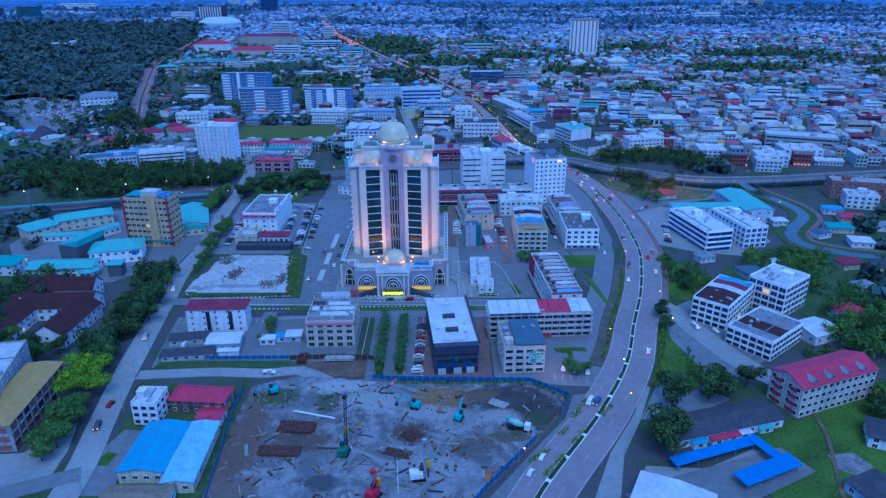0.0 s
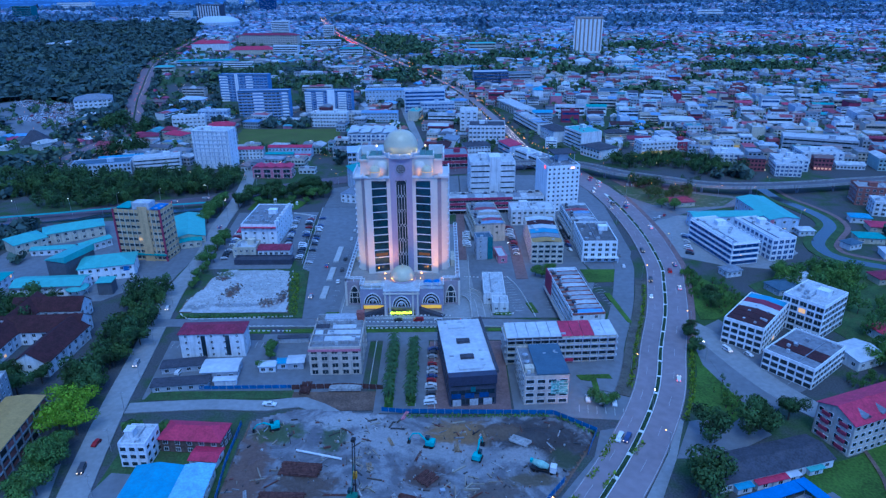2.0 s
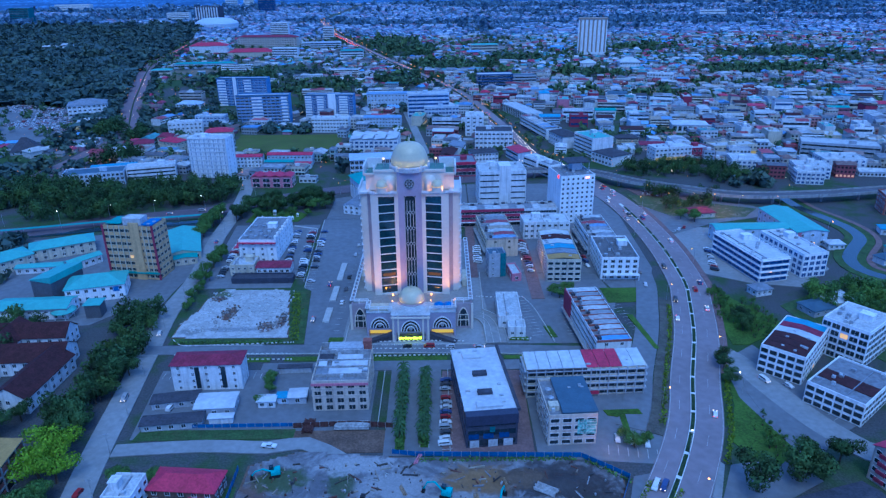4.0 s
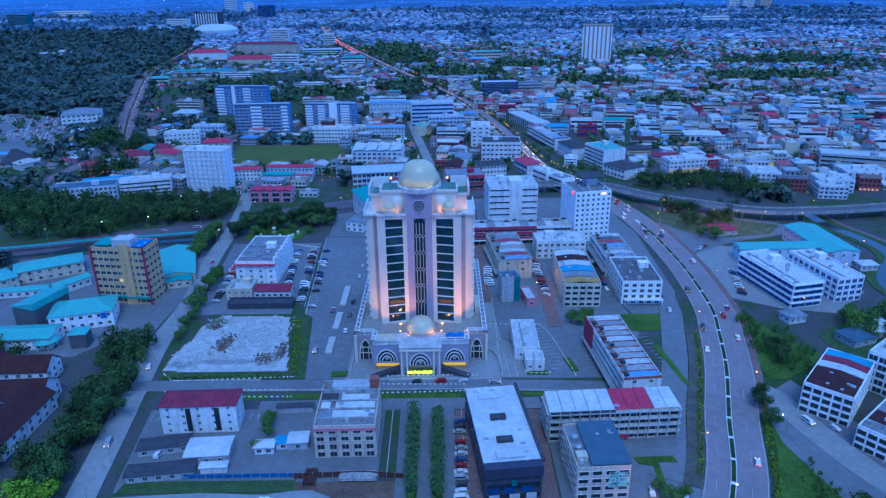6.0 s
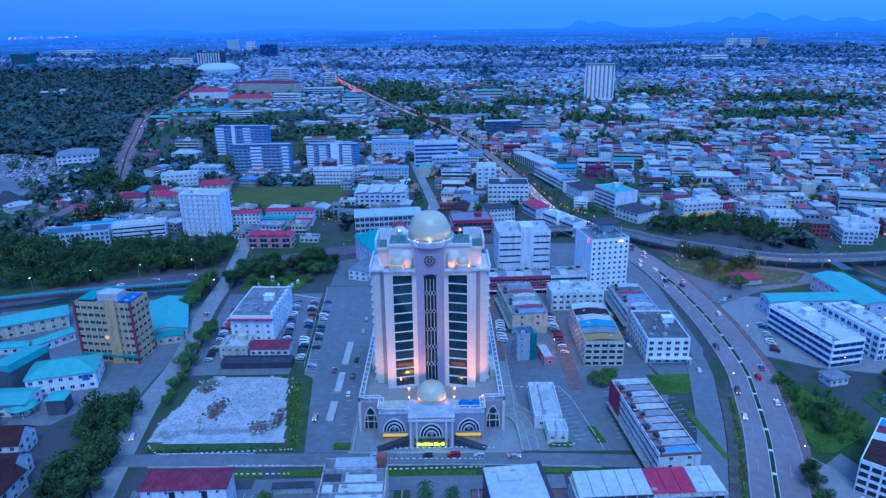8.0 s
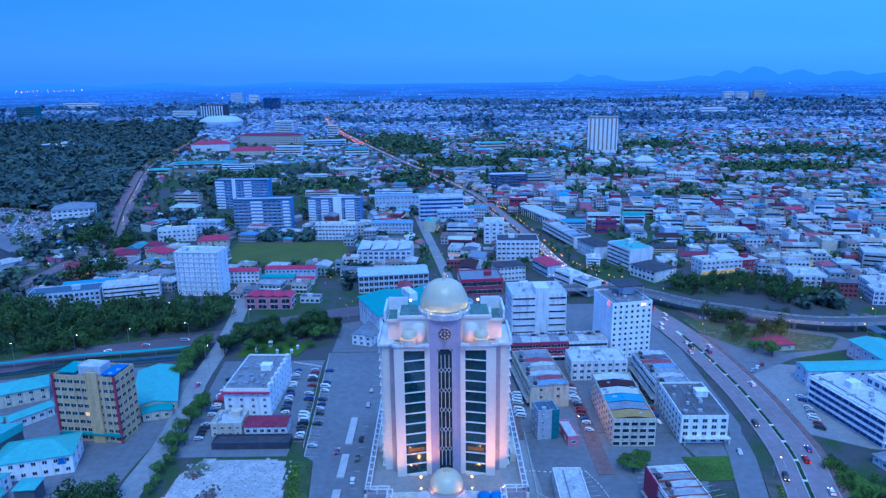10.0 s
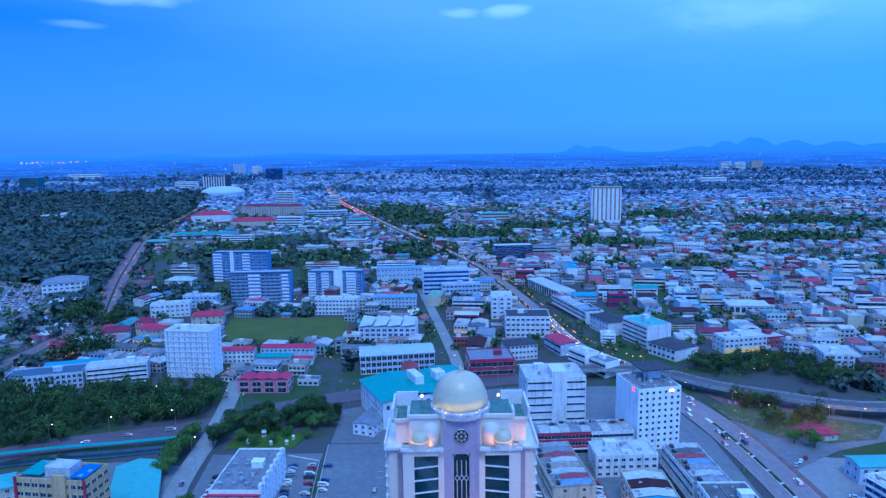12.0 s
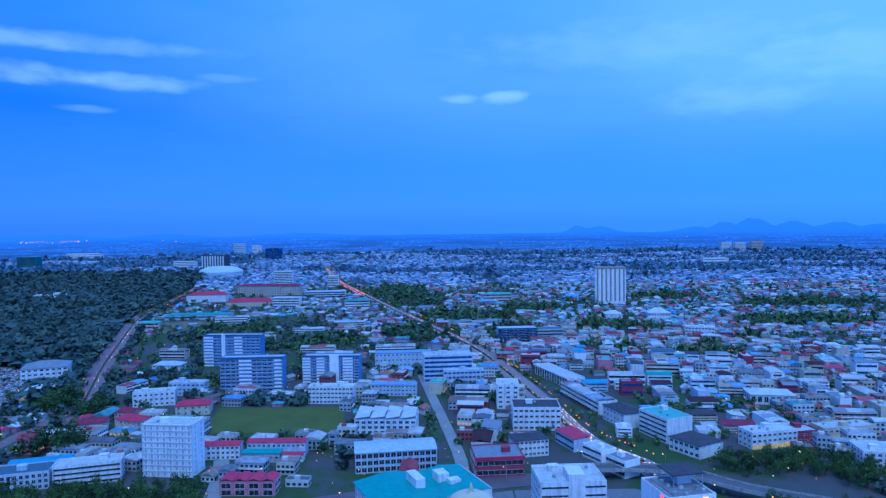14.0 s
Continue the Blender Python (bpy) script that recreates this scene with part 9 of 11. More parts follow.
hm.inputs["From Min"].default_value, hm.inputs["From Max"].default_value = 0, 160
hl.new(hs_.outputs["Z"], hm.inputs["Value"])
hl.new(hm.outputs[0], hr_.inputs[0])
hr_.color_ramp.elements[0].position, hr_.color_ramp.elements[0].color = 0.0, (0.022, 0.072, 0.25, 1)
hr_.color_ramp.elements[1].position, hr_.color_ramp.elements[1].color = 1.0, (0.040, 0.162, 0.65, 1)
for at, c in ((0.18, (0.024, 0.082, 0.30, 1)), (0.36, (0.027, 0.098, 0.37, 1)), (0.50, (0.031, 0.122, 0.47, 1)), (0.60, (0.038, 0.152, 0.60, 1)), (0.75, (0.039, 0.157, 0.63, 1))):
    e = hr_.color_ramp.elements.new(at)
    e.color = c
# far roofs and woods: fine flat speckle that thins out upwards
hmap = hn.new("ShaderNodeMapping")
hmap.inputs["Scale"].default_value = (0.06, 0.06, 0.75)
hl.new(hg.outputs["Position"], hmap.inputs[0])
hno, hno2 = hn.new("ShaderNodeTexNoise"), hn.new("ShaderNodeTexNoise")
hno.inputs["Scale"].default_value, hno.inputs["Detail"].default_value = 1.0, 5
hl.new(hmap.outputs[0], hno.inputs["Vector"])
hmap2 = hn.new("ShaderNodeMapping")
hmap2.inputs["Scale"].default_value = (0.0035, 0.0035, 0.10)
hl.new(hg.outputs["Position"], hmap2.inputs[0])
hno2.inputs["Scale"].default_value, hno2.inputs["Detail"].default_value = 1.0, 3
hl.new(hmap2.outputs[0], hno2.inputs["Vector"])
hsp = hn.new("ShaderNodeMapRange")
hsp.inputs["From Min"].default_value, hsp.inputs["From Max"].default_value = 0.40, 0.72
hsp.inputs["To Min"].default_value, hsp.inputs["To Max"].default_value = -0.5, 2.1
hl.new(hno.outputs["Fac"], hsp.inputs["Value"])
hbl = hn.new("ShaderNodeMapRange")
hbl.inputs["From Min"].default_value, hbl.inputs["From Max"].default_value = 0.42, 0.56
hl.new(hno2.outputs["Fac"], hbl.inputs["Value"])
hth = hn.new("ShaderNodeMapRange")
hth.inputs["From Min"].default_value, hth.inputs["From Max"].default_value = 10, 95
hth.inputs["To Min"].default_value, hth.inputs["To Max"].default_value = 1.0, 0.0
hl.new(hs_.outputs["Z"], hth.inputs["Value"])


def h_math(op, a, b):
    n = hn.new("ShaderNodeMath")
    n.operation = op
    for k, v in enumerate((a, b)):
        if isinstance(v, (int, float)):
            n.inputs[k].default_value = v
        else:
            hl.new(v, n.inputs[k])
    return n.outputs[0]


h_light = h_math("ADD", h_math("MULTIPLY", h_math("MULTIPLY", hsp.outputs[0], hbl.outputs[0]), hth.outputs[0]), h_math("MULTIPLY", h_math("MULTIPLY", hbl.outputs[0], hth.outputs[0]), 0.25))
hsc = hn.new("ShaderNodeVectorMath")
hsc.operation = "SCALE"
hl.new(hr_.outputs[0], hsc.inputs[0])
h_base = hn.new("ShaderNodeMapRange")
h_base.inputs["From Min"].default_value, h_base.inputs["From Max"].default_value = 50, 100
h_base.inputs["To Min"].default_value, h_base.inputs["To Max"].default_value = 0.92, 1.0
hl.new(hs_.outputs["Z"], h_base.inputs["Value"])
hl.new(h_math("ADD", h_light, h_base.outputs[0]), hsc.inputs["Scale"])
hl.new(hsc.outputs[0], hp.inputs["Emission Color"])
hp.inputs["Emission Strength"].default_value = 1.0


def hills(name, radius, base, peaks, rough, m, label):
    g, n = Mesh(), 900
    vs = []
    for i in range(n + 1):
        a = math.radians(-60 + 120 * i / n)
        h = base + rough * noise.noise(Vector((i * 0.026, 0, radius * 0.01))) + rough * 0.5 * noise.noise(Vector((i * 0.12, 4, 0)))
        for az, up, wide in peaks:
            k = abs(math.degrees(a) - az) / wide
            h = max(h, base + (up - base) * math.exp(-k * k) * (1 + 0.30 * noise.noise(Vector((i * 0.07, az, 1))) + 0.16 * noise.noise(Vector((i * 0.27, az, 3)))))
        vs += [(radius * math.sin(a), -200 + radius * math.cos(a), -5), (radius * math.sin(a), -200 + radius * math.cos(a), h)]
    return setting(name, g.add(vs, [(2 * i, 2 * i + 2, 2 * i + 3, 2 * i + 1) for i in range(n)]), m, label, "backdrop")


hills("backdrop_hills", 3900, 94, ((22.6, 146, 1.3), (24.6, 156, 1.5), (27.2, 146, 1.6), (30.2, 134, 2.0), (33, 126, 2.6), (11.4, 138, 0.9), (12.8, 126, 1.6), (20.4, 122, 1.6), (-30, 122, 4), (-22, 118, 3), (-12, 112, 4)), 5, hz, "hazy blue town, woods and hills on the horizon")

# ---- trees and palms near the camera's way ----
def tree_proto(name, label, crown_r, height, leaf_mat, leaves, size, seed, squash=0.8):
    root = thing(name, label, "tree", pose(0, -3000, -200), "trees")
    rr = random.Random(seed)
    g = Mesh().bar((0, 0, 0), (0.1, 0.05, height * 0.55), crown_r * 0.075, 7, 0, crown_r * 0.05)
    for k in range(5):
        a = k * 1.257 + rr.uniform(-0.3, 0.3)
        s = Vector((0.05, 0.02, height * rr.uniform(0.36, 0.52)))
        e = s + Vector((math.cos(a) * crown_r * 0.5, math.sin(a) * crown_r * 0.5, height * rr.uniform(0.18, 0.3)))
        g.bar(s, e, crown_r * 0.04, 5, 0, crown_r * 0.014)
    part("trunk", g, BARK, root)
    q = leaf_cloud(crown_r, leaves, size, squash, seed) + np.array([0, 0, height - crown_r * squash * 0.72])
    part("crown", quads_mesh("crown", q, leaf_mat, np.full(len(q), rr.uniform(0.0, 0.5))), None, root)
    return root


BROAD = [tree_proto("tree", "broad green street tree with uneven crown", 4.6, 9.5, LEAF, 2300, 0.27, 61), tree_proto("tree", "broad green street tree with uneven crown", 4.2, 8.2, LEAF, 2100, 0.27, 62, 0.7)]
DARKT = [tree_proto("tree", "dark green rain tree with dense crown", 5.4, 11.5, GROVE, 2500, 0.31, 63), tree_proto("tree", "dark green rain tree with dense crown", 5.0, 10.0, GROVE, 2300, 0.30, 64, 0.72), tree_proto("tree", "dark green rain tree with dense crown", 4.4, 12.5, GROVE, 2100, 0.30, 65, 1.0)]
LIME = [tree_proto("tree", "lime green tree with layered spreading crown", 5.4, 9.5, LEAFLIME, 2600, 0.26, 66, 0.6)]
SHRUB = [tree_proto("shrub", "small round garden shrub", 1.7, 2.7, LEAF, 150, 0.3, 67, 0.85)]


def palm_proto():
    root = thing("palm", "green palm with arching fronds", "palm", pose(0, -3000, -200), "palms")
    part("trunk", Mesh().bar((0, 0, 0), (0.15, 0, 4.6), 0.2, 7, 0, 0.14), BARK, root)
    rr = random.Random(9)
    for k in range(10):
        a = k * 6.2832 / 10 + rr.uniform(-0.15, 0.15)
        up = rr.uniform(0.1, 1.0)
        g, c, s = Mesh(), math.cos(a), math.sin(a)
        pts = [(0.15, 4.6), (1.0, 4.9 + up), (2.0, 4.8 + up * 0.9), (2.9, 4.0 + up * 0.4)]
        for (r0, z0), (r1, z1) in zip(pts, pts[1:]):
            for side in (-1, 1):
                w0, w1 = 0.36 * side, (0.30 if r1 < 2.5 else 0.1) * side
                g.add([(c * r0, s * r0, z0), (c * r1, s * r1, z1), (c * r1 - s * w1, s * r1 + c * w1, z1 - 0.25), (c * r0 - s * w0, s * r0 + c * w0, z0 - 0.25)], [(0, 1, 2, 3)])
        part("frond", g, LEAFPALM, root)
    return root


PALM = palm_proto()
plant = random.Random(77)


def put(protos, x, y, scale=1.0):
    k = scale * plant.uniform(0.82, 1.2)
    ob = copy_thing(plant.choice(protos), Matrix.Translation((x, y, 0)) @ Matrix.Rotation(plant.uniform(0, 6.28), 4, "Z") @ Matrix.Diagonal((k, k, k * plant.uniform(0.9, 1.12), 1)))
    return ob


def grove(protos, cx, cy, a, b, n, scale=1.0, gap=3.4):
    """n trees inside an oval, not on walls or each other."""
    got, tries = [], 0
    while len(got) < n and tries < n * 25:
        tries += 1
        t, u = plant.uniform(0, 6.28), plant.random() ** 0.5
        x, y = cx + a * u * math.cos(t), cy + b * u * math.sin(t)
        if all((x - p) ** 2 + (y - q) ** 2 > gap * gap for p, q in got) and free(x, y, -7.0) and road_gap(x, y) > 9:
            got.append((x, y))
            put(protos, x, y, scale)


def thicket(name, label, ovals, m, seed, r0=3.4, r1=5.8):
    """A close grove whose crowns run together."""
    rr = random.Random(seed)
    spots = []
    for cx, cy, a, b, n in ovals:
        for _ in range(n):
            t, u = rr.uniform(0, 6.28), rr.random() ** 0.5
            x, y = cx + a * u * math.cos(t), cy + b * u * math.sin(t)
            if road_gap(x, y) > 8.5 and free(x, y, -9) and all((x - p) ** 2 + (y - q) ** 2 > 2.4 * min(r0, 4.4) ** 1.5 for p, q, _ in spots):
                spots.append((x, y, rr.uniform(r0, r1)))
    rg2 = np.random.RandomState(seed)
    kinds = [leaf_cloud(1.0, 560, 0.085, 0.9, 90 + k) for k in range(6)]
    out, tr = [], Mesh()
    for x, y, r in spots:
        a = rg2.uniform(0, 6.28)
        c, s = math.cos(a), math.sin(a)
        out.append((kinds[rg2.randint(6)] @ np.array([[c, -s, 0], [s, c, 0], [0, 0, 1.15]]).T) * r + np.array([x, y, r * 1.15 + 1.2]))
        tr.bar((x, y, 0), (x, y, r * 1.1), 0.22, 5)
    root = thing(name, label, "trees", pose(0, 0, 0), kind="stuff")
    part("crowns", quads_mesh("crowns", np.concatenate(out), m, np.repeat(rg2.uniform(0, 1, len(spots)) ** 2.2, 560)), None, root)
    part("trunks", tr, BARK, root)


thicket("river_grove", "dense dark grove along the stream and street", ((-262, 200, 52, 24, 120), (-200, 198, 44, 28, 120), (-156, 205, 22, 24, 60), (-300, 205, 36, 30, 60), (-330, 160, 40, 16, 40), (-232, 158, 34, 8, 24)), GROVE, 5)
thicket("hostel_grove", "dense dark grove round the old hall", ((-120, -36, 8, 34, 50), (-126, 6, 10, 13, 26), (-184, -10, 16, 26, 30), (-176, -82, 16, 14, 18)), GROVE, 6, 3.2, 5.4)
thicket("junction_grove", "dense dark grove inside the road junction", ((200, 256, 40, 18, 60), (236, 236, 24, 16, 26), (184, 190, 26, 7, 26), (180, 166, 16, 6, 12)), GROVE, 7, 3.0, 5.0)
thicket("east_grove", "overgrown thicket beside the canal and offices", ((214, 22, 24, 18, 44), (234, -30, 30, 26, 50), (232, -90, 24, 22, 34), (290, 0, 40, 30, 40), (207, -58, 14, 14, 40), (192, -104, 5, 12, 14)), LEAF, 8, 2.8, 4.8)
thicket("meadow_scrub", "low scrub and tall grass clumps on the green wedge", ((154, 8, 12, 20, 90), (149, 30, 4, 10, 30), (186, -70, 10, 6, 20), (128, -78, 5, 14, 20)), LEAF, 9, 0.6, 1.5)
thicket("churchyard_trees", "large dark trees beside the avenue", ((-322, 412, 18, 16, 26), (-286, 388, 10, 14, 10), (-262, 300, 20, 10, 16)), GROVE, 10, 5.0, 8.0)
grove(DARKT, -118, -40, 6, 26, 7, 0.9, 4.5)
grove(DARKT + BROAD, -178, -52, 26, 34, 8, 1.0, 6)
for x, y, s in ((-113.5, -86, 1.25), (-109, -97, 1.05), (-116, -95, 0.9)):
    put(LIME, x, y, s)
grove(DARKT, -120, -70, 6, 10, 5, 0.9, 4.5)
grove(BROAD, -109, -112, 3, 12, 6, 0.8, 4)
grove(BROAD, -109, -124, 4, 12, 4, 0.9, 4)
grove(BROAD + DARKT, -92, 178, 30, 16, 22, 0.9, 5)
grove(BROAD, -94, 156, 20, 8, 5, 0.6, 5)
grove(BROAD, 170, 140, 10, 6, 3, 0.8, 5)
for x, y, s in ((111, -104, 1.15), (98, -130, 1.6), (102, -125, 1.3), (126, -99.5, 1.25), (131, -97, 1.1), (143.5, -91.5, 1.2), (183, -110, 1.1), (127, -36, 0.8), (129, -30, 0.7), (126.5, -44, 0.7), (188, -112, 1.0), (150, 2, 0.8), (148, -4, 0.8)):
    put(DARKT, x, y, s * 0.8)
grove(BROAD, 74, 36, 6, 6, 5, 0.6, 3)
grove(BROAD, -108.5, 30, 2, 26, 6, 0.55, 3)
grove(BROAD, -111, 70, 3, 22, 6, 0.75, 4)
grove(BROAD, -134, 130, 3, 40, 12, 0.85, 4)
grove(BROAD + DARKT, -120, 160, 3, 16, 5, 0.8, 4)
grove(BROAD, -53, -48, 2, 10, 4, 0.5, 3)
grove(BROAD, 80, -80, 4, 6, 3, 0.55, 3)
grove(BROAD, -86, -98, 10, 3, 3, 0.5, 3)
grove(DARKT, -150, -70, 14, 10, 6, 0.8, 5)
for i in range(12):
    copy_thing(PALM, pose(7.6 + plant.uniform(-0.6, 0.6), -41 - i * 3.5, 0.5, 0, 0, plant.uniform(0, 360)))
    copy_thing(PALM, pose(-1.0 + plant.uniform(-0.4, 0.4), -37 - i * 3.8, 0.5, 0, 0, plant.uniform(0, 360)))
for i in range(12):
    copy_thing(BROAD[i % 2], pose(7.7 + plant.uniform(-0.4, 0.4), -39.5 - i * 3.7, 0.5, 0, 0, plant.uniform(0, 360)) @ Matrix.Diagonal((0.40, 0.40, 0.52, 1)))
    if i % 2:
        copy_thing(BROAD[i % 2], pose(-1.0 + plant.uniform(-0.5, 0.5), -40 - i * 3.9, 0.5, 0, 0, plant.uniform(0, 360)) @ Matrix.Diagonal((0.38, 0.38, 0.45, 1)))
for i in range(18):
    put(SHRUB, 7.6 + plant.uniform(-0.6, 0.6), -41 - i * 2.3, 0.8)
    if i < 12:
        put(SHRUB, -1.0 + plant.uniform(-0.6, 0.6), -37 - i * 3.8, 0.8)
for proto in BROAD + DARKT + LIME + SHRUB + [PALM]:
    for o in list(proto.children_recursive) + [proto]:
        bpy.data.objects.remove(o)


def hedge_row(line, half, h, name, label):
    """A clipped hedge: an uneven bushy strip with leaf sheets."""
    rr = np.random.RandomState(len(line))
    q = []
    for i in range(len(line) - 1):
        a, b = line[i], line[i + 1]
        n = int((b - a).length * 9)
        for _ in range(n):
            t = rr.uniform()
            p = a.lerp(b, t)
            c = leaf_cloud(0.8, 1, 0.36, 0.8, rr.randint(9999))
            q.append(c + np.array([p.x + rr.uniform(-half, half), p.y + rr.uniform(-0.3, 0.3), rr.uniform(0.5, h)]))
    ob = new(name, quads_mesh(name, np.concatenate(q), LEAFHEDGE if "lime" in label else LEAF))
    return tagged(ob, label, "hedge", kind="stuff")


HW = [p for p in HIGHWAY if -80 < p.y < 26]
side = []
for i, p in enumerate(HW[:-1]):
    d = (HW[i + 1] - p).normalized()
    side.append(Vector((p.x - d.y * 10.0, p.y + d.x * 10.0)))
hedge_row(side, 0.7, 1.3, "verge_hedge", "clipped lime green hedge along the highway verge")
side = []
HW2 = [p for p in HIGHWAY if -90 < p.y < -20]
for i, p in enumerate(HW2[:-1]):
    d = (HW2[i + 1] - p).normalized()
    side.append(Vector((p.x + d.y * 12.6, p.y - d.x * 12.6)))
hedge_row(side, 0.7, 1.1, "east_hedge", "clipped lime green hedge beside the highway")
hedge_row([Vector((-51.2 - (y + 9) * 0.165, y)) for y in range(-9, 42, 3)], 2.0, 0.9, "lot_hedge", "rough lime green planting beside the gravel lot")
for a, b in (((66, -132), (58, -142)), ((75, -119), (70, -126)), ((88, -104), (83, -110)), ((106, -112), (100, -122))):
    hedge_row([Vector(a), Vector(b)], 0.8, 1.0, "island_hedge", "short clipped lime hedge on a traffic island")


for p, q in (((72, -112.5), (80, -99.5)), ((53.5, -136), (61, -129)), ((66, -122), (69.5, -117))):
    hedge_row([Vector(p), (Vector(p) + Vector(q)) / 2, Vector(q)], 0.9, 1.0, "lane_hedge", "short clipped lime hedge beside the service lane")
hedge_row([Vector((x, -88.6 - 0.01 * x)) for x in range(6, 60, 4)], 0.9, 1.2, "hoarding_scrub", "low scrub along the site hoarding")
hedge_row([Vector((60 + 3.3 * k, -89.2 - 2.6 * k)) for k in range(5)], 0.9, 1.2, "hoarding_scrub", "low scrub along the site hoarding")
hedge_row([Vector((-104 + 3 * k, -10.4)) for k in range(17)], 0.8, 1.0, "lot_scrub", "low rough planting before the gravel lot")

# ---- vehicles ----
def car_proto(kind, label, paint=CARPAINT, lights=False):
    L, W, H = {"sedan": (4.5, 1.76, 1.45), "hatch": (3.9, 1.68, 1.5), "van": (4.9, 1.85, 1.95), "pickup": (5.2, 1.86, 1.75)}[kind]
    root = thing("car", label, "car", pose(0, -3000, -200), "cars")
    prof = {"sedan": [(0, .34), (.02, .55), (.26, .64), (.38, .98), (.70, .98), (.86, .68), (1, .62), (1, .34)], "hatch": [(0, .34), (.02, .58), (.22, .68), (.36, .98), (.88, .97), (.99, .66), (1, .34)], "van": [(0, .3), (.02, .52), (.13, .6), (.26, .98), (.97, .98), (1, .6), (1, .3)], "pickup": [(0, .36), (.02, .6), (.24, .66), (.34, .98), (.60, .98), (.64, .66), (1, .66), (1, .36)]}[kind]
    g = Mesh()
    n = len(prof)

    def wide(z):
        return W / 2 * (0.82 if z > 0.9 else 1.0)
    vs = [(L * (x - .5), -wide(z), H * (z - .12)) for x, z in prof] + [(L * (x - .5), wide(z), H * (z - .12)) for x, z in prof]
    g.add(vs, [tuple(range(n)), tuple(range(2 * n - 1, n - 1, -1))] + [(i, i + n, (i + 1) % n + n, (i + 1) % n) for i in range(n)])
    part("body", g, paint, root)
    # glasshouse, a little proud of the body
    c0, c1 = {"sedan": (.30, .83), "hatch": (.27, .95), "van": (.17, .96), "pickup": (.27, .63)}[kind]
    w = Mesh()
    lo, hi = H * .60, H * .82
    x0, x1 = L * (c0 - .5), L * (c1 - .5)
    a, b = W / 2 * 1.0 + 0.005, W / 2 * .86 + 0.01
    k = (x1 - x0) * .14
    w.add([(x0, -a, lo), (x1, -a, lo), (x1 - k * .7, -b, hi), (x0 + k, -b, hi), (x0, a, lo), (x1, a, lo), (x1 - k * .7, b, hi), (x0 + k, b, hi)], [(0, 1, 2, 3), (5, 4, 7, 6), (4, 0, 3, 7), (1, 5, 6, 2)])
    part("glazing", w, GLASS, root)
    for sx in (-1, 1):
        for sy in (-1, 1):
            part("wheel", Mesh().bar((sx * L * .31, sy * (W / 2 - .2), .31), (sx * L * .31, sy * (W / 2 + .02), .31), .31, 10), RUBBER, root)
    if lights:
        for sy in (-1, 1):
            part("headlight", Mesh().box(-L / 2 - .06, sy * W * .36 - .16, H * .40, -L / 2 + .1, sy * W * .36 + .16, H * .40 + .22), glow("head_lamp", (1.0, 0.7, 0.4), 1.6), root)
            part("tail_light", Mesh().box(L / 2 - .1, sy * W * .38 - .14, H * .40, L / 2 + .06, sy * W * .38 + .14, H * .40 + .2), GLOW_RED, root)
    return root


PARKED = [car_proto("sedan", "parked saloon car"+" on asphalt"), car_proto("hatch", "small parked hatchback on asphalt"), car_proto("hatch", "small parked hatchback on asphalt"), car_proto("sedan", "parked saloon car on asphalt"), car_proto("van", "parked people carrier on asphalt")]
DRIVEN = [car_proto("sedan", "saloon car with lamps lit on the road", lights=True), car_proto("hatch", "small car with lamps lit on the road", lights=True), car_proto("van", "people carrier with lamps lit on the road", lights=True)]
WHITEVAN = car_proto("van", "white parked van on asphalt", WHITEGLOSS)
PICKUP = car_proto("pickup", "white pickup on the site lane", WHITEGLOSS)
drive = random.Random(31)


def park(x0, y0, x1, y1, step, turn, chance=0.8, protos=PARKED, z=0.3):
    n = int(math.hypot(x1 - x0, y1 - y0) / step)
    for i in range(n):
        if drive.random() < chance:
            t = (i + 0.5) / n
            copy_thing(drive.choice(protos), pose(x0 + (x1 - x0) * t + drive.uniform(-.3, .3), y0 + (y1 - y0) * t, z, 0, 0, turn + drive.choice((0, 180)) + drive.uniform(-4, 4)))


park(-76, 128, -72.5, 80, 2.9, 5, 0.75)
park(-67, 128, -61.5, 58, 2.9, -5, 0.7)
park(-104, 58, -108, 118, 2.9, 14, 0.8)
park(-59.5, 128, -54.5, 46, 4.4, -8, 0.7)
park(-35, 20, -35, 110, 13, 90, 0.6)
park(15, -82, 15.5, -40, 2.9, 5, 0.8)
park(62, 58, 61, 108, 3.1, -20, 0.85, [WHITEVAN] + PARKED)
park(93.5, 60, 93.5, 108, 6, -70, 0.7)
park(34, 74, 34, 98, 3.0, -15, 0.85, [WHITEVAN])
park(160, 60, 168, 96, 3.4, -30, 0.7)
park(157, 196, 176, 190, 3.2, 75, 0.8)
park(155, 118, 172, 132, 4.5, 60, 0.8)
park(72, -78, 86, -82, 4.0, 80, 0.6)
park(-24, -15.2, 22, -15.8, 8.5, 0, 0.8, z=0.42)
park(-100, -112, -98, -75, 18, 80, 0.7, z=0.42)
park(-90, -58, -66, -58, 6, 85, 0.6)
park(118, 40, 120, 70, 7, 80, 0.7)
park(146, -42, 152, -66, 9, -60, 0.7)
park(66, -122, 46, -152, 9, 60, 0.7)
copy_thing(PICKUP, pose(-45, -81, 0.5, 0, 0, 172))
copy_thing(WHITEVAN, pose(80.5, -102, 0.5, 0, 0, 60))
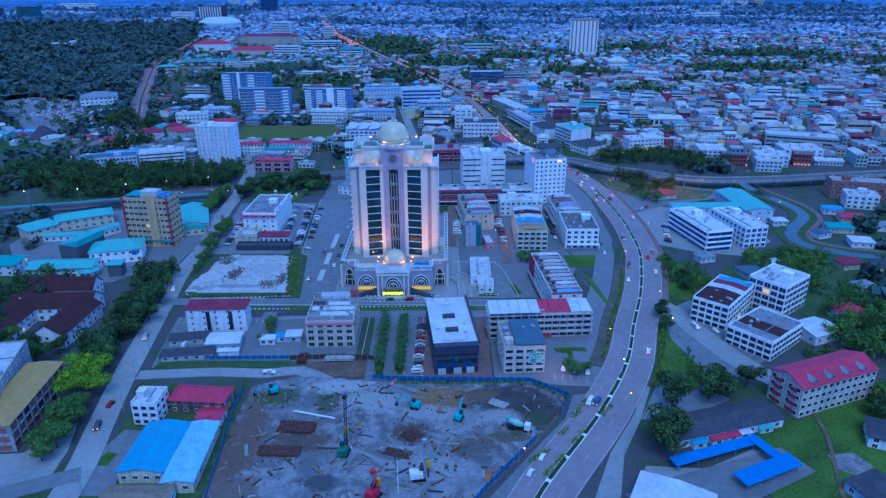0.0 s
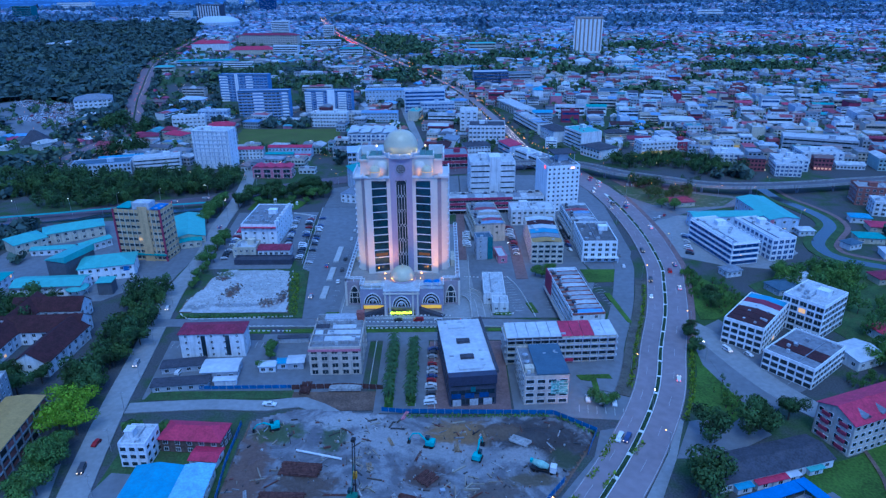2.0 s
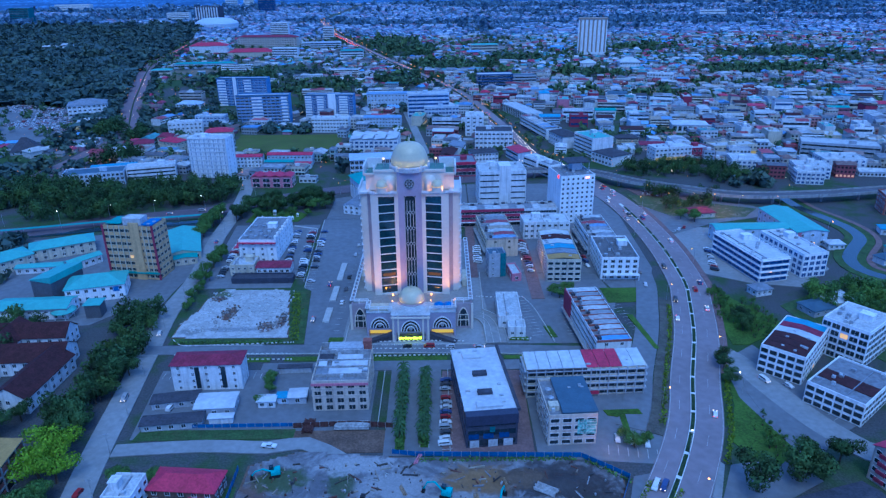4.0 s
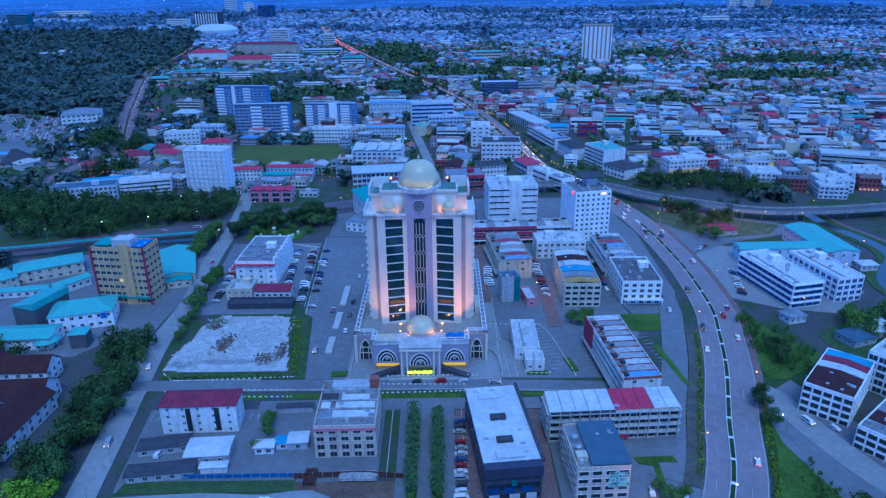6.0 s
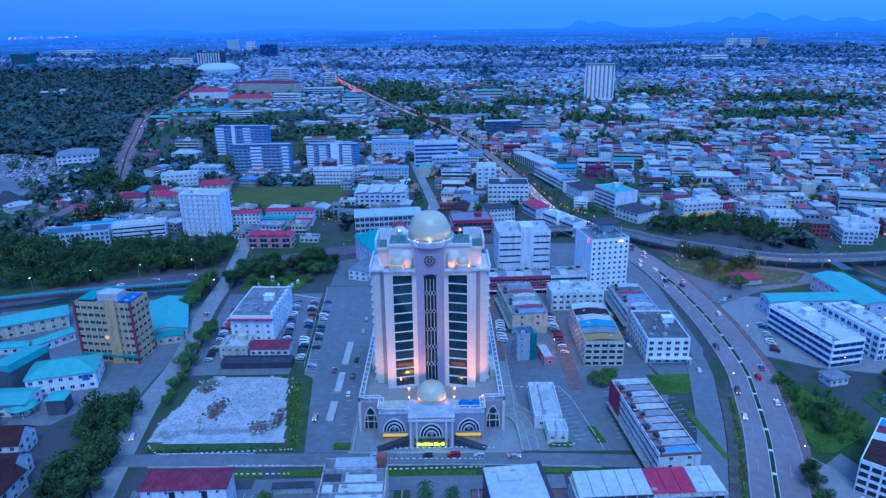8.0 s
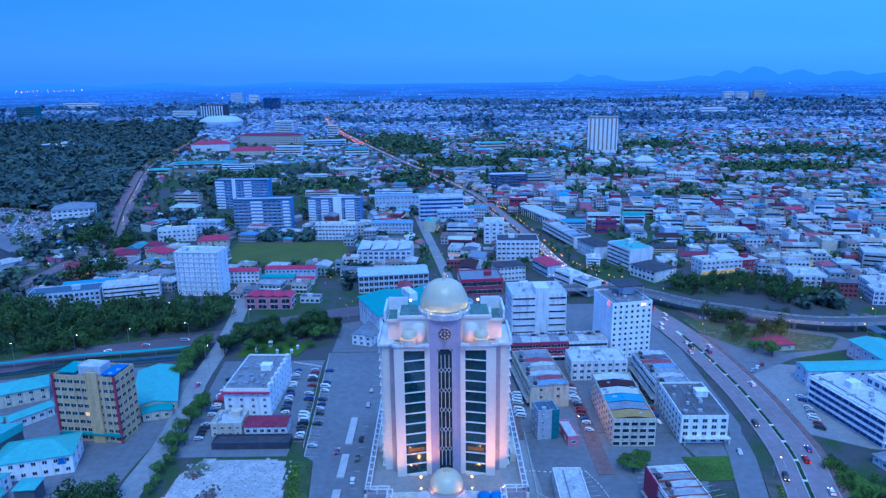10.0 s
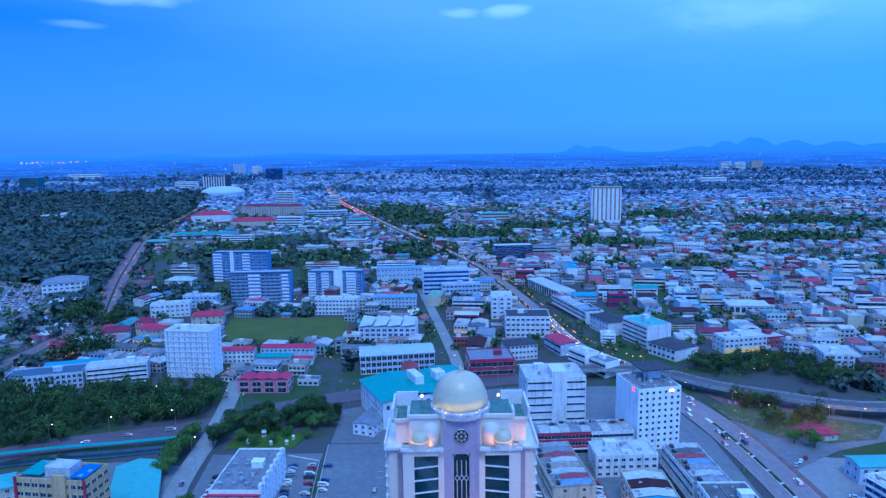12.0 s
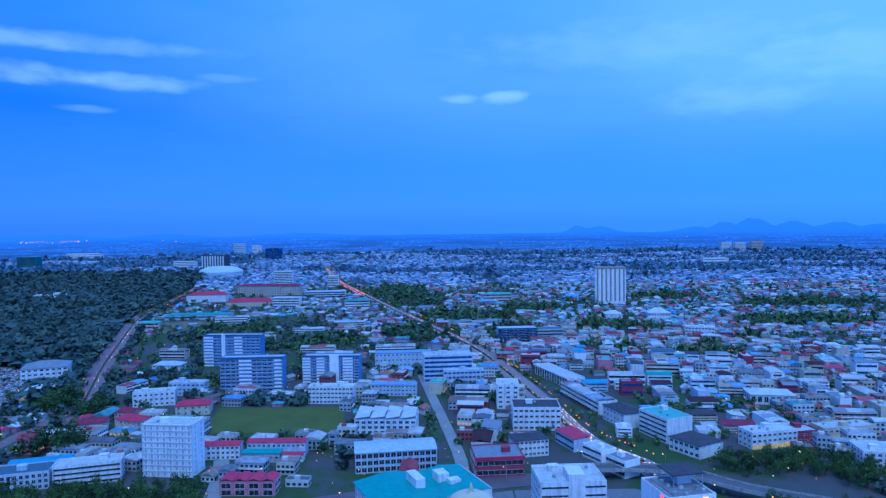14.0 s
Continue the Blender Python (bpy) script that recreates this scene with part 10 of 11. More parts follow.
for i in range(3, len(HIGHWAY) - 1):
    p = HIGHWAY[i]
    if p.y > 330:
        break
    d = HIGHWAY[i + 1] - p
    a = math.degrees(math.atan2(d.y, d.x))
    for o, turn in ((-6.6, 0), (-3.0, 0), (3.6, 180), (7.4, 180)):
        if drive.random() < (0.045 if p.y < 180 else 0.18):
            u = d.normalized()
            copy_thing(drive.choice(DRIVEN), pose(p.x + u.y * o, p.y - u.x * o, 0.48, 0, 0, a + turn))
for x, y, a in ((-113, -2, 98), (-118, 60, 275), (-122, 110, 275), (-170, 163, 190), (-188, 155, 12), (-150, 169, 190), (-107, -52, 97), (-98, -116, 100), (30, -16.5, 178), (-46, 10, 90), (-44, 48, 270), (140, -44, 110)):
    copy_thing(drive.choice(DRIVEN), pose(x, y, 0.44, 0, 0, a))
for proto in PARKED + DRIVEN + [WHITEVAN, PICKUP]:
    for o in list(proto.children_recursive) + [proto]:
        bpy.data.objects.remove(o)


# ---- street lamps and town lights ----
def lamp_proto(bulb):
    root = thing("street_lamp", "galvanised street lamp with lit head", "street lamp", pose(0, -3000, -200), "street lamps")
    part("pole", Mesh().bar((0, 0, 0), (0, 0, 8.6), 0.11, 6, 0, 0.07).bar((0, 0, 8.6), (1.6, 0, 9.1), 0.06, 5), STEEL, root)
    part("lamp_head", Mesh().turned(1.8, 0, [(0.1, 8.9), (0.26, 8.95), (0.26, 9.1), (0.1, 9.2)], 8), bulb, root)
    return root


LAMPS = [lamp_proto(GLOW_WARM), lamp_proto(GLOW_WHITE)]
for i, p in enumerate(HIGHWAY):
    if p.y < 330 and i % 7 == 3:
        d = (HIGHWAY[i + 1] - p).normalized()
        s = -1 if (i // 7) % 2 else 1
        copy_thing(LAMPS[0], pose(p.x + d.y * 10.9 * s, p.y - d.x * 10.9 * s, 0, 0, 0, math.degrees(math.atan2(-d.x * -s, d.y * -s))))
for x, y in ((-270, 143), (-235, 146), (-208, 158), (-182, 168), (-150, 176), (-290, 138), (-120, 196), (58, 60), (96, -87), (128, -52), (-128, 140)):
    copy_thing(LAMPS[1], pose(x, y, 0, 0, 0, drive.uniform(0, 360)))
for x, y in ((170, 172), (184, 170), (200, 168), (215, 165), (158, 190), (240, 160), (260, 185), (-60, 205), (-20, 222), (30, 238), (222, 78), (247, 112), (180, 40)):
    copy_thing(LAMPS[0], pose(x, y, 0, 0, 0, drive.uniform(0, 360)))
for proto in LAMPS:
    for o in list(proto.children_recursive) + [proto]:
        bpy.data.objects.remove(o)


def sparks(name, label, spots, m):
    g = Mesh()
    for x, y, z, r in spots:
        g.add([(x - r, y, z), (x, y - r, z), (x + r, y, z), (x, y + r, z), (x, y, z + r), (x, y, z - r)], [(0, 1, 4), (1, 2, 4), (2, 3, 4), (3, 0, 4), (1, 0, 5), (2, 1, 5), (3, 2, 5), (0, 3, 5)])
    ob = new(name, g.mesh(name, m))
    return tagged(ob, label, "lights", kind="stuff")


sp = random.Random(8)
warm, white, red = [], [], []
for p, q in zip(HIGHWAY, HIGHWAY[1:]):
    if p.y > 255:
        for o, bag in ((-7, warm), (7.5, warm), (-3.5, white), (4, red)):
            for k in range(2):
                if sp.random() < (0.34 if bag is warm else 0.16) * (1.0 if p.y < 600 else 0.5 if p.y < 900 else 0.22):
                    t = sp.random()
                    y = p.y + (q.y - p.y) * t
                    far = 1 + max(0, y - 500) * 0.0005
                    bag.append((p.x + (q.x - p.x) * t + o, y, 7.5 if bag is warm else 0.9, (0.40 if bag is warm else 0.26) * far))
for p, q in zip(LINES[1], LINES[1][1:]):
    for o, bag in ((-8, warm), (8, warm), (-3, red), (3, white)):
        for k in range(3):
            if sp.random() < (0.16 if bag is warm else 0.42) * (1.0 if p.y < 800 else 0.5):
                t = sp.random()
                y = p.y + (q.y - p.y) * t
                far = 1 + max(0, y - 400) * 0.0008
                bag.append((p.x + (q.x - p.x) * t + o, y, 7.5 if bag is warm else 0.9, (0.24 if bag is warm else 0.22) * far))
for _ in range(480):
    y, x = sp.uniform(215, 720), sp.uniform(-0.62, 0.68)
    x *= y + 220
    if wooded(x, y) > 0.8 or not free(x, y, -6) or -192 < x < -72 and 325 < y < 410:
        continue
    (warm if sp.random() < 0.62 else white).append((x, y, sp.uniform(3.5, 7), sp.uniform(0.18, 0.34)))
for _ in range(420):
    y = 260 + 2700 * sp.random() ** 1.5
    x = sp.uniform(-0.66, 0.7) * (y + 250)
    if wooded(x, y) > 0.8 and sp.random() < 0.9 or -192 < x < -72 and 325 < y < 410:
        continue
    (warm if sp.random() < 0.7 else white).append((x, y, sp.uniform(4, 8), 0.22 * (1 + max(0, y - 400) * 0.0010)))
for p, q in zip(HIGHWAY, HIGHWAY[1:]):
    if 255 < p.y < 420:
        for _ in range(6):
            t = sp.random()
            white.append((p.x + (q.x - p.x) * t + sp.choice((3.2, 6.6, 9.0)), p.y + (q.y - p.y) * t, 1.0, 0.24))
        for _ in range(3):
            t = sp.random()
            red.append((p.x + (q.x - p.x) * t + sp.choice((-3.2, -6.6)), p.y + (q.y - p.y) * t, 1.0, 0.2))
    if 1290 < p.y < 1720:
        for _ in range(2):
            red.append((p.x + sp.choice((-6, -3, 3)), p.y + sp.uniform(-3, 3), 1.0, 0.45))
for _ in range(26):
    a = radians(sp.uniform(-31.5, -27.0))
    warm.append((3860 * math.sin(a), -200 + 3860 * math.cos(a), sp.uniform(84, 92), sp.uniform(1.2, 2.6)))
for _ in range(70):
    a = radians(sp.uniform(-34, 34))
    (warm if sp.random() < 0.6 else white).append((3870 * math.sin(a), -200 + 3870 * math.cos(a), 84 * sp.random() ** 0.7, 1.0))
sparks("town_lights_warm", "small amber lamps across the town", warm, glow("amber_point", (1.0, 0.30, 0.05), 1.7))
sparks("town_lights_white", "small pale lamps across the town", white, glow("pale_point", (1.0, 0.72, 0.4), 2.4))
sparks("tail_lights", "small red lamps of distant traffic", red, glow("red_point", (1.0, 0.05, 0.03), 3.0))


# ---- the building site ----
def tracks(root, w=2.6, l=3.6):
    for s in (-1, 1):
        part("track", Mesh().add([(-l / 2 + .3, s * w / 2 - .28, 0), (l / 2 - .3, s * w / 2 - .28, 0), (l / 2, s * w / 2 - .28, .4), (l / 2 - .3, s * w / 2 - .28, .85), (-l / 2 + .3, s * w / 2 - .28, .85), (-l / 2, s * w / 2 - .28, .4), (-l / 2 + .3, s * w / 2 + .28, 0), (l / 2 - .3, s * w / 2 + .28, 0), (l / 2, s * w / 2 + .28, .4), (l / 2 - .3, s * w / 2 + .28, .85), (-l / 2 + .3, s * w / 2 + .28, .85), (-l / 2, s * w / 2 + .28, .4)], [(0, 1, 2, 3, 4, 5), (11, 10, 9, 8, 7, 6)] + [(i, i + 6, (i + 1) % 6 + 6, (i + 1) % 6) for i in range(6)]), RUBBER, root)


def excavator(x, y, turn, reach=1.0):
    root = thing("excavator", "turquoise tracked excavator with bent boom", "excavator", pose(x, y, 0.5, 0, 0, turn), "excavators")
    tracks(root)
    part("house", Mesh().box(-1.9, -1.3, .9, 1.1, 1.3, 2.1).box(-1.9, -1.2, 2.1, -.5, 1.2, 2.5), TURQ, root)
    part("cab", Mesh().box(.1, -1.3, 2.1, 1.5, -.1, 3.3), GLASS, root)
    part("boom", Mesh().bar((.9, .3, 2.0), (3.4, .3, 4.8 * reach), .32, 5).bar((3.4, .3, 4.8 * reach), (5.8, .3, 4.2 * reach), .26, 5), TURQ, root)
    part("stick", Mesh().bar((5.8, .3, 4.2 * reach), (7.0, .3, 1.5), .2, 5), TURQ, root)
    part("bucket", Mesh().add([(6.6, -.4, .2), (7.6, -.4, .3), (7.4, -.4, 1.5), (6.8, -.4, 1.5), (6.6, 1.0, .2), (7.6, 1.0, .3), (7.4, 1.0, 1.5), (6.8, 1.0, 1.5)], [(0, 1, 2, 3), (7, 6, 5, 4), (0, 4, 5, 1), (1, 5, 6, 2), (3, 7, 4, 0)]), BLACK, root)
    return root


def piling_rig(x, y, turn, mast_h, paint, mast_paint, label, lean=0.0):
    root = thing("piling_rig", label, "piling rig", pose(x, y, 0.5, 0, 0, turn), "piling rigs")
    tracks(root, 3.2, 4.6)
    part("house", Mesh().box(-2.8, -1.5, .9, 1.4, 1.5, 2.6).box(-2.8, -1.3, 2.6, -1.0, 1.3, 3.1), paint, root)
    part("cab", Mesh().box(.4, .2, 2.6, 1.8, 1.5, 3.9), GLASS, root)
    top = Vector((2.2 + lean, 0, mast_h))
    g = Mesh()
    for a, b in ((-.35, -.35), (.35, -.35), (.35, .35), (-.35, .35)):
        g.bar((2.2 + a, b, .5), (top.x + a, b, top.z), .09, 5)
    for k in range(int(mast_h / 1.4)):
        t0, t1 = k * 1.4 / mast_h, (k + 1) * 1.4 / mast_h
        x0, x1 = 2.2 + lean * t0, 2.2 + lean * t1
        g.bar((x0 - .35, -.35, .5 + t0 * mast_h), (x1 + .35, -.35, t1 * mast_h), .05, 4).bar((x0 + .35, .35, .5 + t0 * mast_h), (x1 - .35, .35, t1 * mast_h), .05, 4)
    part("mast", g, mast_paint, root)
    part("mast_head", Mesh().box(top.x - .7, -.6, top.z, top.x + .7, .6, top.z + .9), mast_paint, root)
    part("stay", Mesh().bar((-1.6, 0, 3.0), (2.2 + lean * .6, 0, mast_h * .6), .09, 5), paint, root)
    part("drive_head", Mesh().box(2.6 + lean * .3, -.6, mast_h * .30, 3.8 + lean * .3, .6, mast_h * .30 + 2.2), YELLOWPAINT, root)
    part("drill_string", Mesh().bar((3.2 + lean * .2, 0, .2), (3.2 + lean * .3, 0, mast_h * .3), .28, 8), RUST, root)
    return root


excavator(15, -105, 165)
excavator(31, -112, 70, 1.15)
excavator(-40, -95, 195, .7)
piling_rig(-8, -131, 80, 19, GREENPAINT, BLACK, "dark green piling rig with a tall black mast", 2.5)
piling_rig(17.5, -143, 10, 14, WHITEGLOSS, STEEL, "white piling rig with an upright steel mast")
piling_rig(4, -151, 60, 9, REDPAINT, REDPAINT, "red drilling rig with a short mast", -2.0)
mx = thing("mixer_truck", "pale green and white concrete mixer truck", "truck", pose(52, -118, 0.5, 0, 0, -18))
part("chassis", Mesh().box(-4, -1.1, .7, 3.8, 1.1, 1.1), BLACK, mx)
part("cab", Mesh().box(2.2, -1.2, .8, 4.2, 1.2, 3.0), WHITEGLOSS, mx)
part("drum", Mesh().bar((-3.6, 0, 3.2), (-.8, 0, 2.6), .8, 14, 0, 1.35).bar((-.8, 0, 2.6), (1.6, 0, 2.1), 1.35, 14, 0, .8), mat("pale_green_paint", (0.3, 0.5, 0.42)), mx)
part("hopper", Mesh().box(-4.4, -.6, 3.0, -3.4, .6, 4.0), TURQ, mx)
for xx in (-3, -1.7, 2.8):
    for s in (-1, 1):
        part("wheel", Mesh().bar((xx, s * .9, .5), (xx, s * 1.25, .5), .5, 12), RUBBER, mx)
tp = thing("site_mast", "tall white site lighting mast", "mast", pose(11.5, -150, 0))
part("pole", Mesh().bar((0, 0, 0), (0, 0, 14), .16, 8), WHITEGLOSS, tp)
part("lamp_bar", Mesh().box(-1.0, -.2, 13.8, 1.0, .2, 14.2), GREENPAINT, tp)
heap = random.Random(4)


def stack(x, y, w, d, turn, n, layers, m, label, name="steel_stack"):
    """Bars laid side by side in layers."""
    root = thing(name, label, "stack", pose(x, y, 0.55, 0, 0, turn), "material stacks")
    for k in range(layers):
        for i in range(n):
            yy = -d / 2 + (i + .5) * d / n
            r = d / n * .46
            part("bar", Mesh().bar((-w / 2 + heap.uniform(-.4, .4), yy, r + k * r * 1.8), (w / 2 + heap.uniform(-.4, .4), yy + heap.uniform(-.1, .1), r + k * r * 1.8), r, 6), m, root)
    return root


stack(-26.5, -117, 13, 6, -6, 9, 2, RUST, "stack of long rusty brown steel bars")
stack(-30, -130, 14, 5, -2, 8, 2, RUST, "stack of long rusty brown steel bars")
stack(-22, -109.5, 17, .8, -16, 1, 1, WHITEGLOSS, "long white pipe lying on the ground", "long_pipe")
stack(14.5, -121, 6, 6, 50, 9, 1, RUST, "square bed of rusty steel mesh bars")
stack(10, -131, 9, 4, -18, 6, 1, RUST, "bed of rusty steel bars")
stack(-33.5, -70.5, 7, 4, 90, 6, 2, RUST, "stack of rusty steel sections")
stack(6, -88, 6, 1.4, 70, 2, 1, PINK, "pair of red steel beams on the ground")
stack(40, -142, 5, 1.6, 75, 5, 1, mat("orange_pipe", (0.5, 0.16, 0.05)), "small stack of orange pipes")
stack(-18, -70.5, 12, 4, 0, 5, 2, CONCRETE, "stack of grey concrete piles")
stack(46, -103, 7, 4, -30, 6, 1, CONCRETE, "row of pale concrete piles")


clut = random.Random(19)
PLANKWOOD = mat("raw_timber", (0.30, 0.21, 0.13), var=0.3)
for _ in range(26):
    x, y = clut.uniform(-42, 56), clut.uniform(-160, -92)
    if x > 30 + (y + 152) * .68 or abs(x + 28) < 9 and abs(y + 123) < 12:
        continue
    kind = clut.choice(("planks", "bars", "blocks", "pipes"))
    turn = clut.uniform(0, 180)
    if kind == "planks":
        stack(x, y, clut.uniform(3, 5), clut.uniform(.8, 1.8), turn, 5, clut.choice((1, 2)), PLANKWOOD, "loose pile of raw timber planks", "timber_pile")
    elif kind == "bars":
        stack(x, y, clut.uniform(5, 9), clut.uniform(.5, 1.2), turn, 4, 1, RUST, "loose bundle of rusty steel bars", "steel_stack")
    elif kind == "pipes":
        stack(x, y, clut.uniform(4, 8), clut.uniform(.6, 1.4), turn, 3, 1, CONCRETE, "few grey pipes lying on clay", "pipe_pile")
    else:
        ob = new("concrete_block", Mesh().box(-.9, -.5, 0, .9, .5, .8).box(-.7, -.4, .8, .5, .4, 1.3).mesh("concrete_block", CONCRETE))
        ob.matrix_basis = pose(x, y, .5, 0, 0, turn)
        tagged(ob, "rough grey concrete block lying on clay", "block", "concrete blocks")


def mound(x, y, a, b, h, m, name, label, seed):
    """An uneven heap of earth."""
    g, n, k = Mesh(), 22, 7
    vs = [(0, 0, h)]
    for j in range(1, k + 1):
        for i in range(n):
            t, u = i * 6.2832 / n, j / k
            w = 1 + .3 * noise.noise(Vector((math.cos(t) * 1.3, math.sin(t) * 1.3, seed)))
            z = h * (1 - u) ** 1.2 * (1 + .6 * noise.noise(Vector((math.cos(t) * u * 3, math.sin(t) * u * 3, seed + 5)))) if j < k else -.1
            vs.append((a * u * w * math.cos(t), b * u * w * math.sin(t), z))
    fs = [(0, 1 + i, 1 + (i + 1) % n) for i in range(n)]
    for j in range(k - 1):
        fs += [(1 + j * n + i, 1 + (j + 1) * n + i, 1 + (j + 1) * n + (i + 1) % n, 1 + j * n + (i + 1) % n) for i in range(n)]
    ob = new(name, g.add(vs, fs).mesh(name, m, True))
    ob.matrix_basis = pose(x, y, 0.45)
    return tagged(ob, label, "earth heap", "earth heaps")


rnd = random.Random(77)
g = Mesh()
while len(g.f) < 6 * 420:
    x, y = rnd.uniform(-48, 70), rnd.uniform(-178, -90)
    if not inside(x, y, SITE) or edge_gap(x, y, SITE) < 2 or noise.noise(Vector((x * 0.06, y * 0.06, 9))) < -0.05:
        continue
    a, l, w, h = rnd.uniform(0, 3.14), rnd.choice((0.5, 0.8, 1.4, 2.4, 3.6, 5.0)), rnd.uniform(0.15, 0.5), rnd.uniform(0.1, 0.35)
    if l < 1:
        w, h = l * rnd.uniform(0.6, 1.0), rnd.uniform(0.25, 0.6)
    c, n = math.cos(a), math.sin(a)
    g.add([(x + u * c * l / 2 - v * n * w / 2, y + u * n * l / 2 + v * c * w / 2, z) for z in (0.35, 0.72 + h) for u, v in ((-1, -1), (1, -1), (1, 1), (-1, 1))], [(3, 2, 1, 0), (4, 5, 6, 7), (0, 1, 5, 4), (1, 2, 6, 5), (2, 3, 7, 6), (3, 0, 4, 7)])
tagged(new("site_litter", g.mesh("site_litter", palette("litter_mix", [(0.10, 0.08, 0.07), (0.26, 0.22, 0.18), (0.05, 0.05, 0.055), (0.36, 0.36, 0.36), (0.14, 0.06, 0.05), (0.20, 0.20, 0.21), (0.30, 0.27, 0.22), (0.07, 0.065, 0.06)], rough=0.9))), "scattered planks, offcuts and rubble of the building site", "litter", kind="stuff")
mound(52, -100, 9, 5, 2.2, SITEMAT, "earth_heap", "dark wet heap of excavated soil", 1)
mound(40, -97, 7, 4, 1.8, SITEMAT, "earth_heap", "brown heap of excavated soil", 2)
mound(24, -95.5, 7, 3.4, 1.4, SITEMAT, "earth_heap", "orange heap of excavated soil", 3)
mound(-2, -140, 5, 4, .7, SITEMAT, "earth_heap", "low heap of grey clay", 4)
mound(-14, -146, 6, 5, .7, SITEMAT, "earth_heap", "low heap of dark wet clay", 5)
mound(36, -128, 5, 4, .8, SITEMAT, "earth_heap", "low heap of brown rubble soil", 6)
mound(4, -116, 4, 3, .9, SITEMAT, "earth_heap", "heap of dark rubble", 7)
mound(-42, -112, 4, 11, .8, SITEMAT, "earth_heap", "long low bank of brown soil", 8)
mound(-87, 18, 2.6, 6, .6, SOIL, "rubble_heap", "heap of brown rubble on gravel", 9)
mound(-66, 5, 3, 2.4, .6, SOIL, "rubble_heap", "heap of brown rubble on gravel", 10)
mound(-60.6, 12, 1.3, 4.5, .6, DARKSOIL, "rubble_heap", "heap of dark rubble on gravel", 11)
g = Mesh()
for _ in range(420):
    x, y = heap.uniform(-46, 58), heap.uniform(-165, -90)
    if y > -87 - max(0, x - 40) * 1.0 or x > 36 + (y + 152) * .68:
        continue
    r = heap.uniform(.08, .3)
    g.box(x - r, y - r * heap.uniform(.5, 1.4), .2, x + r, y + r, .7 + r * heap.uniform(.4, 1.6))
tagged(new("site_rubble", g.mesh("site_rubble", RUBBLEMIX)), "scattered grey rubble and offcuts on the clay", "rubble", kind="stuff")
g = Mesh()
for _ in range(500):
    x, y = heap.uniform(-102, -60), heap.uniform(-1, 42)
    r = heap.uniform(.1, .4)
    g.box(x - r, y - r, .15, x + r * heap.uniform(.6, 1.6), y + r, .45 + r * heap.uniform(.4, 1.0))
tagged(new("lot_stones", g.mesh("lot_stones", GRAVEL)), "scattered pale stones on the gravel lot", "rubble", kind="stuff")
g = Mesh()
for cx, cy, a, b in ((-87, 18, 3.4, 7), (-66, 5, 4, 3), (-60.8, 12, 1.8, 6), (-97, 33, 3, 2)):
    for _ in range(150):
        x, y, r = heap.gauss(cx, a * .5), heap.gauss(cy, b * .5), heap.uniform(.12, .4)
        g.box(x - r, y - r, .3, x + r * heap.uniform(.6, 1.6), y + r, .55 + r * heap.uniform(.5, 1.6))
tagged(new("lot_rubble", g.mesh("lot_rubble", RUBBLEMIX)), "brown rubble strewn over a gravel lot", "rubble", kind="stuff")


def fence(pts, m, label, h=2.2, step=3.0, name="hoarding"):
    """Sheet panels between posts."""
    root = thing(name, label, "fence", pose(0, 0, 0))
    for (x0, y0), (x1, y1) in zip(pts, pts[1:]):
        L = math.hypot(x1 - x0, y1 - y0)
        n, a = max(1, round(L / step)), math.degrees(math.atan2(y1 - y0, x1 - x0))
        pan = Mesh().box(-L / n / 2 + .04, -.04, .3, L / n / 2 - .04, .04, h).mesh("panel", m)
        post = Mesh().box(-.07, -.07, 0, .07, .07, h + .1).mesh("post", STEEL)
        for i in range(n):
            t = (i + .5) / n
            part("panel", pan, None, root, at=pose(x0 + (x1 - x0) * t, y0 + (y1 - y0) * t, 0, 0, 0, a + heap.uniform(-.6, .6)))
            part("post", post, None, root, at=pose(x0 + (x1 - x0) * i / n, y0 + (y1 - y0) * i / n, 0, 0, 0, a))
    return root


fence([(-3, -85), (5, -86.2), (60, -87.6), (73.5, -98), (68, -110)], BLUEFENCE, "blue sheet-metal hoarding round the site")
fence([(58, -123), (38, -149), (24, -172)], BLUEFENCE, "blue sheet-metal hoarding beside the highway", 2.6)
fence([(-46.5, -165), (-49.5, -135), (-52, -113), (-52.5, -92)], BLUEFENCE, "weathered blue hoarding beside the villas")
fence([(-94, -70), (-38, -69.5)], BLUEFENCE, "long low blue hoarding behind the yards", 1.8)
fence([(-39, -70.5), (-17, -69.4), (-3.5, -71)], RUST, "rusty corrugated hoarding behind the unfinished block", 2.4)
fence([(-80, 137), (-64.2, 131), (-58.4, 52)], WHITEGLOSS, "low white wall round a car park", 1.0, 6.0, "low_wall")


# ---- kerbs, bay lines and small street details ----
def bays(x0, y0, x1, y1, step, length, turn, z, name="bay_lines"):
    """White lines of parking bays along a row."""
    g, L = Mesh(), math.hypot(x1 - x0, y1 - y0)
    n = int(L / step)
    a = math.radians(turn)
    for i in range(n + 1):
        x, y = x0 + (x1 - x0) * i / n, y0 + (y1 - y0) * i / n
        c, s, w = math.cos(a) * length / 2, math.sin(a) * length / 2, 0.09
        nx, ny = -math.sin(a) * w, math.cos(a) * w
        g.add([(x - c - nx, y - s - ny, z), (x + c - nx, y + s - ny, z), (x + c + nx, y + s + ny, z), (x - c + nx, y - s + ny, z)], [(0, 1, 2, 3)])
    return setting(name, g, PAINT, "white painted parking bay lines", "road marking")


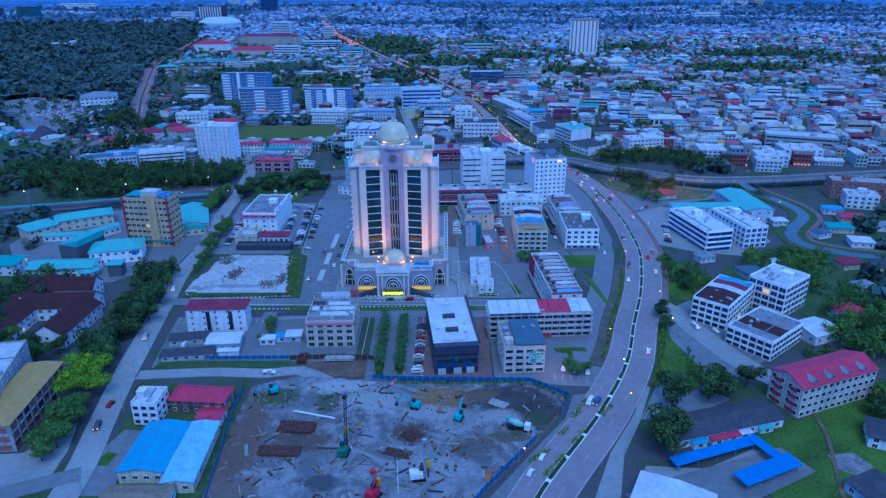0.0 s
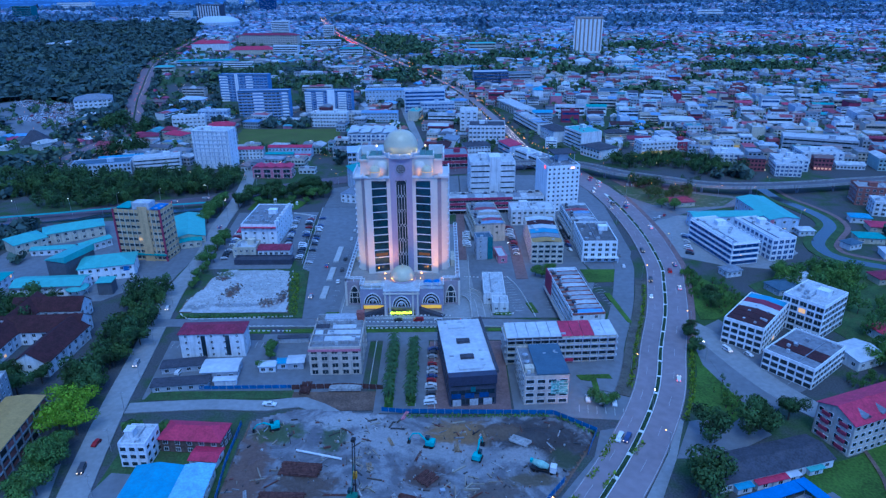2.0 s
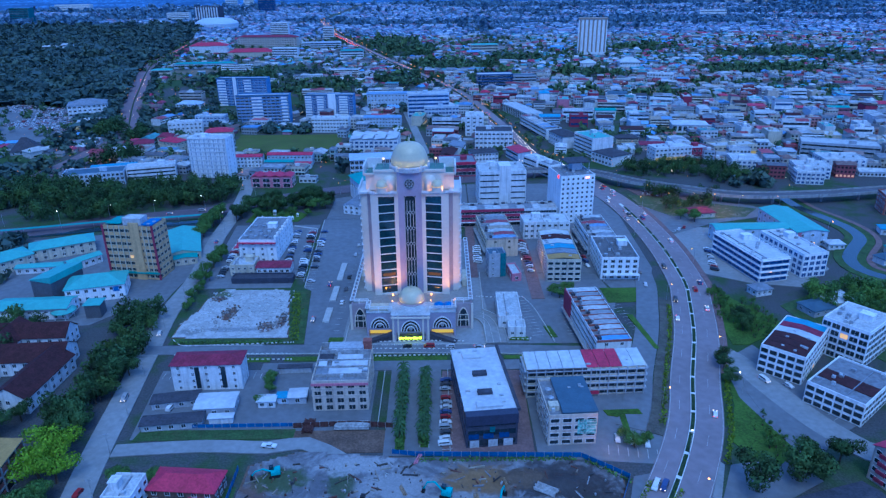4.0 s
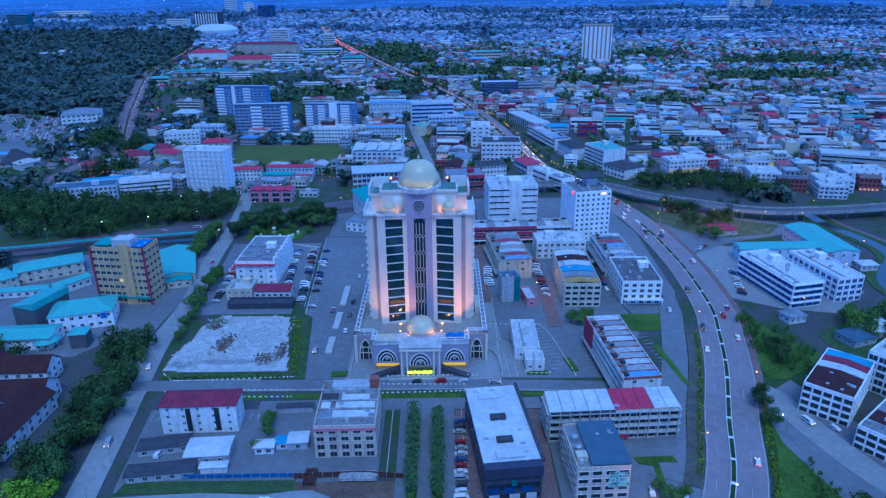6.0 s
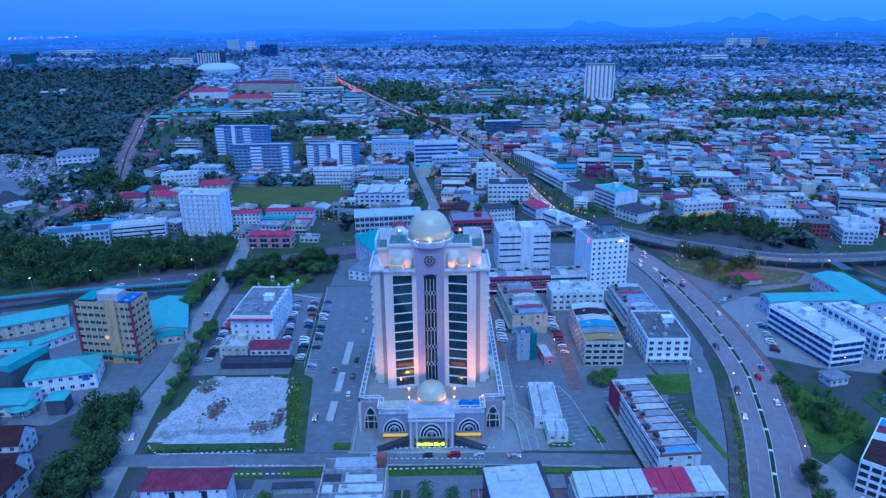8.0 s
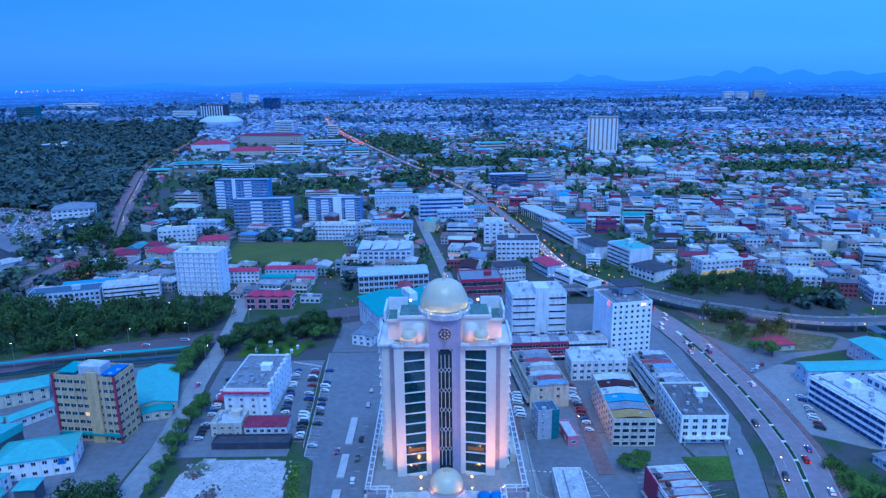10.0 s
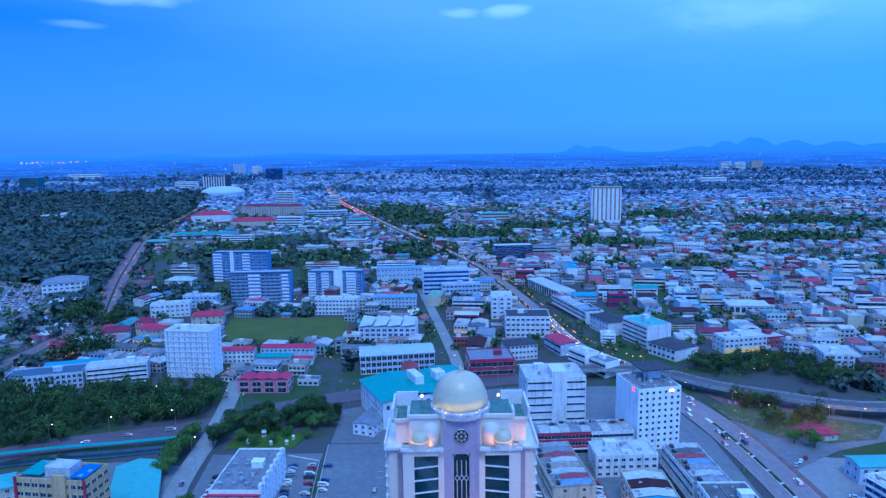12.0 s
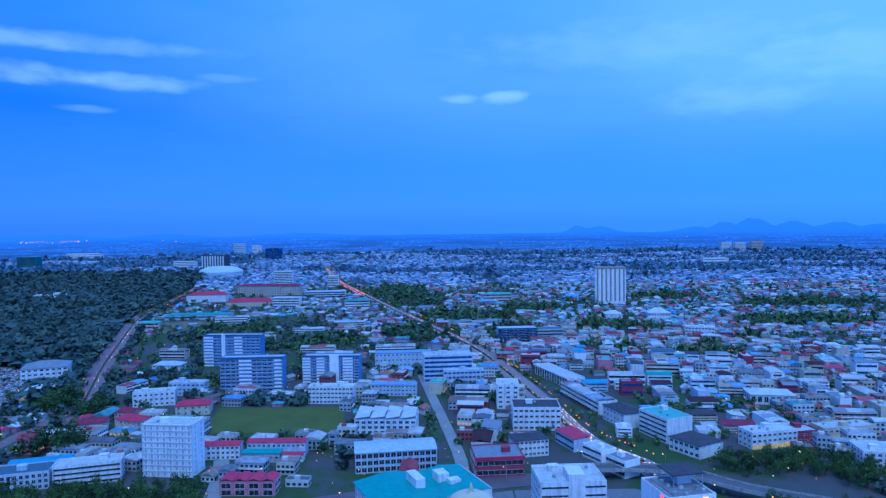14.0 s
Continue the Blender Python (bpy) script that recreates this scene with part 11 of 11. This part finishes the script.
bays(-76, 129.5, -72.5, 79, 2.9, 5, 5, 0.3)
bays(-67, 129.5, -61.5, 57, 2.9, 5, -5, 0.3)
bays(-59.5, 130, -54.5, 45, 2.9, 5, -8, 0.3)
bays(-34, 0, -34, 120, 5.5, 2.4, 0, 0.3)
bays(15, -83, 15.5, -39, 2.9, 5, 5, 0.3)
bays(62, 56, 61, 110, 3.1, 5, -20, 0.3)
bays(72, -5, 76, 40, 3, 5, 10, 0.3)
bays(52.5, 28, 56.5, -6, 2.8, 5, 8, 0.3)
bays(105, -22, 98, 22, 2.8, 4.6, 15, 0.3)
bays(100, -40, 104, -8, 2.8, 5, 20, 0.3)
bays(70, -84, 92, -88, 2.8, 5, 80, 0.3)
bays(148, -48, 156, -68, 3, 5, 30, 0.3)
bays(-98, -36, -56, -36, 2.8, 5, 90, 0.3)
for pts, w in (([(-30, -12.9), (0, -12.9), (33, -13.3)], 0.3), ([(-28.6, -11), (-28.6, 60), (-28.6, 148)], 0.3), ([(-56.8, 46), (-62.8, 148)], 0.3), ([(-9.2, -33.5), (-9.1, -68)], 0.25), ([(6.0, -40), (6.2, -60), (6.3, -82)], 0.22), ([(9.0, -40), (9.2, -60), (9.3, -82)], 0.22), ([(16.2, -33.5), (16.6, -86)], 0.25), ([(-100, -12.2), (-64, -12.4)], 0.25), ([(-100, -19.9), (-30, -20.1), (20, -20.6), (60, -22.6)], 0.25), ([(33.2, -12), (34, 62)], 0.3)):
    setting("kerb", ribbon(curve_points(pts), -w / 2, w / 2, 0.62, 0.5), KERB, "pale concrete street kerb", "kerb")
def chequer(pts, name="striped_kerb"):
    """A kerb of white blocks with dark gaps between."""
    g, run = Mesh(), curve_points(pts, 0.9)
    for i in range(0, len(run) - 1, 2):
        r = ribbon(run[i:i + 2], -0.16, 0.16, 0.66, 0.4)
        g.add(r.v, r.f)
    setting(name, g, WHITEKERB, "black and white striped street kerb", "kerb")


for pts in ([(-16, -10.6), (0, -10.2), (16, -10.2), (24, -11)], [(-17, -16.4), (0, -16.8), (19, -17.2)], [(-17, -22.5), (0, -22.2), (19, -21.6)], [(43, -8.0), (46, -9.6), (52.5, -9.6), (53, -7.6)], [(31, 33), (40, 32), (54, 32)], [(54, 32), (58, 20), (62, -4), (63, -12)], [(-71.6, -19.5), (-49, -19.9)], [(-70.5, -24.1), (-48.5, -24.3)], [(-105, -7), (-99.5, -12), (-90, -12.2), (-51, -10.2)]):
    chequer(pts)
area("yard_island", [(60, 2), (63, 2), (65, -8), (62, -8)], 0.3, GRASS, "narrow planted island in the yard", "grass")
area("car_park_island", [(73, -62), (86, -61.5), (86.8, -64.8), (80.4, -64.6), (79.6, -78), (77.6, -78), (78, -66), (74, -65)], 0.3, GRASS, "grassed island in the car park", "grass")
area("row_island", [(100.4, 12), (103.2, 12), (106.6, -19), (104.4, -19)], 0.3, GRASS, "narrow grass wedge between parking bays", "grass")
# curved ramp down beside the mall
RAMP = curve_points([(30.5, 14), (34.5, 10.5), (37, 4), (37.6, -4), (38, -12.5)], 1.5)
setting("ramp_road", ribbon(RAMP, -4.6, 4.4, 0.47, 0.4), OLDROAD, "pale curved ramp beside the mall", "road")
for o in (-4.7, -1.6, 1.6, 4.5):
    setting("ramp_wall", ribbon(RAMP, o - 0.13, o + 0.13, 1.2 if abs(o) > 3 else 0.7, 1.0), KERB, "low pale wall of the curved ramp", "wall")
area("ramp_green", [(43.5, -10), (52, -10.5), (52, -7.6), (45, -7.4)], 0.3, GRASS, "small curved lawn beside the ramp", "grass")
# strip islands and planting of the west street
for y0, y1 in ((8, 22), (30, 46), (54, 76)):
    area("street_island", [(-41.5, y0), (-38.5, y0), (-38.5, y1), (-41.5, y1)], 0.5, KERB, "pale paved traffic island", "pavement")
area("small_lawn", [(-36, -10.4), (-29.6, -10.4), (-29.6, -6.5), (-36, -6.5)], 0.2, GRASS, "small lawn at the mall corner", "grass")
# crossing before the mall
g = Mesh()
for i in range(26):
    g.box(-12 + i * 1.0, -13.8, 0.45, -11.5 + i * 1.0, -13.0, 0.5)
setting("entrance_stripes", g, PAINT, "white kerb stripes before the mall entrance", "road marking")
# memorial garden with small white domed kiosks
def kiosk(x, y, k):
    root = thing("garden_kiosk", "small white domed kiosk in a garden", "kiosk", pose(x, y, 0), "garden kiosks")
    part("base", Mesh().turned(0, 0, [(1.5 * k, 0), (1.5 * k, 0.5)], 10), KERB, root)
    for i in range(4):
        part("column", Mesh().bar((1.1 * k * math.cos(i * 1.571 + .78), 1.1 * k * math.sin(i * 1.571 + .78), 0.5), (1.1 * k * math.cos(i * 1.571 + .78), 1.1 * k * math.sin(i * 1.571 + .78), 2.9 * k), 0.14, 6), WHITEGLOSS, root)
    part("dome", Mesh().turned(0, 0, onion(1.5 * k, 1.5 * k, 2.9 * k, 7, tip=0.6), 14), BRIGHTWHITE, root, smooth=True)


area("garden", [(-114, 146), (-80, 146), (-76, 160), (-92, 172), (-112, 172)], 0.1, GRASS, "clipped lawn of a small memorial garden", "grass")
for x, y, k in ((-98, 160, 0.9), (-88, 164, 0.6), (-82, 156, 0.6), (-84, 150, 0.6), (-92, 150, 0.6), (-104, 152, 0.6)):
    kiosk(x, y, k)
# utility poles along the west avenue
POLE = Mesh().bar((0, 0, 0), (0, 0, 9.2), 0.14, 6, 0, 0.09).mesh("pole", CONCRETE)
ARM = Mesh().box(-0.9, -0.06, 8.6, 0.9, 0.06, 8.72).box(-0.8, -0.04, 8.72, -0.72, 0.04, 8.9).box(0.72, -0.04, 8.72, 0.8, 0.04, 8.9).mesh("cross_arm", STEEL)
for x, y in ((-86.5, -150), (-89, -128), (-93, -106), (-98, -84), (-101.5, -62), (-106, -36), (-111, 0), (-112.5, 30), (-113, 60), (-117, 92), (-120, 122)):
    up = thing("utility_pole", "slim grey utility pole beside the avenue", "pole", pose(x, y, 0, 0, 0, 8), "utility poles")
    part("pole", POLE, None, up)
    part("cross_arm", ARM, None, up)
